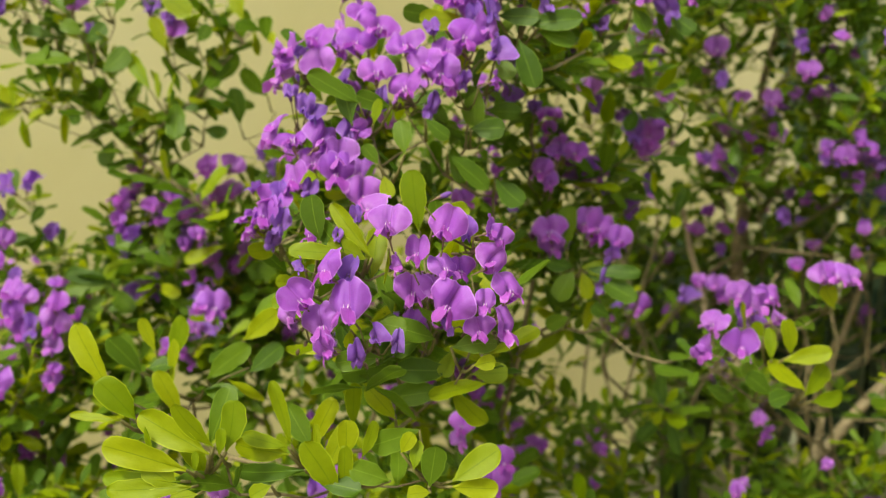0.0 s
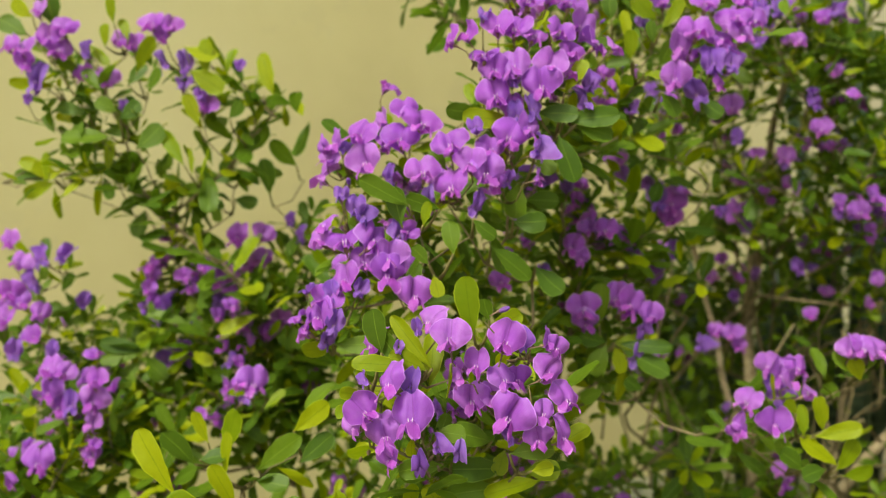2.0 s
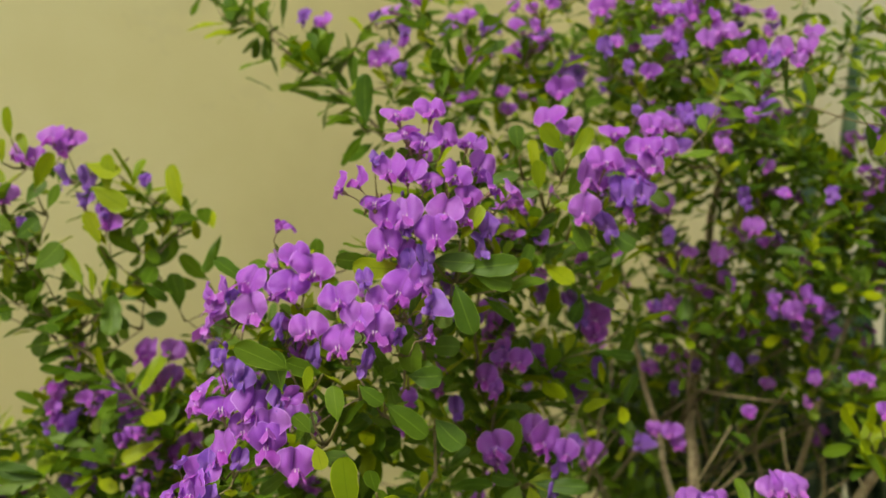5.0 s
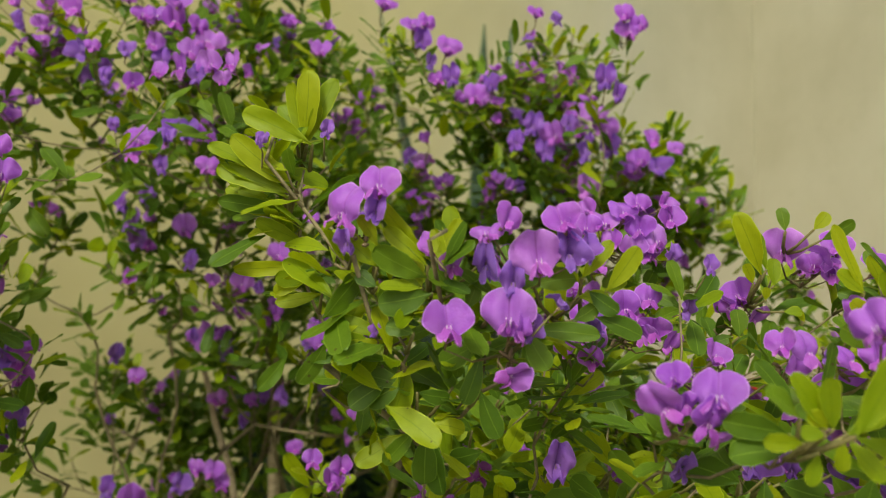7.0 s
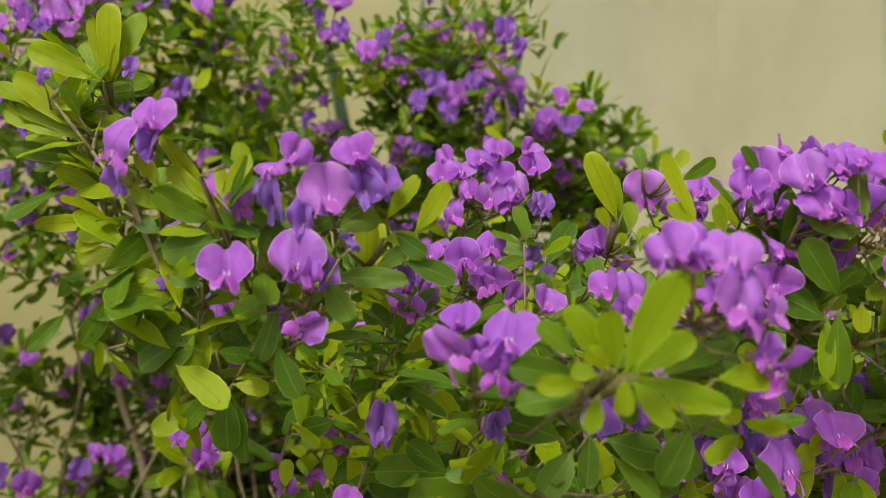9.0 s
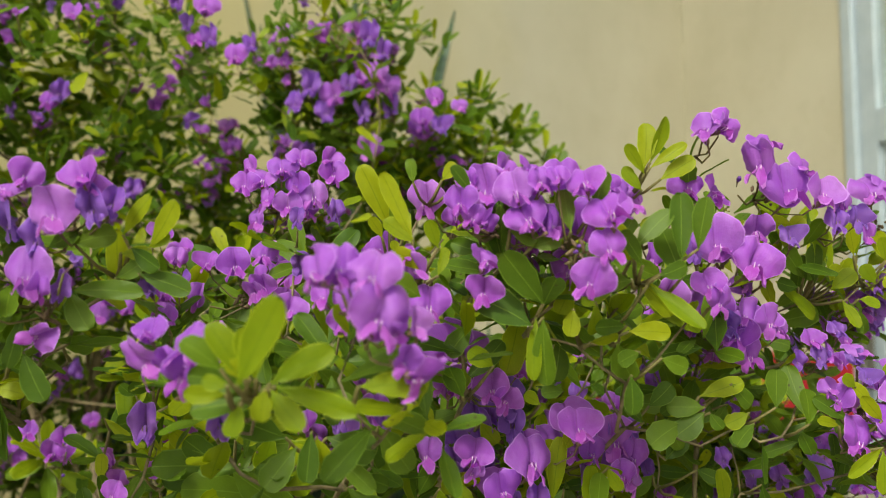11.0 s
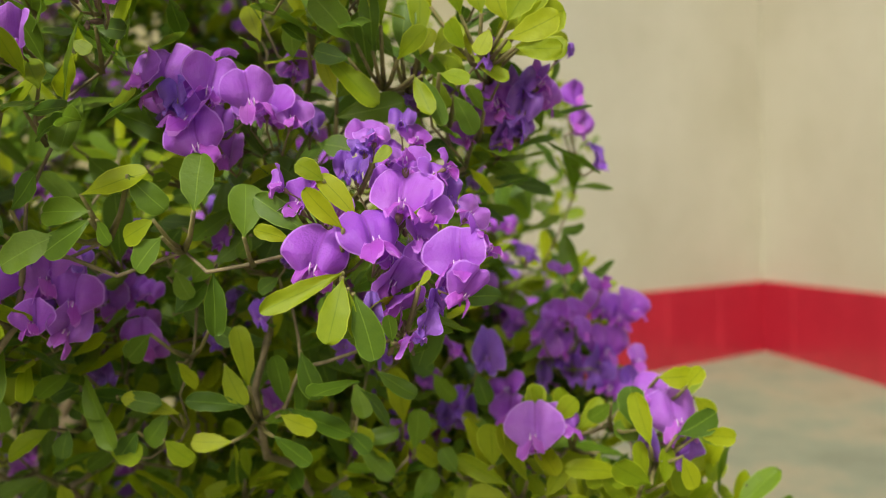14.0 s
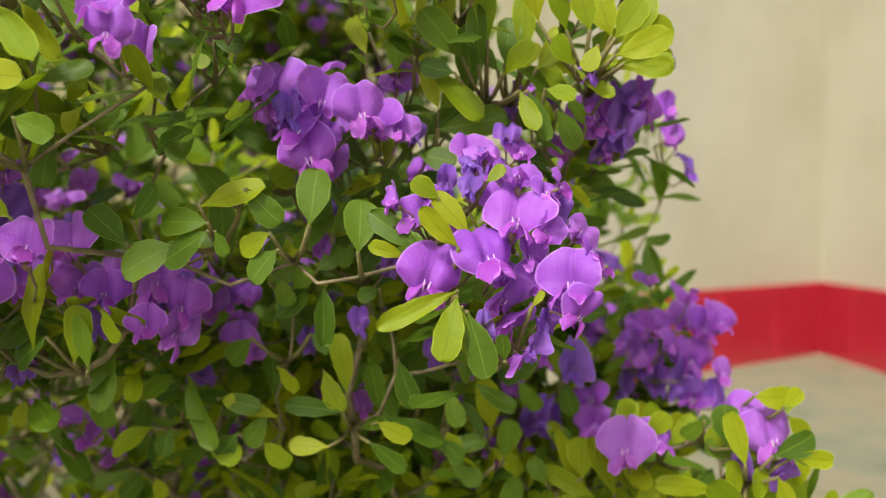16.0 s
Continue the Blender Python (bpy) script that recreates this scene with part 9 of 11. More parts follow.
bush_at(0.73, 0.43).sprig([(0.7226, 0.4318, 0.3979, 0.09, -0.15, 0.98, -0.44, -0.90, -0.00, 0.0348, 1, 0.31), (0.7399, 0.4280, 0.3945, 0.11, -0.16, 0.98, -0.15, -0.99, 0.03, 0.0228, 1, 0.50), (0.7456, 0.4267, 0.3913, 0.02, -0.26, 0.96, -0.33, -0.94, 0.10, 0.0239, 0, 0.47), (0.7285, 0.4302, 0.4042, -0.78, 0.17, -0.60, -0.35, -0.92, 0.19, 0.0189, 0, 0.63)])
bush_at(0.75, 0.42).sprig([(0.7518, 0.4245, 0.4149, 0.51, -0.12, -0.85, -0.11, -0.98, -0.17, 0.0140, 1, 0.55)])
bush_at(0.67, 0.44).sprig([(0.6709, 0.4431, 0.4170, -0.21, 0.05, -0.98, -0.34, -0.94, 0.09, 0.0150, 1, 0.63), (0.6737, 0.4426, 0.4110, 0.31, -0.19, -0.93, -0.29, -0.83, 0.49, 0.0185, 1, 0.61)])
bush_at(0.58, 0.46).sprig([(0.5787, 0.4636, 0.4371, -0.28, 0.21, -0.94, 0.04, -1.00, 0.05, 0.0225, 1, 0.61), (0.5699, 0.4659, 0.4285, -0.58, -0.09, 0.81, -0.45, -0.87, -0.19, 0.0278, 0, 0.45), (0.5873, 0.4619, 0.4286, 0.32, -0.01, -0.95, -0.28, -0.84, 0.46, 0.0255, 1, 0.54)])
bush_at(0.61, 0.46).sprig([(0.6047, 0.4578, 0.4320, 0.28, -0.14, -0.95, -0.33, -0.94, 0.13, 0.0291, 0, 0.53), (0.6193, 0.4541, 0.4420, 0.39, -0.31, -0.87, -0.27, -0.93, -0.26, 0.0293, 0, 0.53)])
bush_at(0.55, 0.47).sprig([(0.5553, 0.4696, 0.4199, -1.00, -0.00, 0.09, -0.38, -0.93, -0.00, 0.0391, 0, 0.45), (0.5525, 0.4703, 0.4200, -0.76, -0.02, 0.66, 0.12, -0.99, -0.08, 0.0254, 0, 0.58)])
bush_at(0.57, 0.47).sprig([(0.5724, 0.4662, 0.4047, -0.98, -0.10, 0.18, -0.23, -0.97, 0.12, 0.0420, 0, 0.47)])
bush_at(0.65, 0.45).sprig([(0.6453, 0.4480, 0.4419, 0.92, -0.27, 0.30, -0.13, -0.99, -0.07, 0.0189, 0, 0.69), (0.6626, 0.4441, 0.4415, -0.76, 0.25, 0.60, -0.46, -0.89, 0.02, 0.0149, 1, 0.70), (0.6337, 0.4507, 0.4422, 0.79, -0.47, -0.39, -0.12, -0.99, -0.01, 0.0141, 1, 0.70)])
bush_at(0.69, 0.44).sprig([(0.6858, 0.4387, 0.4409, 0.58, 0.00, -0.82, -0.46, -0.89, -0.07, 0.0151, 1, 0.70)])
bush_at(0.63, 0.45).sprig([(0.6228, 0.4519, 0.4781, 0.87, -0.07, -0.48, -0.41, -0.84, 0.35, 0.0265, 1, 0.56), (0.6403, 0.4475, 0.4895, 0.29, -0.00, -0.96, -0.13, -0.95, 0.28, 0.0188, 1, 0.63)])
bush_at(0.73, 0.43).sprig([(0.7289, 0.4294, 0.4250, 0.36, -0.34, 0.87, -0.48, -0.77, 0.42, 0.0141, 1, 0.63)])
bush_at(0.71, 0.44).sprig([(0.7082, 0.4351, 0.3988, 0.72, -0.12, 0.68, -0.33, -0.87, 0.35, 0.0166, 0, 0.70)])
bush_at(0.65, 0.45).sprig([(0.6533, 0.4476, 0.4032, 0.49, -0.24, 0.84, -0.51, -0.85, 0.14, 0.0178, 0, 0.67)])
bush_at(0.74, 0.37).sprig([(0.7414, 0.3751, 0.5177, -0.86, -0.11, -0.50, -0.48, -0.77, 0.42, 0.0282, 1, 0.33), (0.7470, 0.3739, 0.5166, 0.52, -0.33, -0.79, -0.54, -0.83, 0.14, 0.0245, 1, 0.39), (0.7391, 0.3654, 0.5241, -0.68, -0.10, 0.72, -0.25, -0.97, 0.05, 0.0243, 1, 0.61)])
bush_at(0.76, 0.36).sprig([(0.7626, 0.3603, 0.5160, -0.27, 0.10, 0.96, 0.01, -0.85, 0.53, 0.0246, 0, 0.60)])
bush_at(0.72, 0.39).sprig([(0.7147, 0.3912, 0.5134, -1.00, 0.01, -0.10, -0.34, -0.92, 0.20, 0.0227, 1, 0.44), (0.7186, 0.3903, 0.5133, -0.39, 0.01, -0.92, -0.11, -0.99, 0.01, 0.0152, 1, 0.70)])
bush_at(0.74, 0.40).sprig([(0.7413, 0.3957, 0.5274, 0.85, -0.32, -0.41, 0.00, -1.00, 0.02, 0.0283, 0, 0.44)])
bush_at(0.71, 0.44).sprig([(0.7026, 0.4398, 0.4942, -0.92, 0.05, 0.38, -0.53, -0.84, -0.11, 0.0328, 0, 0.55), (0.7107, 0.4381, 0.5009, -0.32, -0.19, -0.93, -0.19, -0.97, 0.17, 0.0379, 1, 0.44), (0.7160, 0.4369, 0.4869, -0.07, -0.15, -0.99, -0.10, -0.93, 0.36, 0.0164, 1, 0.37), (0.7114, 0.4379, 0.4828, -0.30, 0.09, -0.95, -0.38, -0.89, 0.26, 0.0169, 1, 0.27)])
bush_at(0.74, 0.43).sprig([(0.7305, 0.4337, 0.4819, -0.21, -0.16, -0.97, -0.30, -0.95, -0.02, 0.0214, 0, 0.67), (0.7431, 0.4310, 0.4862, -0.88, 0.25, 0.40, -0.34, -0.91, 0.22, 0.0324, 1, 0.37), (0.7475, 0.4300, 0.4838, -0.99, -0.01, 0.14, -0.36, -0.91, 0.18, 0.0203, 1, 0.36), (0.7589, 0.4275, 0.4858, 0.81, -0.22, 0.55, -0.47, -0.82, 0.32, 0.0177, 1, 0.68), (0.7365, 0.4324, 0.4938, 0.61, -0.17, 0.78, -0.05, -0.96, 0.26, 0.0116, 1, 0.70)])
bush_at(0.77, 0.43).sprig([(0.7679, 0.4256, 0.4856, 0.90, -0.44, -0.02, -0.28, -0.86, 0.42, 0.0204, 0, 0.47)])
bush_at(0.79, 0.42).sprig([(0.7866, 0.4216, 0.5105, 0.80, -0.22, -0.55, -0.22, -0.95, 0.22, 0.0088, 1, 0.70), (0.7957, 0.4196, 0.5149, 0.97, -0.15, -0.21, -0.08, -0.97, 0.25, 0.0122, 0, 0.70)])
bush_at(0.79, 0.42).sprig([(0.7953, 0.4197, 0.5454, 0.58, -0.43, 0.69, -0.39, -0.88, 0.27, 0.0174, 0, 0.70), (0.7760, 0.4239, 0.5390, 0.26, -0.14, 0.96, -0.29, -0.85, 0.43, 0.0094, 1, 0.70)])
bush_at(0.74, 0.43).sprig([(0.7413, 0.4314, 0.5075, 0.22, -0.31, -0.92, 0.42, -0.90, 0.11, 0.0104, 1, 0.58)])
bush_at(0.76, 0.43).sprig([(0.7646, 0.4264, 0.5370, 0.52, -0.10, 0.85, -0.30, -0.93, 0.20, 0.0135, 0, 0.70)])
bush_at(0.74, 0.48).sprig([(0.7480, 0.4809, 0.4023, -0.07, 0.11, -0.99, -0.38, -0.87, 0.32, 0.0355, 1, 0.43), (0.7362, 0.4834, 0.3973, -0.45, -0.17, -0.88, -0.38, -0.76, 0.52, 0.0225, 0, 0.61), (0.7310, 0.4846, 0.3953, 0.07, -0.09, -0.99, 0.10, -0.99, -0.01, 0.0290, 1, 0.46), (0.7470, 0.4811, 0.4130, -0.04, -0.32, 0.95, -0.23, -0.93, 0.28, 0.0156, 1, 0.55), (0.7509, 0.4803, 0.4129, 0.66, -0.04, 0.75, -0.11, -0.89, 0.44, 0.0150, 1, 0.67), (0.7313, 0.4845, 0.4081, 0.59, -0.17, -0.79, -0.30, -0.91, -0.29, 0.0136, 1, 0.70), (0.7286, 0.4851, 0.4055, -0.42, 0.23, 0.88, -0.45, -0.72, 0.53, 0.0340, 0, 0.45), (0.7533, 0.4797, 0.4054, 0.33, -0.12, 0.94, -0.47, -0.86, 0.19, 0.0085, 1, 0.56)])
bush_at(0.68, 0.50).sprig([(0.6825, 0.4952, 0.4305, 0.91, -0.24, 0.34, 0.19, -0.98, -0.03, 0.0175, 1, 0.49)])
bush_at(0.66, 0.50).sprig([(0.6570, 0.5008, 0.4477, 0.63, -0.43, -0.65, 0.11, -0.92, 0.38, 0.0252, 1, 0.55), (0.6627, 0.4996, 0.4661, 0.50, -0.40, -0.77, -0.47, -0.88, -0.12, 0.0174, 1, 0.46)])
bush_at(0.66, 0.50).sprig([(0.6551, 0.5012, 0.4206, 0.10, -0.34, -0.94, -0.60, -0.78, 0.17, 0.0420, 1, 0.26)])
bush_at(0.78, 0.47).sprig([(0.7812, 0.4737, 0.4334, -0.90, 0.32, 0.29, 0.38, -0.91, -0.18, 0.0287, 1, 0.35), (0.7786, 0.4743, 0.4334, -0.99, -0.11, 0.07, -0.57, -0.81, -0.14, 0.0232, 0, 0.48), (0.7863, 0.4726, 0.4284, 0.01, -0.32, 0.95, 0.04, -0.98, 0.17, 0.0294, 0, 0.47)])
bush_at(0.81, 0.47).sprig([(0.8046, 0.4686, 0.4328, 0.93, -0.26, 0.26, -0.07, -0.88, 0.47, 0.0228, 1, 0.49), (0.8069, 0.4681, 0.4221, 0.86, -0.12, 0.50, -0.20, -0.87, 0.44, 0.0161, 0, 0.70), (0.8091, 0.4675, 0.4061, 0.72, -0.02, 0.70, -0.09, -0.91, 0.40, 0.0190, 0, 0.70), (0.8172, 0.4658, 0.4192, 0.66, -0.40, 0.64, -0.25, -0.95, 0.18, 0.0134, 0, 0.70), (0.8278, 0.4635, 0.4274, 0.73, -0.02, 0.68, 0.01, -0.95, 0.32, 0.0150, 0, 0.70)])
bush_at(0.81, 0.47).sprig([(0.8106, 0.4671, 0.3636, -0.93, -0.09, 0.34, 0.30, -0.93, 0.19, 0.0251, 1, 0.34), (0.8055, 0.4682, 0.3642, -0.65, 0.05, -0.76, -0.21, -0.88, 0.43, 0.0166, 0, 0.70)])
bush_at(0.69, 0.49).sprig([(0.6913, 0.4931, 0.3666, -0.37, -0.06, -0.93, 0.01, -0.96, 0.29, 0.0137, 1, 0.62), (0.6805, 0.4954, 0.3483, -1.00, 0.03, 0.08, -0.15, -0.99, 0.06, 0.0294, 0, 0.54)])
bush_at(0.71, 0.49).sprig([(0.7090, 0.4892, 0.3449, -0.50, 0.16, 0.85, -0.48, -0.86, -0.19, 0.0263, 0, 0.63)])
bush_at(0.76, 0.48).sprig([(0.7534, 0.4796, 0.3570, -0.87, 0.03, -0.49, -0.31, -0.85, 0.42, 0.0238, 1, 0.47), (0.7612, 0.4779, 0.3568, -0.22, -0.14, -0.97, 0.19, -0.86, 0.47, 0.0129, 0, 0.70), (0.7668, 0.4767, 0.3758, -0.95, -0.03, -0.31, 0.39, -0.86, 0.34, 0.0136, 0, 0.70)])
bush_at(0.78, 0.47).sprig([(0.7791, 0.4739, 0.3484, 0.88, -0.47, -0.09, -0.28, -0.80, 0.53, 0.0180, 1, 0.62)])
bush_at(0.71, 0.49).sprig([(0.7059, 0.4901, 0.4305, -0.86, -0.03, 0.51, 0.21, -0.83, 0.51, 0.0169, 1, 0.63)])
bush_at(0.81, 0.47).sprig([(0.7977, 0.4702, 0.4680, -0.70, 0.20, -0.68, 0.31, -0.92, 0.22, 0.0114, 1, 0.70), (0.8106, 0.4674, 0.4650, -0.86, 0.29, -0.42, 0.05, -0.94, 0.35, 0.0121, 0, 0.70), (0.8187, 0.4656, 0.4807, -0.77, 0.17, 0.62, -0.20, -0.98, -0.02, 0.0133, 0, 0.70), (0.8055, 0.4685, 0.4705, 0.86, -0.33, -0.39, 0.01, -0.99, -0.12, 0.0146, 1, 0.70), (0.8237, 0.4645, 0.4700, 0.80, -0.16, -0.58, -0.18, -0.88, 0.45, 0.0096, 1, 0.70)])
bush_at(0.89, 0.46).sprig([(0.8907, 0.4553, 0.5486, -0.74, 0.27, 0.61, -0.30, -0.84, 0.46, 0.0258, 1, 0.52), (0.8893, 0.4555, 0.5487, -0.15, -0.02, 0.99, -0.06, -1.00, 0.07, 0.0199, 1, 0.51), (0.8945, 0.4544, 0.5458, 0.77, -0.10, 0.63, -0.08, -0.84, 0.54, 0.0187, 1, 0.55), (0.8840, 0.4567, 0.5434, -0.62, 0.23, 0.75, 0.05, -0.93, 0.36, 0.0159, 1, 0.61), (0.8862, 0.4562, 0.5299, -0.55, 0.13, 0.83, -0.63, -0.71, 0.31, 0.0139, 0, 0.58), (0.8997, 0.4533, 0.5409, 0.52, -0.29, 0.80, -0.03, -0.89, 0.45, 0.0094, 0, 0.70)])
bush_at(0.87, 0.46).sprig([(0.8690, 0.4599, 0.5250, -0.45, -0.05, 0.89, -0.50, -0.86, 0.07, 0.0219, 1, 0.34), (0.8717, 0.4593, 0.5249, 0.05, -0.24, 0.97, -0.17, -0.97, 0.17, 0.0234, 1, 0.23), (0.8704, 0.4596, 0.5249, 0.69, -0.51, 0.51, -0.23, -0.97, -0.06, 0.0175, 1, 0.40), (0.8621, 0.4614, 0.5117, -0.01, -0.17, 0.99, -0.17, -0.97, -0.16, 0.0143, 0, 0.70)])
bush_at(0.91, 0.45).sprig([(0.8939, 0.4544, 0.5001, -0.09, -0.31, 0.95, -0.15, -0.98, -0.10, 0.0294, 0, 0.42), (0.9042, 0.4522, 0.5106, -0.69, 0.03, 0.72, -0.32, -0.71, 0.63, 0.0164, 0, 0.59), (0.9069, 0.4516, 0.5132, 0.10, 0.02, 0.99, -0.02, -0.91, 0.42, 0.0201, 0, 0.56), (0.9148, 0.4499, 0.5157, 0.06, 0.10, 0.99, 0.20, -0.97, 0.13, 0.0288, 1, 0.39), (0.9197, 0.4488, 0.5022, 0.41, 0.03, -0.91, -0.07, -0.97, 0.22, 0.0148, 1, 0.51), (0.9199, 0.4488, 0.5108, 0.65, -0.06, 0.76, -0.33, -0.94, -0.00, 0.0176, 1, 0.61), (0.9147, 0.4499, 0.5109, 0.42, -0.22, 0.88, -0.35, -0.89, 0.28, 0.0118, 1, 0.70)])
bush_at(0.94, 0.44).sprig([(0.9314, 0.4463, 0.5261, -0.33, -0.28, 0.90, 0.08, -0.99, 0.14, 0.0210, 1, 0.49), (0.9492, 0.4424, 0.5229, -0.31, -0.08, 0.95, -0.12, -0.88, 0.45, 0.0191, 1, 0.70), (0.9544, 0.4413, 0.5201, 0.33, -0.28, 0.90, -0.62, -0.76, 0.18, 0.0208, 1, 0.70), (0.9517, 0.4419, 0.5175, 0.87, -0.35, 0.35, 0.05, -0.99, 0.14, 0.0229, 1, 0.70), (0.9542, 0.4413, 0.5120, 0.90, -0.44, -0.06, -0.44, -0.87, 0.19, 0.0198, 1, 0.62), (0.9357, 0.4453, 0.5098, 0.63, -0.46, -0.63, 0.09, -0.95, 0.29, 0.0208, 1, 0.36), (0.9385, 0.4447, 0.5151, 0.86, -0.45, -0.25, -0.05, -0.88, 0.47, 0.0140, 1, 0.70)])
bush_at(0.93, 0.45).sprig([(0.9279, 0.4470, 0.4939, 0.42, -0.07, -0.90, -0.37, -0.88, 0.30, 0.0181, 0, 0.54)])
bush_at(0.88, 0.46).sprig([(0.8801, 0.4574, 0.4951, -0.32, 0.04, 0.95, -0.13, -0.99, 0.09, 0.0197, 1, 0.44), (0.8801, 0.4574, 0.4951, 0.58, -0.33, 0.75, 0.29, -0.95, -0.10, 0.0178, 0, 0.70), (0.8799, 0.4574, 0.4870, 0.95, -0.24, 0.18, -0.19, -0.93, 0.31, 0.0293, 0, 0.48), (0.8718, 0.4592, 0.4765, 0.85, -0.50, -0.16, -0.22, -0.91, 0.34, 0.0172, 0, 0.70)])
bush_at(0.84, 0.47).sprig([(0.8420, 0.4659, 0.5477, 0.83, -0.41, 0.37, 0.03, -0.91, 0.41, 0.0061, 0, 0.70)])
bush_at(0.85, 0.46).sprig([(0.8467, 0.4648, 0.5234, 0.11, 0.01, 0.99, -0.25, -0.94, 0.23, 0.0163, 0, 0.43)])
bush_at(0.88, 0.57).sprig([(0.8793, 0.5698, 0.3473, -0.30, -0.06, 0.95, -0.04, -0.93, -0.36, 0.0343, 1, 0.38), (0.8725, 0.5713, 0.3440, -0.82, -0.08, 0.56, -0.33, -0.88, 0.34, 0.0295, 1, 0.44), (0.8724, 0.5713, 0.3406, -0.85, 0.27, 0.45, -0.14, -0.77, 0.62, 0.0231, 1, 0.51), (0.8690, 0.5720, 0.3372, -0.99, -0.04, 0.11, 0.04, -0.92, 0.39, 0.0281, 1, 0.34), (0.8857, 0.5683, 0.3333, 0.80, -0.52, -0.29, -0.15, -0.99, 0.03, 0.0195, 1, 0.57)])
bush_at(0.92, 0.56).sprig([(0.9095, 0.5632, 0.3414, -0.42, 0.20, 0.88, -0.33, -0.94, 0.02, 0.0286, 1, 0.48), (0.9296, 0.5588, 0.3357, -0.53, -0.01, 0.85, -0.26, -0.96, 0.01, 0.0263, 0, 0.42)])
bush_at(0.89, 0.57).sprig([(0.8888, 0.5676, 0.3229, 0.70, -0.04, -0.72, -0.06, -0.97, -0.22, 0.0207, 1, 0.63)])
bush_at(0.95, 0.55).sprig([(0.9494, 0.5544, 0.3179, -0.45, -0.16, 0.88, -0.44, -0.90, -0.07, 0.0265, 1, 0.42), (0.9460, 0.5552, 0.3180, -0.98, 0.07, -0.17, -0.38, -0.87, 0.30, 0.0116, 1, 0.70), (0.9625, 0.5515, 0.3038, -0.66, 0.22, 0.72, -0.15, -0.90, 0.41, 0.0153, 1, 0.70)])
bush_at(0.97, 0.55).sprig([(0.9762, 0.5485, 0.3138, 0.05, -0.15, 0.99, -0.06, -0.89, 0.46, 0.0213, 1, 0.68), (0.9695, 0.5500, 0.3140, -0.56, -0.09, 0.82, -0.29, -0.95, -0.15, 0.0201, 0, 0.65)])
bush_at(0.88, 0.57).sprig([(0.8836, 0.5689, 0.3824, 0.67, -0.46, 0.58, -0.02, -0.99, 0.14, 0.0184, 0, 0.70), (0.8765, 0.5705, 0.3688, 0.36, -0.36, -0.86, -0.31, -0.87, 0.38, 0.0152, 0, 0.70)])
bush_at(0.85, 0.58).sprig([(0.8571, 0.5748, 0.4037, 0.79, -0.43, -0.43, 0.04, -0.88, 0.47, 0.0158, 0, 0.70), (0.8499, 0.5763, 0.3832, 0.80, -0.41, 0.44, 0.10, -0.97, 0.23, 0.0162, 0, 0.70)])
bush_at(0.90, 0.56).sprig([(0.9041, 0.5645, 0.3956, 0.77, -0.48, -0.42, 0.19, -0.94, 0.28, 0.0155, 0, 0.70)])
bush_at(0.97, 0.47).sprig([(0.9642, 0.4694, 0.3597, -0.03, -0.12, 0.99, 0.11, -0.93, 0.35, 0.0102, 1, 0.70), (0.9725, 0.4676, 0.3537, 0.50, -0.43, 0.75, -0.34, -0.92, 0.18, 0.0141, 1, 0.70)])
bush_at(1.00, 0.46).sprig([(1.0064, 0.4602, 0.3500, -0.17, -0.05, 0.98, -0.39, -0.82, 0.42, 0.0193, 0, 0.69), (0.9954, 0.4626, 0.3618, -0.76, 0.15, -0.63, 0.11, -0.95, 0.29, 0.0123, 0, 0.70)])
bush_at(1.02, 0.46).sprig([(1.0155, 0.4583, 0.3729, 0.98, -0.17, 0.04, 0.28, -0.94, 0.21, 0.0154, 1, 0.70)])
bush_at(1.03, 0.45).sprig([(1.0319, 0.4546, 0.3493, 0.80, -0.50, -0.32, 0.03, -0.94, 0.35, 0.0061, 1, 0.70)])
bush_at(1.01, 0.46).sprig([(1.0087, 0.4596, 0.3267, -0.13, -0.11, 0.99, -0.22, -0.93, 0.31, 0.0196, 1, 0.38), (1.0171, 0.4578, 0.3265, 0.10, -0.07, 0.99, 0.06, -0.97, 0.22, 0.0159, 1, 0.51)])
bush_at(0.85, 0.49).sprig([(0.8390, 0.4970, 0.4504, 0.82, -0.34, -0.46, 0.36, -0.89, -0.27, 0.0131, 1, 0.70), (0.8557, 0.4933, 0.4384, 0.87, -0.39, 0.29, -0.40, -0.82, 0.40, 0.0094, 1, 0.70), (0.8525, 0.4939, 0.4240, -0.97, -0.09, 0.24, -0.16, -0.80, 0.58, 0.0152, 0, 0.70)])
bush_at(0.84, 0.50).sprig([(0.8392, 0.4969, 0.4591, 0.88, -0.22, 0.42, 0.07, -0.94, 0.33, 0.0130, 0, 0.70)])
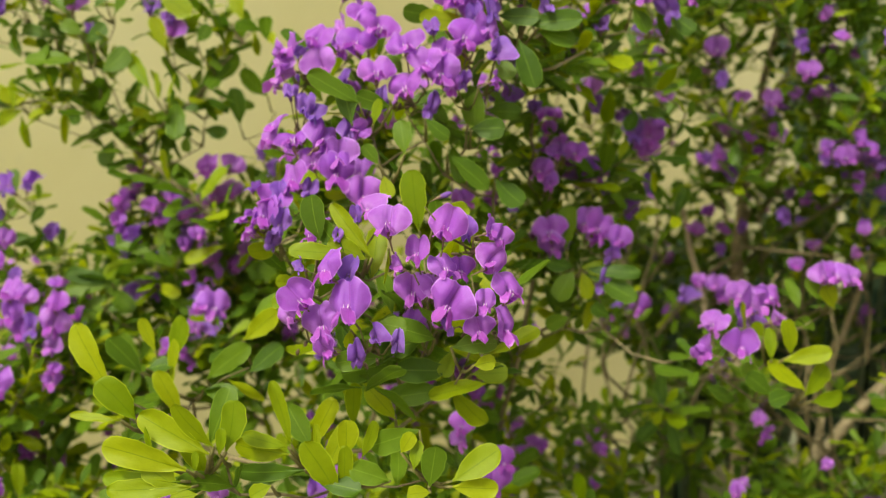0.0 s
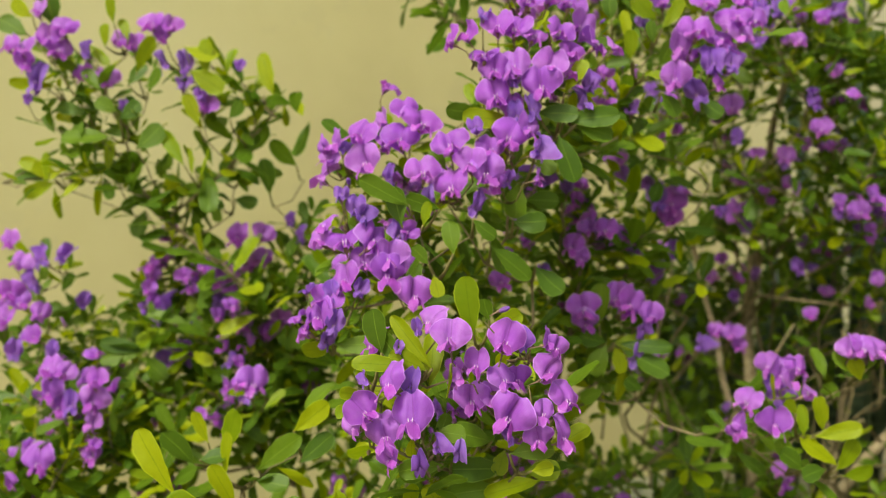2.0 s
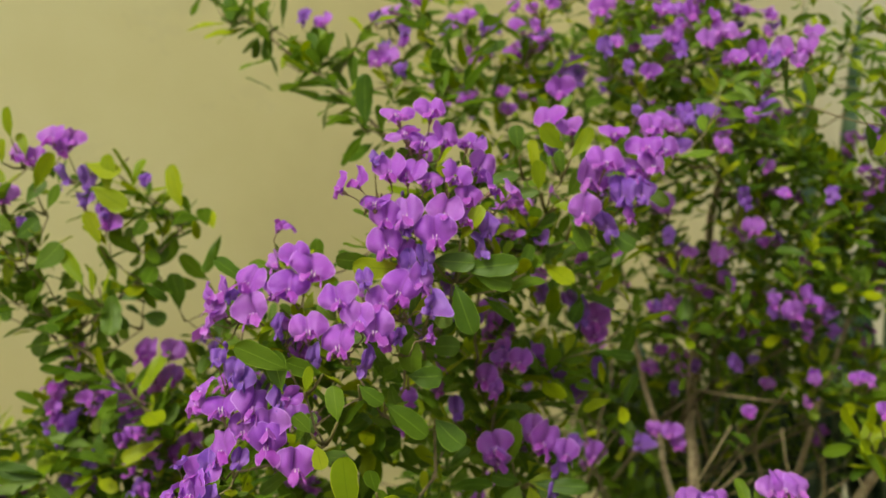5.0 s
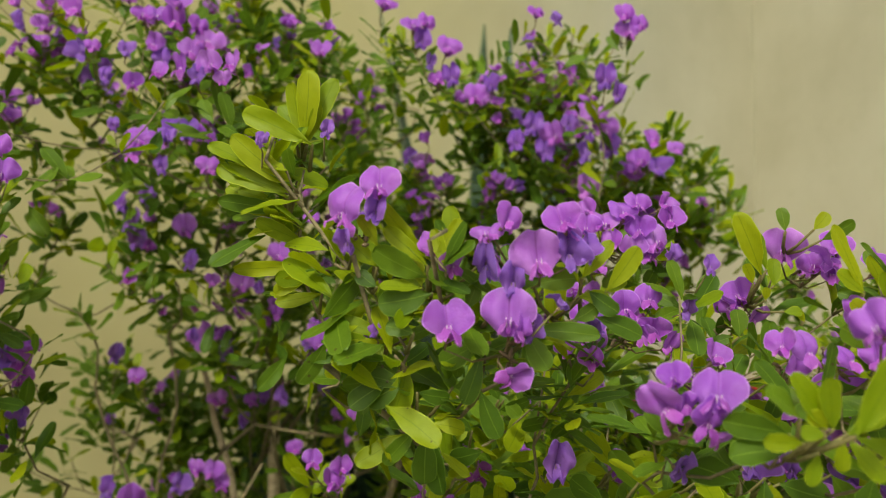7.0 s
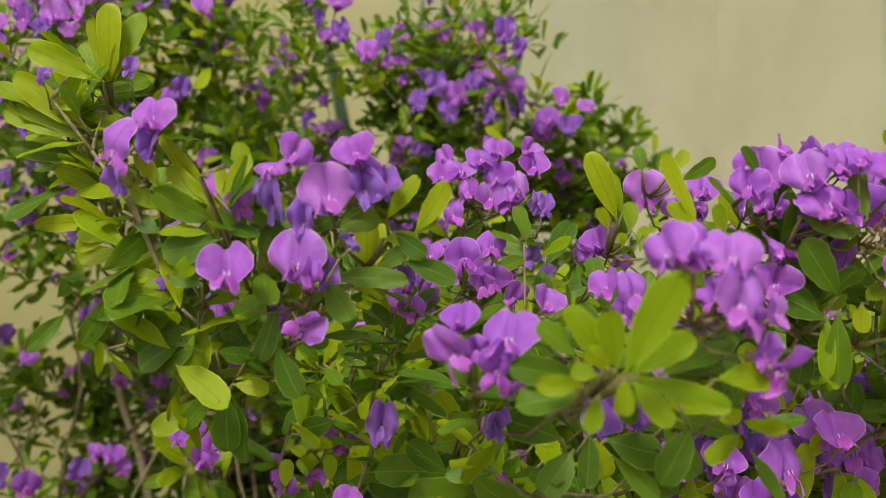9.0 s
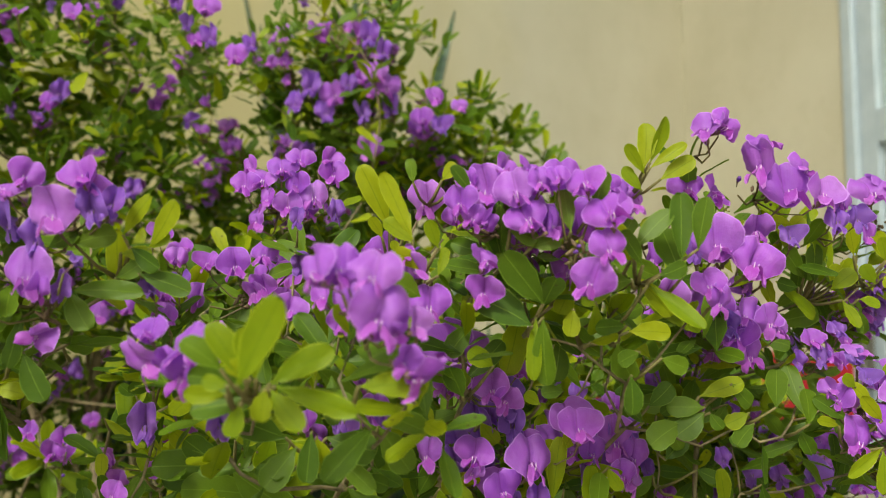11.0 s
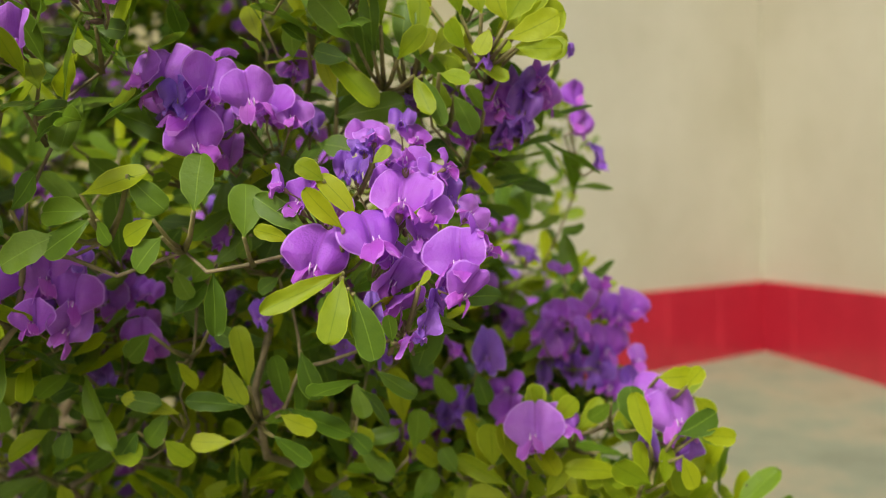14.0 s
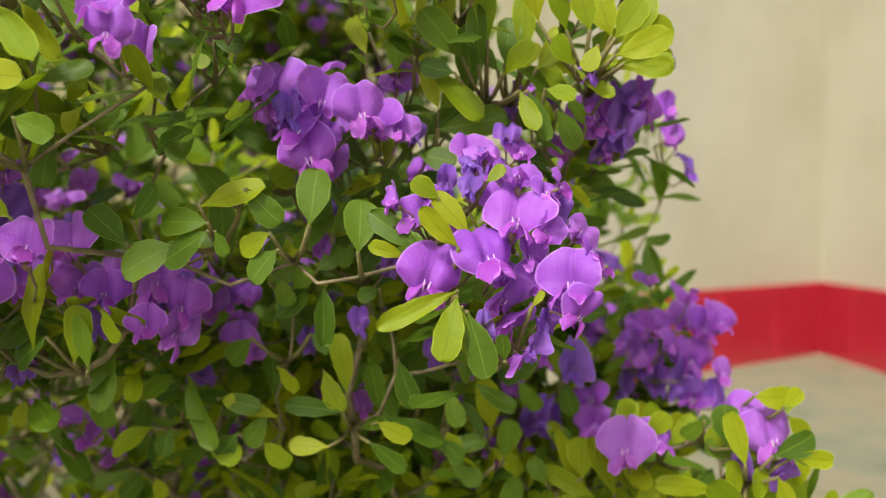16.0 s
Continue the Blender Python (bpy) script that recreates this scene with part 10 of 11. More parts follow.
bush_at(0.88, 0.38).sprig([(0.8835, 0.3769, 0.4255, -0.90, -0.14, -0.41, 0.16, -0.91, 0.38, 0.0290, 1, 0.26), (0.8834, 0.3769, 0.4237, -0.25, -0.35, -0.90, 0.08, -0.88, 0.46, 0.0219, 1, 0.48), (0.8851, 0.3767, 0.4202, 0.11, -0.12, -0.99, -0.15, -0.91, 0.40, 0.0157, 1, 0.24), (0.8869, 0.3766, 0.4185, 0.27, -0.15, -0.95, -0.30, -0.93, 0.21, 0.0224, 0, 0.48), (0.8839, 0.3772, 0.4394, -0.71, -0.14, 0.69, -0.32, -0.91, 0.26, 0.0180, 1, 0.44), (0.8882, 0.3872, 0.4430, -0.63, -0.02, 0.78, -0.14, -0.91, 0.40, 0.0196, 1, 0.42), (0.8719, 0.3878, 0.4387, -0.82, 0.04, 0.58, -0.07, -0.97, 0.22, 0.0219, 0, 0.43), (0.8665, 0.3879, 0.4360, -0.95, -0.00, 0.31, 0.06, -1.00, -0.07, 0.0131, 1, 0.44)])
bush_at(0.89, 0.39).sprig([(0.8775, 0.3879, 0.4558, -0.80, -0.22, 0.56, 0.21, -0.98, 0.04, 0.0107, 1, 0.70), (0.8938, 0.3874, 0.4611, 0.69, -0.04, 0.72, 0.15, -0.84, 0.51, 0.0084, 1, 0.60)])
bush_at(0.90, 0.38).sprig([(0.8988, 0.3758, 0.4027, -0.12, -0.29, 0.95, -0.00, -0.88, 0.48, 0.0099, 0, 0.53), (0.9077, 0.3758, 0.4204, 0.56, -0.06, 0.83, -0.21, -0.95, 0.22, 0.0063, 1, 0.44)])
bush_at(0.84, 0.48).sprig([(0.8512, 0.4768, 0.4412, -0.94, -0.17, -0.29, 0.02, -0.97, 0.22, 0.0245, 0, 0.59), (0.8368, 0.4774, 0.4389, -0.98, 0.17, 0.01, 0.10, -0.96, 0.25, 0.0357, 0, 0.41), (0.8343, 0.4773, 0.4317, -0.58, 0.18, 0.79, -0.13, -0.93, 0.35, 0.0215, 1, 0.49)])
bush_at(0.86, 0.49).sprig([(0.8598, 0.4867, 0.4536, -0.45, -0.23, -0.86, 0.24, -0.92, 0.31, 0.0312, 0, 0.48)])
bush_at(0.85, 0.47).sprig([(0.8484, 0.4676, 0.4716, 0.81, -0.17, -0.55, 0.12, -0.97, 0.22, 0.0175, 0, 0.67)])
bush_at(0.88, 0.49).sprig([(0.8750, 0.4869, 0.4883, 0.77, 0.03, 0.64, 0.05, -0.90, 0.42, 0.0195, 0, 0.70)])
bush_at(0.90, 0.49).sprig([(0.8999, 0.4861, 0.4979, 0.87, -0.37, -0.32, 0.03, -0.89, 0.45, 0.0278, 0, 0.54)])
bush_at(0.92, 0.46).sprig([(0.9145, 0.4659, 0.5155, 0.92, -0.12, -0.37, 0.03, -0.88, 0.48, 0.0201, 1, 0.58), (0.9232, 0.4552, 0.5040, -0.21, -0.07, -0.98, -0.51, -0.78, 0.37, 0.0117, 1, 0.58)])
bush_at(0.95, 0.45).sprig([(0.9369, 0.4547, 0.5084, -0.51, -0.14, 0.85, -0.02, -0.72, 0.69, 0.0179, 1, 0.64), (0.9529, 0.4542, 0.5151, -0.78, -0.03, -0.62, -0.14, -0.96, 0.25, 0.0147, 1, 0.68), (0.9461, 0.4546, 0.5197, 0.84, -0.10, 0.53, -0.09, -0.82, 0.57, 0.0161, 1, 0.70), (0.9506, 0.4543, 0.5128, 0.97, -0.03, 0.23, -0.31, -0.90, 0.31, 0.0282, 1, 0.40)])
bush_at(0.94, 0.45).sprig([(0.9412, 0.4541, 0.4879, -0.53, -0.19, 0.83, 0.27, -0.90, 0.36, 0.0131, 0, 0.70)])
bush_at(1.02, 0.45).sprig([(1.0079, 0.4479, 0.3457, -0.25, 0.12, 0.96, -0.15, -0.99, 0.07, 0.0238, 1, 0.40), (1.0078, 0.4475, 0.3298, -0.83, -0.17, 0.53, -0.33, -0.95, -0.02, 0.0210, 1, 0.56), (1.0215, 0.4472, 0.3411, 0.36, 0.10, -0.93, 0.02, -0.99, 0.14, 0.0155, 1, 0.62), (1.0194, 0.4475, 0.3502, 0.88, 0.07, 0.46, 0.10, -0.87, 0.48, 0.0194, 0, 0.61), (1.0285, 0.4471, 0.3501, 0.99, -0.01, -0.13, -0.38, -0.91, 0.18, 0.0168, 1, 0.52)])
bush_at(1.01, 0.51).sprig([(1.0051, 0.5074, 0.3187, -0.91, 0.20, 0.36, -0.40, -0.91, -0.04, 0.0233, 1, 0.49)])
bush_at(0.96, 0.53).sprig([(0.9593, 0.5290, 0.3018, -0.81, -0.02, 0.59, 0.10, -0.99, 0.07, 0.0314, 1, 0.47), (0.9538, 0.5296, 0.3188, -0.46, -0.17, 0.87, 0.24, -0.90, 0.36, 0.0316, 1, 0.34)])
bush_at(0.96, 0.51).sprig([(0.9648, 0.5092, 0.3217, -0.43, -0.13, 0.90, 0.04, -0.78, 0.62, 0.0234, 1, 0.44)])
bush_at(1.00, 0.55).sprig([(0.9978, 0.5481, 0.3305, -0.36, -0.14, 0.92, -0.20, -0.85, 0.49, 0.0231, 1, 0.46), (1.0037, 0.5477, 0.3275, 0.40, -0.23, 0.88, 0.03, -1.00, -0.02, 0.0208, 1, 0.65)])
bush_at(1.02, 0.45).sprig([(1.0241, 0.4478, 0.3706, 0.72, 0.10, 0.68, 0.23, -0.82, 0.52, 0.0109, 1, 0.70)])
bush_at(0.74, 0.50).sprig([(0.7368, 0.5034, 0.5165, 0.59, -0.26, -0.76, -0.04, -0.94, 0.33, 0.0352, 1, 0.29)])
bush_at(0.89, 0.55).sprig([(0.8973, 0.5528, 0.3498, 0.32, -0.10, 0.94, -0.27, -0.95, 0.18, 0.0192, 1, 0.70), (0.8853, 0.5529, 0.3321, 0.63, -0.26, -0.73, -0.27, -0.95, 0.14, 0.0188, 1, 0.69)])
bush_at(0.86, 0.55).sprig([(0.8558, 0.5545, 0.3502, -0.97, -0.09, -0.21, 0.44, -0.87, 0.22, 0.0239, 1, 0.55)])
bush_at(0.88, 0.55).sprig([(0.8796, 0.5538, 0.3618, -0.46, -0.13, 0.88, -0.39, -0.92, 0.03, 0.0244, 1, 0.53)])
bush_at(0.92, 0.57).sprig([(0.9215, 0.5711, 0.3207, -0.36, -0.05, 0.93, 0.13, -0.98, 0.13, 0.0171, 1, 0.66)])
bush_at(0.77, 0.54).sprig([(0.7742, 0.5401, 0.4398, -1.00, -0.09, 0.01, -0.13, -0.96, 0.26, 0.0162, 0, 0.70)])
bush_at(0.80, 0.52).sprig([(0.7991, 0.5182, 0.4072, 0.81, -0.18, -0.56, -0.23, -0.93, 0.30, 0.0239, 0, 0.68)])
bush_at(0.74, 0.52).sprig([(0.7428, 0.5210, 0.4212, -0.44, -0.06, -0.90, -0.33, -0.81, 0.49, 0.0178, 1, 0.67)])
bush_at(0.73, 0.52).sprig([(0.7262, 0.5206, 0.3756, 0.50, -0.02, -0.87, 0.16, -0.92, 0.36, 0.0157, 1, 0.62)])
bush_at(0.96, 0.48).sprig([(0.9521, 0.4788, 0.3222, -0.85, 0.15, 0.51, 0.05, -0.99, -0.16, 0.0283, 1, 0.35), (0.9607, 0.4784, 0.3245, -0.43, -0.24, 0.87, 0.06, -0.88, 0.47, 0.0323, 1, 0.33), (0.9507, 0.4888, 0.3167, -0.38, -0.18, 0.91, -0.25, -0.96, 0.16, 0.0420, 1, 0.21), (0.9544, 0.4785, 0.3143, -0.99, 0.11, 0.13, 0.01, -0.88, 0.47, 0.0222, 1, 0.55), (0.9691, 0.4778, 0.3170, 0.54, -0.11, 0.84, -0.25, -0.92, 0.29, 0.0180, 1, 0.49), (0.9708, 0.4876, 0.3113, -0.49, 0.17, 0.85, 0.19, -0.81, 0.55, 0.0143, 1, 0.63), (0.9789, 0.4773, 0.3169, 0.92, -0.33, -0.22, -0.00, -0.99, -0.10, 0.0099, 1, 0.70)])
bush_at(0.99, 0.48).sprig([(0.9806, 0.4779, 0.3475, -0.27, -0.18, 0.95, -0.30, -0.90, 0.31, 0.0203, 1, 0.41), (0.9843, 0.4777, 0.3462, 0.55, -0.19, 0.81, -0.04, -0.87, 0.49, 0.0188, 1, 0.47), (0.9939, 0.4770, 0.3362, -0.19, -0.15, -0.97, 0.19, -0.89, 0.41, 0.0169, 1, 0.58)])
bush_at(0.91, 0.51).sprig([(0.9059, 0.5018, 0.3478, -0.07, -0.22, 0.97, -0.41, -0.85, 0.34, 0.0290, 1, 0.45), (0.9057, 0.5116, 0.3377, 0.79, 0.07, -0.61, -0.25, -0.93, 0.25, 0.0234, 1, 0.39)])
bush_at(0.88, 0.50).sprig([(0.8851, 0.5026, 0.3378, 0.70, -0.23, -0.67, -0.07, -0.95, 0.30, 0.0218, 0, 0.52), (0.8801, 0.5031, 0.3469, 0.75, -0.23, -0.62, -0.18, -0.98, 0.03, 0.0138, 1, 0.70)])
bush_at(0.87, 0.53).sprig([(0.8719, 0.5237, 0.3548, -0.26, -0.12, 0.96, 0.12, -0.96, 0.25, 0.0321, 0, 0.42), (0.8705, 0.5238, 0.3548, -0.82, -0.07, 0.56, 0.22, -0.96, 0.18, 0.0256, 1, 0.53), (0.8667, 0.5339, 0.3502, -0.82, -0.27, 0.51, -0.14, -0.94, 0.31, 0.0254, 0, 0.44), (0.8650, 0.5239, 0.3468, -1.00, 0.06, 0.06, -0.37, -0.91, 0.21, 0.0300, 1, 0.36)])
bush_at(0.88, 0.53).sprig([(0.8719, 0.5331, 0.3277, -0.95, -0.23, 0.20, -0.10, -0.87, 0.48, 0.0251, 0, 0.38), (0.8781, 0.5226, 0.3193, -0.32, -0.03, -0.95, 0.06, -0.93, 0.37, 0.0176, 0, 0.68)])
bush_at(1.02, 0.48).sprig([(1.0196, 0.4757, 0.3359, -0.37, -0.18, -0.91, -0.19, -0.95, 0.27, 0.0201, 1, 0.61), (1.0306, 0.4752, 0.3381, 0.13, 0.10, -0.99, -0.22, -0.95, 0.21, 0.0246, 1, 0.42), (1.0134, 0.4759, 0.3311, -0.83, 0.06, -0.55, -0.22, -0.97, 0.07, 0.0177, 1, 0.61), (1.0060, 0.4762, 0.3263, -0.96, -0.21, 0.17, -0.05, -0.92, 0.40, 0.0294, 1, 0.33), (1.0160, 0.4760, 0.3433, -0.94, -0.07, 0.35, -0.35, -0.79, 0.50, 0.0162, 0, 0.61)])
bush_at(1.03, 0.48).sprig([(1.0285, 0.4758, 0.3602, 0.70, -0.08, 0.71, -0.14, -0.87, 0.47, 0.0172, 1, 0.65), (1.0356, 0.4751, 0.3454, 0.96, -0.08, -0.29, -0.32, -0.82, 0.46, 0.0177, 0, 0.50), (1.0383, 0.4753, 0.3601, 0.70, 0.01, -0.71, -0.28, -0.94, 0.19, 0.0142, 1, 0.62)])
bush_at(1.01, 0.48).sprig([(1.0089, 0.4767, 0.3581, -0.40, -0.05, -0.92, -0.19, -0.95, 0.25, 0.0131, 1, 0.70)])
bush_at(0.77, 0.53).sprig([(0.7701, 0.5293, 0.3700, 0.94, 0.00, -0.35, 0.10, -0.88, 0.47, 0.0170, 1, 0.64), (0.7698, 0.5289, 0.3509, 0.93, -0.11, 0.36, -0.05, -1.00, -0.04, 0.0151, 0, 0.50)])
bush_at(0.77, 0.53).sprig([(0.7669, 0.5287, 0.3373, -0.82, -0.19, -0.53, -0.01, -0.93, -0.37, 0.0180, 0, 0.60), (0.7633, 0.5389, 0.3378, 0.79, -0.34, -0.50, 0.38, -0.90, 0.20, 0.0197, 0, 0.57)])
bush_at(0.72, 0.53).sprig([(0.7239, 0.5318, 0.3761, -0.18, -0.35, -0.92, -0.40, -0.87, 0.30, 0.0166, 1, 0.66)])
bush_at(0.74, 0.52).sprig([(0.7312, 0.5302, 0.3215, -0.57, -0.28, -0.77, 0.14, -0.99, -0.07, 0.0156, 0, 0.70), (0.7410, 0.5196, 0.3216, 0.27, 0.10, -0.96, 0.23, -0.97, 0.02, 0.0117, 1, 0.70)])
bush_at(0.81, 0.54).sprig([(0.8077, 0.5364, 0.3259, 0.51, -0.10, -0.85, -0.15, -0.98, 0.16, 0.0162, 0, 0.69)])
bush_at(0.80, 0.55).sprig([(0.7999, 0.5473, 0.3492, -0.32, -0.21, -0.92, 0.23, -0.97, 0.00, 0.0234, 1, 0.49)])
bush_at(0.82, 0.54).sprig([(0.8214, 0.5352, 0.3062, 0.70, -0.16, 0.69, -0.19, -0.97, 0.12, 0.0251, 0, 0.45)])
bush_at(0.79, 0.53).sprig([(0.7882, 0.5270, 0.3098, -0.27, -0.05, 0.96, 0.13, -0.85, 0.52, 0.0175, 0, 0.69)])
bush_at(0.91, 0.51).sprig([(0.9105, 0.5107, 0.3084, 0.63, -0.03, 0.77, 0.40, -0.85, 0.34, 0.0171, 0, 0.68)])
bush_at(0.89, 0.53).sprig([(0.8919, 0.5327, 0.3526, -0.17, -0.05, 0.98, 0.25, -0.96, 0.17, 0.0144, 0, 0.58)])
bush_at(0.94, 0.52).sprig([(0.9442, 0.5203, 0.3674, 0.30, -0.13, -0.95, -0.12, -0.89, 0.44, 0.0170, 0, 0.64)])
bush_at(0.92, 0.53).sprig([(0.9228, 0.5314, 0.3661, 0.58, -0.38, -0.72, -0.40, -0.88, 0.28, 0.0181, 0, 0.62), (0.9118, 0.5322, 0.3774, 0.69, -0.05, -0.72, 0.33, -0.93, 0.17, 0.0158, 0, 0.70)])
bush_at(0.84, 0.46).sprig([(0.8410, 0.4569, 0.3764, -0.16, -0.22, 0.96, -0.22, -0.97, 0.11, 0.0258, 1, 0.39), (0.8310, 0.4590, 0.3856, 0.41, -0.11, -0.90, 0.12, -0.99, -0.10, 0.0198, 1, 0.48), (0.8393, 0.4573, 0.3676, -0.99, -0.01, 0.14, 0.12, -0.96, 0.24, 0.0246, 0, 0.36), (0.8538, 0.4542, 0.3643, 0.90, -0.16, -0.40, -0.39, -0.92, 0.03, 0.0161, 1, 0.55), (0.8507, 0.4550, 0.3554, 0.75, -0.09, -0.65, -0.15, -0.99, -0.07, 0.0194, 0, 0.49), (0.8332, 0.4589, 0.3529, -0.99, 0.12, 0.05, 0.08, -0.92, 0.38, 0.0179, 1, 0.50)])
bush_at(0.86, 0.45).sprig([(0.8630, 0.4518, 0.3907, 0.31, -0.05, -0.95, 0.05, -0.97, 0.22, 0.0221, 0, 0.48)])
bush_at(0.91, 0.48).sprig([(0.9102, 0.4829, 0.3403, 0.09, -0.26, 0.96, -0.12, -0.96, 0.26, 0.0195, 0, 0.60)])
bush_at(0.94, 0.48).sprig([(0.9448, 0.4752, 0.3330, -0.01, -0.07, 1.00, -0.19, -0.97, -0.14, 0.0198, 1, 0.70), (0.9289, 0.4788, 0.3295, -0.53, -0.05, 0.85, -0.16, -0.80, 0.58, 0.0131, 0, 0.70)])
bush_at(0.96, 0.47).sprig([(0.9611, 0.4714, 0.3553, 0.25, -0.04, 0.97, -0.11, -0.93, 0.35, 0.0149, 1, 0.70)])
bush_at(0.78, 0.47).sprig([(0.7844, 0.4695, 0.3719, 0.90, -0.42, -0.11, -0.40, -0.86, 0.31, 0.0214, 0, 0.44), (0.7701, 0.4726, 0.3812, 0.35, -0.39, -0.85, -0.40, -0.88, -0.28, 0.0350, 0, 0.34)])
bush_at(0.75, 0.46).sprig([(0.7600, 0.4541, 0.4081, -0.27, -0.01, -0.96, -0.23, -0.90, 0.37, 0.0115, 0, 0.70), (0.7408, 0.4583, 0.4143, 0.15, 0.08, 0.99, -0.06, -0.91, 0.41, 0.0113, 1, 0.70)])
bush_at(0.73, 0.48).sprig([(0.7294, 0.4817, 0.3733, 0.14, 0.06, -0.99, -0.23, -0.89, 0.39, 0.0184, 0, 0.70)])
bush_at(0.67, 0.50).sprig([(0.6664, 0.4954, 0.4045, 0.13, -0.13, -0.98, -0.12, -0.90, 0.42, 0.0207, 1, 0.49)])
bush_at(0.80, 0.47).sprig([(0.7928, 0.4678, 0.3569, -0.60, 0.07, -0.79, -0.13, -0.97, 0.20, 0.0150, 0, 0.70), (0.8043, 0.4653, 0.3536, 0.75, -0.06, -0.66, -0.28, -0.95, 0.18, 0.0156, 1, 0.68)])
bush_at(0.83, 0.46).sprig([(0.8352, 0.4575, 0.4433, 0.69, -0.03, 0.72, 0.18, -0.97, 0.18, 0.0180, 0, 0.59), (0.8149, 0.4620, 0.4423, -0.70, 0.17, -0.69, 0.07, -0.94, 0.35, 0.0126, 0, 0.70), (0.8438, 0.4556, 0.4387, -0.58, 0.07, -0.81, 0.04, -0.93, 0.36, 0.0107, 0, 0.70)])
bush_at(0.85, 0.45).sprig([(0.8550, 0.4533, 0.4206, -0.79, 0.28, -0.54, -0.46, -0.86, 0.21, 0.0107, 0, 0.70)])
bush_at(0.81, 0.46).sprig([(0.8116, 0.4629, 0.4246, 0.42, -0.05, -0.90, -0.34, -0.94, -0.07, 0.0133, 0, 0.70)])
bush_at(0.78, 0.47).sprig([(0.7750, 0.4706, 0.4730, 0.73, -0.26, -0.64, -0.20, -0.98, 0.01, 0.0191, 0, 0.70)])
bush_at(0.76, 0.47).sprig([(0.7570, 0.4749, 0.4438, 0.86, -0.33, -0.39, -0.31, -0.89, 0.33, 0.0196, 1, 0.58)])
bush_at(0.81, 0.46).sprig([(0.8256, 0.4601, 0.4006, 0.82, -0.35, -0.44, -0.33, -0.92, 0.22, 0.0132, 0, 0.70), (0.8108, 0.4635, 0.3861, 0.70, -0.46, -0.55, -0.19, -0.87, -0.45, 0.0148, 1, 0.64), (0.7995, 0.4659, 0.3982, -0.68, 0.23, -0.69, -0.27, -0.95, 0.15, 0.0170, 0, 0.66)])
bush_at(0.88, 0.47).sprig([(0.8810, 0.4687, 0.3526, 0.66, -0.21, -0.72, -0.05, -0.97, 0.23, 0.0129, 0, 0.70), (0.8845, 0.4677, 0.3742, 0.27, -0.27, -0.92, -0.13, -0.91, 0.40, 0.0161, 0, 0.58)])
bush_at(0.56, 0.44).sprig([(0.5567, 0.4435, 0.4254, 0.80, -0.05, -0.60, -0.19, -0.97, 0.13, 0.0391, 0, 0.49), (0.5596, 0.4423, 0.4391, 0.80, -0.47, 0.37, -0.21, -0.86, 0.46, 0.0148, 1, 0.70)])
bush_at(0.61, 0.42).sprig([(0.6113, 0.4113, 0.4188, 0.71, -0.28, -0.64, -0.28, -0.96, 0.05, 0.0398, 0, 0.46), (0.6160, 0.4304, 0.4268, 0.36, -0.32, -0.88, -0.22, -0.85, 0.48, 0.0241, 1, 0.41)])
bush_at(0.58, 0.44).sprig([(0.5751, 0.4407, 0.3947, -0.12, 0.03, -0.99, -0.12, -0.91, 0.39, 0.0225, 0, 0.70)])
bush_at(0.60, 0.43).sprig([(0.6021, 0.4347, 0.3968, -0.21, -0.19, -0.96, -0.41, -0.78, 0.47, 0.0214, 0, 0.52)])
bush_at(0.66, 0.42).sprig([(0.6589, 0.4216, 0.4120, 0.09, 0.09, -0.99, -0.55, -0.72, 0.42, 0.0127, 1, 0.65)])
bush_at(0.64, 0.43).sprig([(0.6397, 0.4269, 0.3849, 0.96, -0.05, -0.28, -0.34, -0.80, 0.49, 0.0251, 0, 0.48)])
bush_at(0.62, 0.43).sprig([(0.6181, 0.4319, 0.3799, 0.84, -0.45, -0.29, -0.22, -0.94, 0.28, 0.0262, 1, 0.42)])
bush_at(0.59, 0.44).sprig([(0.5865, 0.4364, 0.4385, 0.79, -0.29, -0.53, -0.27, -0.96, 0.08, 0.0208, 1, 0.58)])
bush_at(0.56, 0.46).sprig([(0.5618, 0.4636, 0.4083, 0.86, -0.38, 0.34, -0.14, -0.97, 0.18, 0.0173, 0, 0.67)])
bush_at(0.59, 0.46).sprig([(0.5868, 0.4593, 0.3787, 0.97, -0.23, 0.12, -0.33, -0.91, 0.24, 0.0206, 1, 0.56)])
bush_at(0.56, 0.45).sprig([(0.5561, 0.4454, 0.3813, 0.62, -0.05, 0.78, -0.08, -0.98, 0.20, 0.0168, 0, 0.70)])
# end of the single ones


def thicket(bush, seed, centre, reach, shoots, heads, young, size=0.029):
    """The depth of a bush: leafy shoots and flower heads scattered in an egg-shaped space."""
    r = random.Random(seed)
    for i in range(shoots):
        while True:
            q = [r.uniform(-1, 1) for _ in range(3)]
            if sum(c * c for c in q) < 1:
                break
        x, y, z = (c + k * s for c, k, s in zip(centre, q, reach))
        bush.shoot((x, y, z), r.randint(8, 12), size * r.uniform(0.8, 1.15), young)
        if i < heads:
            bush.bloom(around(r, x + r.uniform(-0.01, 0.01), y - 0.02, z + 0.01, r.randint(2, 6), 0.02, 17))


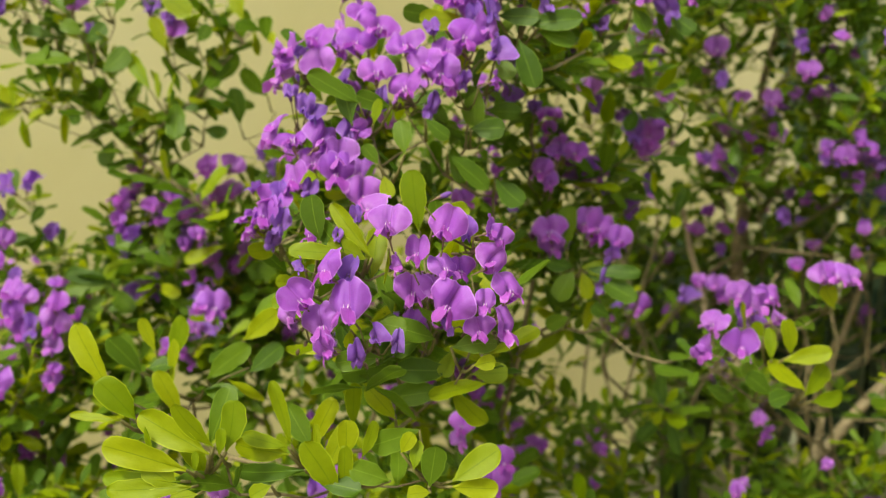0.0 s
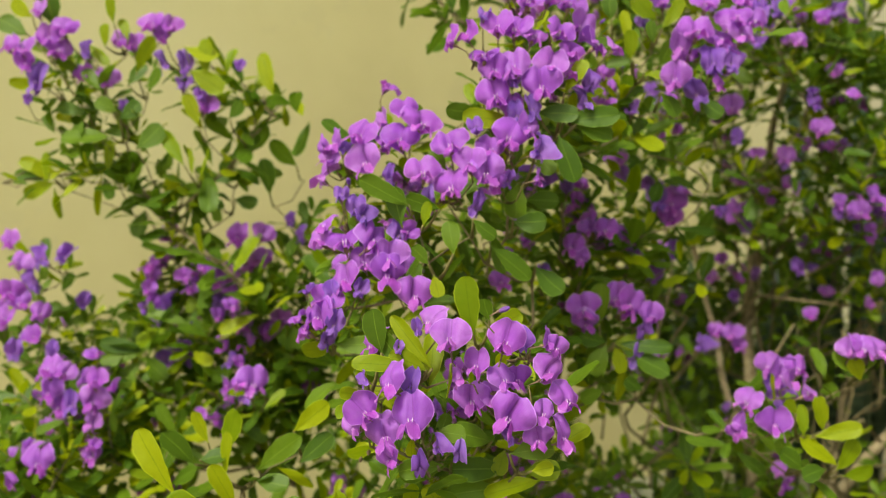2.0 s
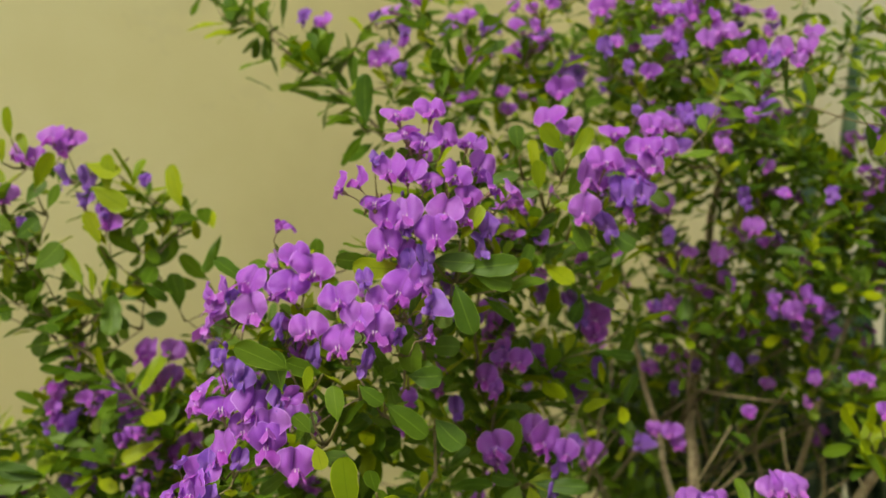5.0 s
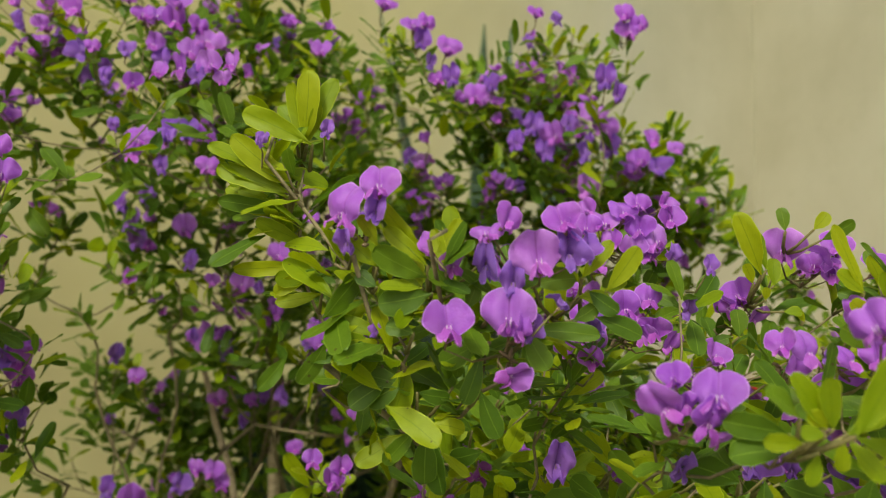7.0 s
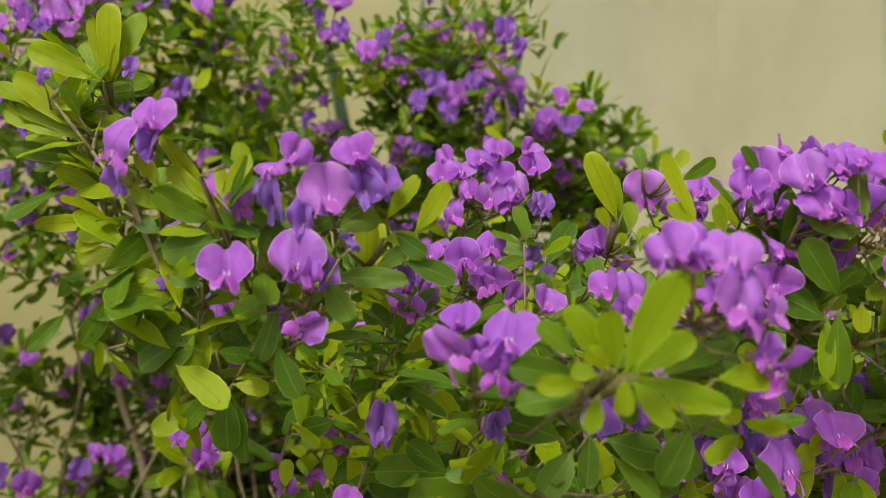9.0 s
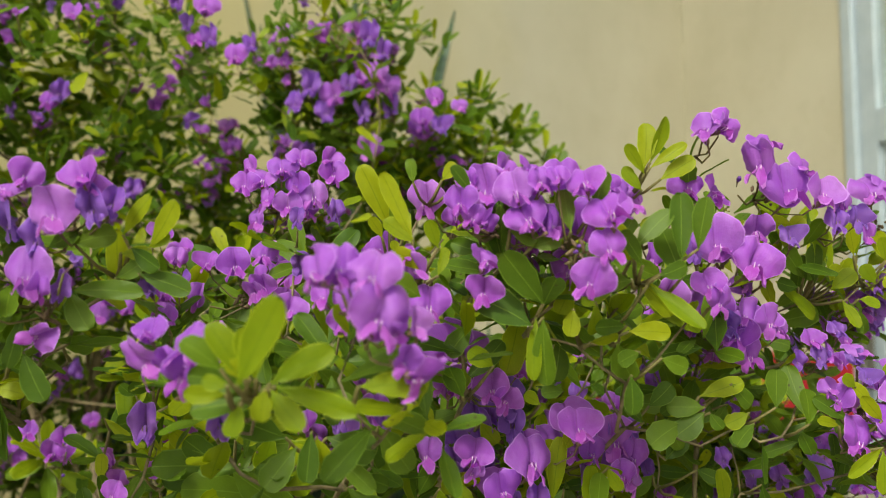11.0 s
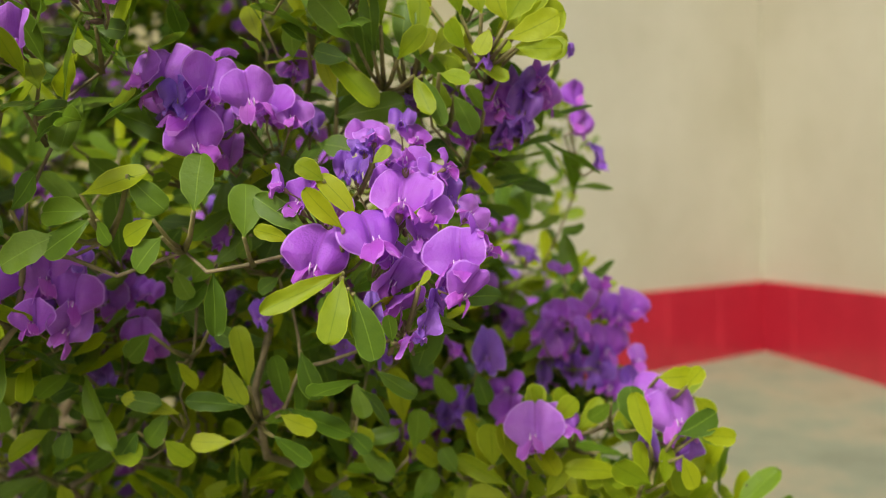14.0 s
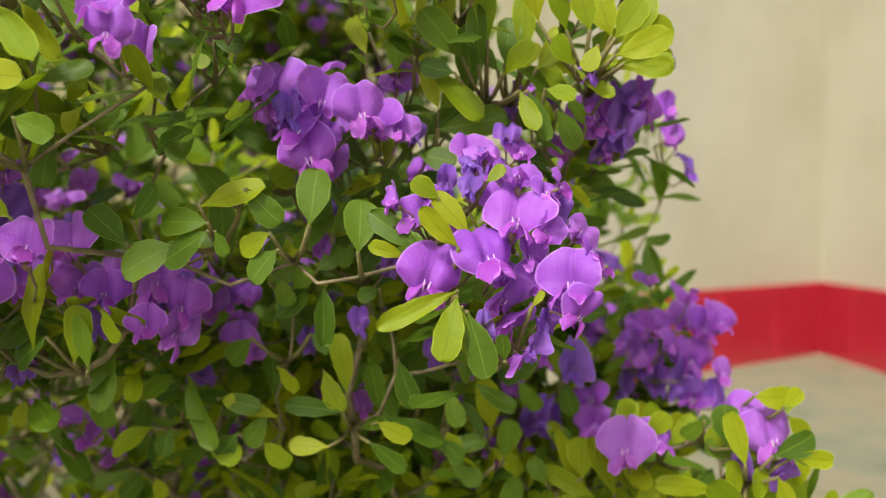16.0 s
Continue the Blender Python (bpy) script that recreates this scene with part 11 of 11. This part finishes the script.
def leafy_branch(bush, seed, line, young, size):
    """A branch that bears leaves closely along its length."""
    r = random.Random(seed)
    line = [Vector(p) for p in line]
    bush.stem(line, 0.0011)
    for a, b in zip(line, line[1:]):
        n = max(2, int((b - a).length / 0.015))
        for i in range(n):
            p = a.lerp(b, (i + r.random()) / n) + Vector((r.gauss(0, 0.008), r.gauss(0, 0.012), r.gauss(0, 0.008)))
            way = (b - a).normalized() + Vector((r.gauss(0, 0.5), r.gauss(-0.3, 0.5), r.gauss(0.2, 0.5)))
            bush.shoot(p, r.randint(4, 6), size * r.uniform(0.85, 1.15), young, way)


leafy_branch(left, 30, [(-0.190, 0.746, 0.395), (-0.254, 0.765, 0.446), (-0.316, 0.774, 0.509), (-0.354, 0.772, 0.567), (-0.387, 0.771, 0.609), (-0.414, 0.770, 0.640)], 0.35, 0.035)
leafy_branch(left, 31, [(-0.270, 0.765, 0.467), (-0.223, 0.763, 0.509), (-0.182, 0.762, 0.557)], 0.4, 0.035)
leafy_branch(left, 32, [(-0.316, 0.773, 0.514), (-0.375, 0.774, 0.505), (-0.412, 0.774, 0.507)], 0.6, 0.035)
leafy_branch(left, 33, [(0.007, 0.764, 0.646), (-0.040, 0.794, 0.694), (-0.090, 0.824, 0.739), (-0.146, 0.845, 0.784), (-0.192, 0.865, 0.819)], 0.2, 0.035)
leafy_branch(left, 34, [(-0.052, 0.804, 0.707), (-0.029, 0.819, 0.750), (-0.002, 0.815, 0.767)], 0.3, 0.035)
leafy_branch(rear, 35, [(0.054, 0.818, 0.685), (0.043, 0.854, 0.751), (0.032, 0.860, 0.801), (0.013, 0.869, 0.840)], 0.35, 0.035)
leafy_branch(rear, 36, [(0.054, 0.817, 0.696), (0.086, 0.850, 0.752), (0.120, 0.864, 0.805)], 0.35, 0.035)
leafy_branch(left, 37, [(-0.170, 0.744, 0.556), (-0.208, 0.765, 0.586), (-0.232, 0.783, 0.629)], 0.7, 0.035)


def bare_twigs(bush, seed, count, low, high, foot, reach):
    """Leafless, kinked twigs that fan out from a foot inside the bush."""
    r = random.Random(seed)
    for _ in range(count):
        p = Vector(foot) + Vector((r.uniform(-0.06, 0.06), r.uniform(-0.05, 0.05), r.uniform(low, high)))
        way = Vector((r.uniform(-1, 1), r.uniform(-0.6, 0.2), r.uniform(0.3, 1.0))).normalized()
        line = [p]
        for _ in range(r.randint(4, 6)):
            way = (way + Vector((r.gauss(0, 0.28), r.gauss(0, 0.2), r.gauss(0.02, 0.25)))).normalized()
            line.append(line[-1] + way * reach * r.uniform(0.12, 0.26))
        bush.stem(line, r.uniform(0.0012, 0.0024))


bare_twigs(rear, 51, 16, 0.10, 0.34, (0.40, 1.06, 0.0), 0.30)
bare_twigs(rear, 52, 14, 0.05, 0.25, (0.52, 1.00, 0.0), 0.30)
bare_twigs(rear, 53, 10, 0.10, 0.30, (0.22, 1.00, 0.0), 0.26)
bare_twigs(right, 54, 10, 0.08, 0.22, (0.66, 0.68, 0.0), 0.26)
thicket(rear, 1, (0.42, 0.99, 0.61), (0.34, 0.14, 0.16), 119, 26, 0.32)
thicket(rear, 12, (0.42, 0.96, 0.73), (0.34, 0.10, 0.12), 102, 22, 0.36)
thicket(rear, 49, (0.26, 0.95, 0.84), (0.20, 0.07, 0.07), 28, 13, 0.38)
thicket(rear, 13, (0.80, 0.92, 0.675), (0.16, 0.07, 0.07), 74, 6, 0.40)
thicket(rear, 18, (0.67, 0.94, 0.78), (0.12, 0.07, 0.08), 44, 7, 0.40)
thicket(rear, 14, (0.36, 1.00, 0.14), (0.32, 0.12, 0.12), 78, 9, 0.16)
thicket(rear, 15, (0.10, 1.00, 0.24), (0.22, 0.10, 0.20), 34, 7, 0.24)
thicket(rear, 2, (0.72, 0.97, 0.58), (0.22, 0.10, 0.11), 74, 13, 0.32)
thicket(rear, 3, (0.24, 0.86, 0.16), (0.34, 0.10, 0.13), 34, 6, 0.40)
thicket(left, 4, (-0.30, 0.86, 0.26), (0.24, 0.10, 0.18), 78, 23, 0.32)
thicket(left, 5, (0.02, 0.74, 0.32), (0.15, 0.08, 0.20), 46, 10, 0.32)
thicket(left, 6, (-0.06, 0.66, 0.15), (0.26, 0.08, 0.09), 74, 7, 0.48)
# high young shares on the right also lighten foliage that lies in shade
thicket(right, 7, (0.60, 0.70, 0.36), (0.26, 0.09, 0.14), 30, 10, 0.70)
thicket(right, 8, (0.80, 0.70, 0.30), (0.22, 0.09, 0.18), 68, 18, 0.70)
thicket(right, 9, (0.95, 0.68, 0.22), (0.14, 0.09, 0.13), 68, 15, 0.78)
thicket(right, 10, (0.70, 0.64, 0.22), (0.26, 0.07, 0.11), 57, 10, 0.78)
thicket(right, 16, (0.99, 0.72, 0.42), (0.06, 0.06, 0.09), 27, 7, 0.70)
thicket(rear, 19, (0.66, 0.95, 0.40), (0.20, 0.10, 0.08), 34, 7, 0.32)
thicket(rear, 45, (0.36, 1.19, 0.30), (0.14, 0.04, 0.15), 40, 3, 0.10)
thicket(rear, 47, (0.34, 1.15, 0.80), (0.22, 0.05, 0.14), 50, 13, 0.12)
thicket(rear, 46, (0.54, 1.14, 0.54), (0.18, 0.06, 0.15), 55, 6, 0.12)
thicket(rear, 20, (0.26, 1.17, 0.38), (0.15, 0.04, 0.13), 37, 6, 0.12)
thicket(rear, 22, (0.46, 1.22, 0.36), (0.26, 0.06, 0.18), 61, 6, 0.08)
thicket(right, 21, (0.88, 0.70, 0.41), (0.12, 0.06, 0.06), 57, 10, 0.70)
thicket(right, 23, (0.69, 0.78, 0.40), (0.10, 0.06, 0.06), 34, 7, 0.62)
thicket(rear, 17, (1.02, 0.88, 0.52), (0.08, 0.06, 0.07), 23, 3, 0.48, 0.022)
thicket(right, 61, (0.94, 0.60, 0.36), (0.10, 0.05, 0.10), 60, 14, 0.70)
thicket(right, 25, (0.82, 0.58, 0.42), (0.12, 0.05, 0.07), 44, 8, 0.65)
thicket(right, 26, (0.62, 0.60, 0.47), (0.16, 0.05, 0.08), 40, 8, 0.65)
thicket(left, 29, (-0.27, 0.82, 0.33), (0.13, 0.06, 0.12), 60, 8, 0.35)
thicket(left, 38, (-0.34, 0.74, 0.20), (0.12, 0.05, 0.12), 60, 8, 0.5)
thicket(left, 39, (-0.14, 0.82, 0.36), (0.10, 0.06, 0.14), 60, 6, 0.3)
thicket(left, 27, (-0.02, 0.62, 0.42), (0.10, 0.05, 0.16), 34, 6, 0.3)
thicket(left, 48, (0.07, 0.62, 0.55), (0.06, 0.05, 0.07), 16, 5, 0.45)
thicket(left, 28, (0.12, 0.72, 0.48), (0.10, 0.06, 0.12), 26, 8, 0.3)
leafy_branch(right, 40, [(0.44, 0.47, 0.47), (0.425, 0.445, 0.51), (0.41, 0.445, 0.545), (0.39, 0.462, 0.575), (0.372, 0.472, 0.60), (0.378, 0.505, 0.63)], 0.75, 0.027)
leafy_branch(right, 42, [(0.46, 0.44, 0.505), (0.45, 0.415, 0.53), (0.45, 0.395, 0.56)], 0.6, 0.024)
leafy_branch(right, 43, [(0.40, 0.45, 0.50), (0.43, 0.455, 0.475), (0.455, 0.47, 0.45)], 0.35, 0.026)
thicket(right, 41, (0.98, 0.50, 0.295), (0.10, 0.04, 0.03), 30, 2, 0.95, 0.027)
thicket(right, 44, (0.86, 0.54, 0.31), (0.08, 0.04, 0.04), 26, 2, 0.85, 0.026)

for bush in (left, rear, right):
    bush.finish()

# the lens stays focused on one flower of the head that stands out furthest
SHARP = Vector((0.94, 0.397, 0.43)) - right.base
cam.data.dof.focus_object = min((o for o in right.ob.children_recursive if o.name.startswith("flower") and o.parent != right.ob), key=lambda o: (o.location - SHARP).length)


# ---- snake plants behind the shrubs ----
def blade_material():
    m, nt, b = mat("snake_plant_leaf", 0.4, 0.4)
    u, v = uv_axes(nt)
    across = calc(nt, "ABSOLUTE", calc(nt, "SUBTRACT", u, 0.5))
    bands = node(nt, "ShaderNodeTexNoise", Scale=9.0, Detail=3.0)
    tc = nt.nodes.new("ShaderNodeTexCoord")
    mp = nt.nodes.new("ShaderNodeMapping")
    mp.inputs["Scale"].default_value = (3.0, 3.0, 9.0)
    nt.links.new(tc.outputs["Object"], mp.inputs["Vector"])
    nt.links.new(mp.outputs[0], bands.inputs["Vector"])
    tone = ramp(nt, bands.outputs["Fac"], [(0.35, (0.012, 0.030, 0.020)), (0.5, (0.03, 0.062, 0.036)), (0.65, (0.075, 0.115, 0.07))])
    tone = mix(nt, calc(nt, "MULTIPLY", calc(nt, "GREATER_THAN", across, 0.43), 0.5), tone, (0.16, 0.18, 0.08))
    nt.links.new(tone, b.inputs["Base Color"])
    return m


BLADE = blade_material()


def snake_plant(x, y, blades, height, seed):
    r = random.Random(seed)
    p = tagged(new("snake_plant"), "upright snake plant with dark banded sword-shaped leaves", "plant", group="snake plants behind the shrubs")
    p.location = (x, y, FLOOR_Z)
    for i in range(blades):
        a, lean, h = i * 2.4 + r.uniform(-0.3, 0.3), r.uniform(0.03, 0.22), height * r.uniform(0.6, 1.0)
        w, turn = r.uniform(0.020, 0.030), r.uniform(0, 3.1)

        def at(u, v):
            s = 2 * u - 1
            half = w * min(1.0, 0.55 + v) * math.sqrt(max(0.0, 1 - v ** 4)) if v < 1 else 0.0008
            q = turn + 0.7 * v
            out = 0.02 + lean * h * v ** 1.5
            return (math.cos(a) * out + math.cos(q) * s * half - math.sin(q) * 0.25 * half * (1 - s * s), math.sin(a) * out + math.sin(q) * s * half + math.cos(q) * 0.25 * half * (1 - s * s), h * v)

        v, f, uv = sheet(4, 12, at)
        ob = new("blade", mesh("blade", v.tolist(), f, [BLADE], [0] * len(f), uv))
        ob.modifiers.new("thick", "SOLIDIFY").thickness = 0.003
        ob.parent = p
    return p


snake_plant(0.42, 1.41, 14, 0.48, 6)
snake_plant(0.52, 1.36, 16, 0.50, 3)
snake_plant(0.66, 1.40, 16, 0.56, 4)
snake_plant(0.73, 1.46, 6, 1.12, 1)
snake_plant(0.82, 1.38, 16, 0.60, 5)
snake_plant(1.00, 1.48, 7, 0.55, 2)
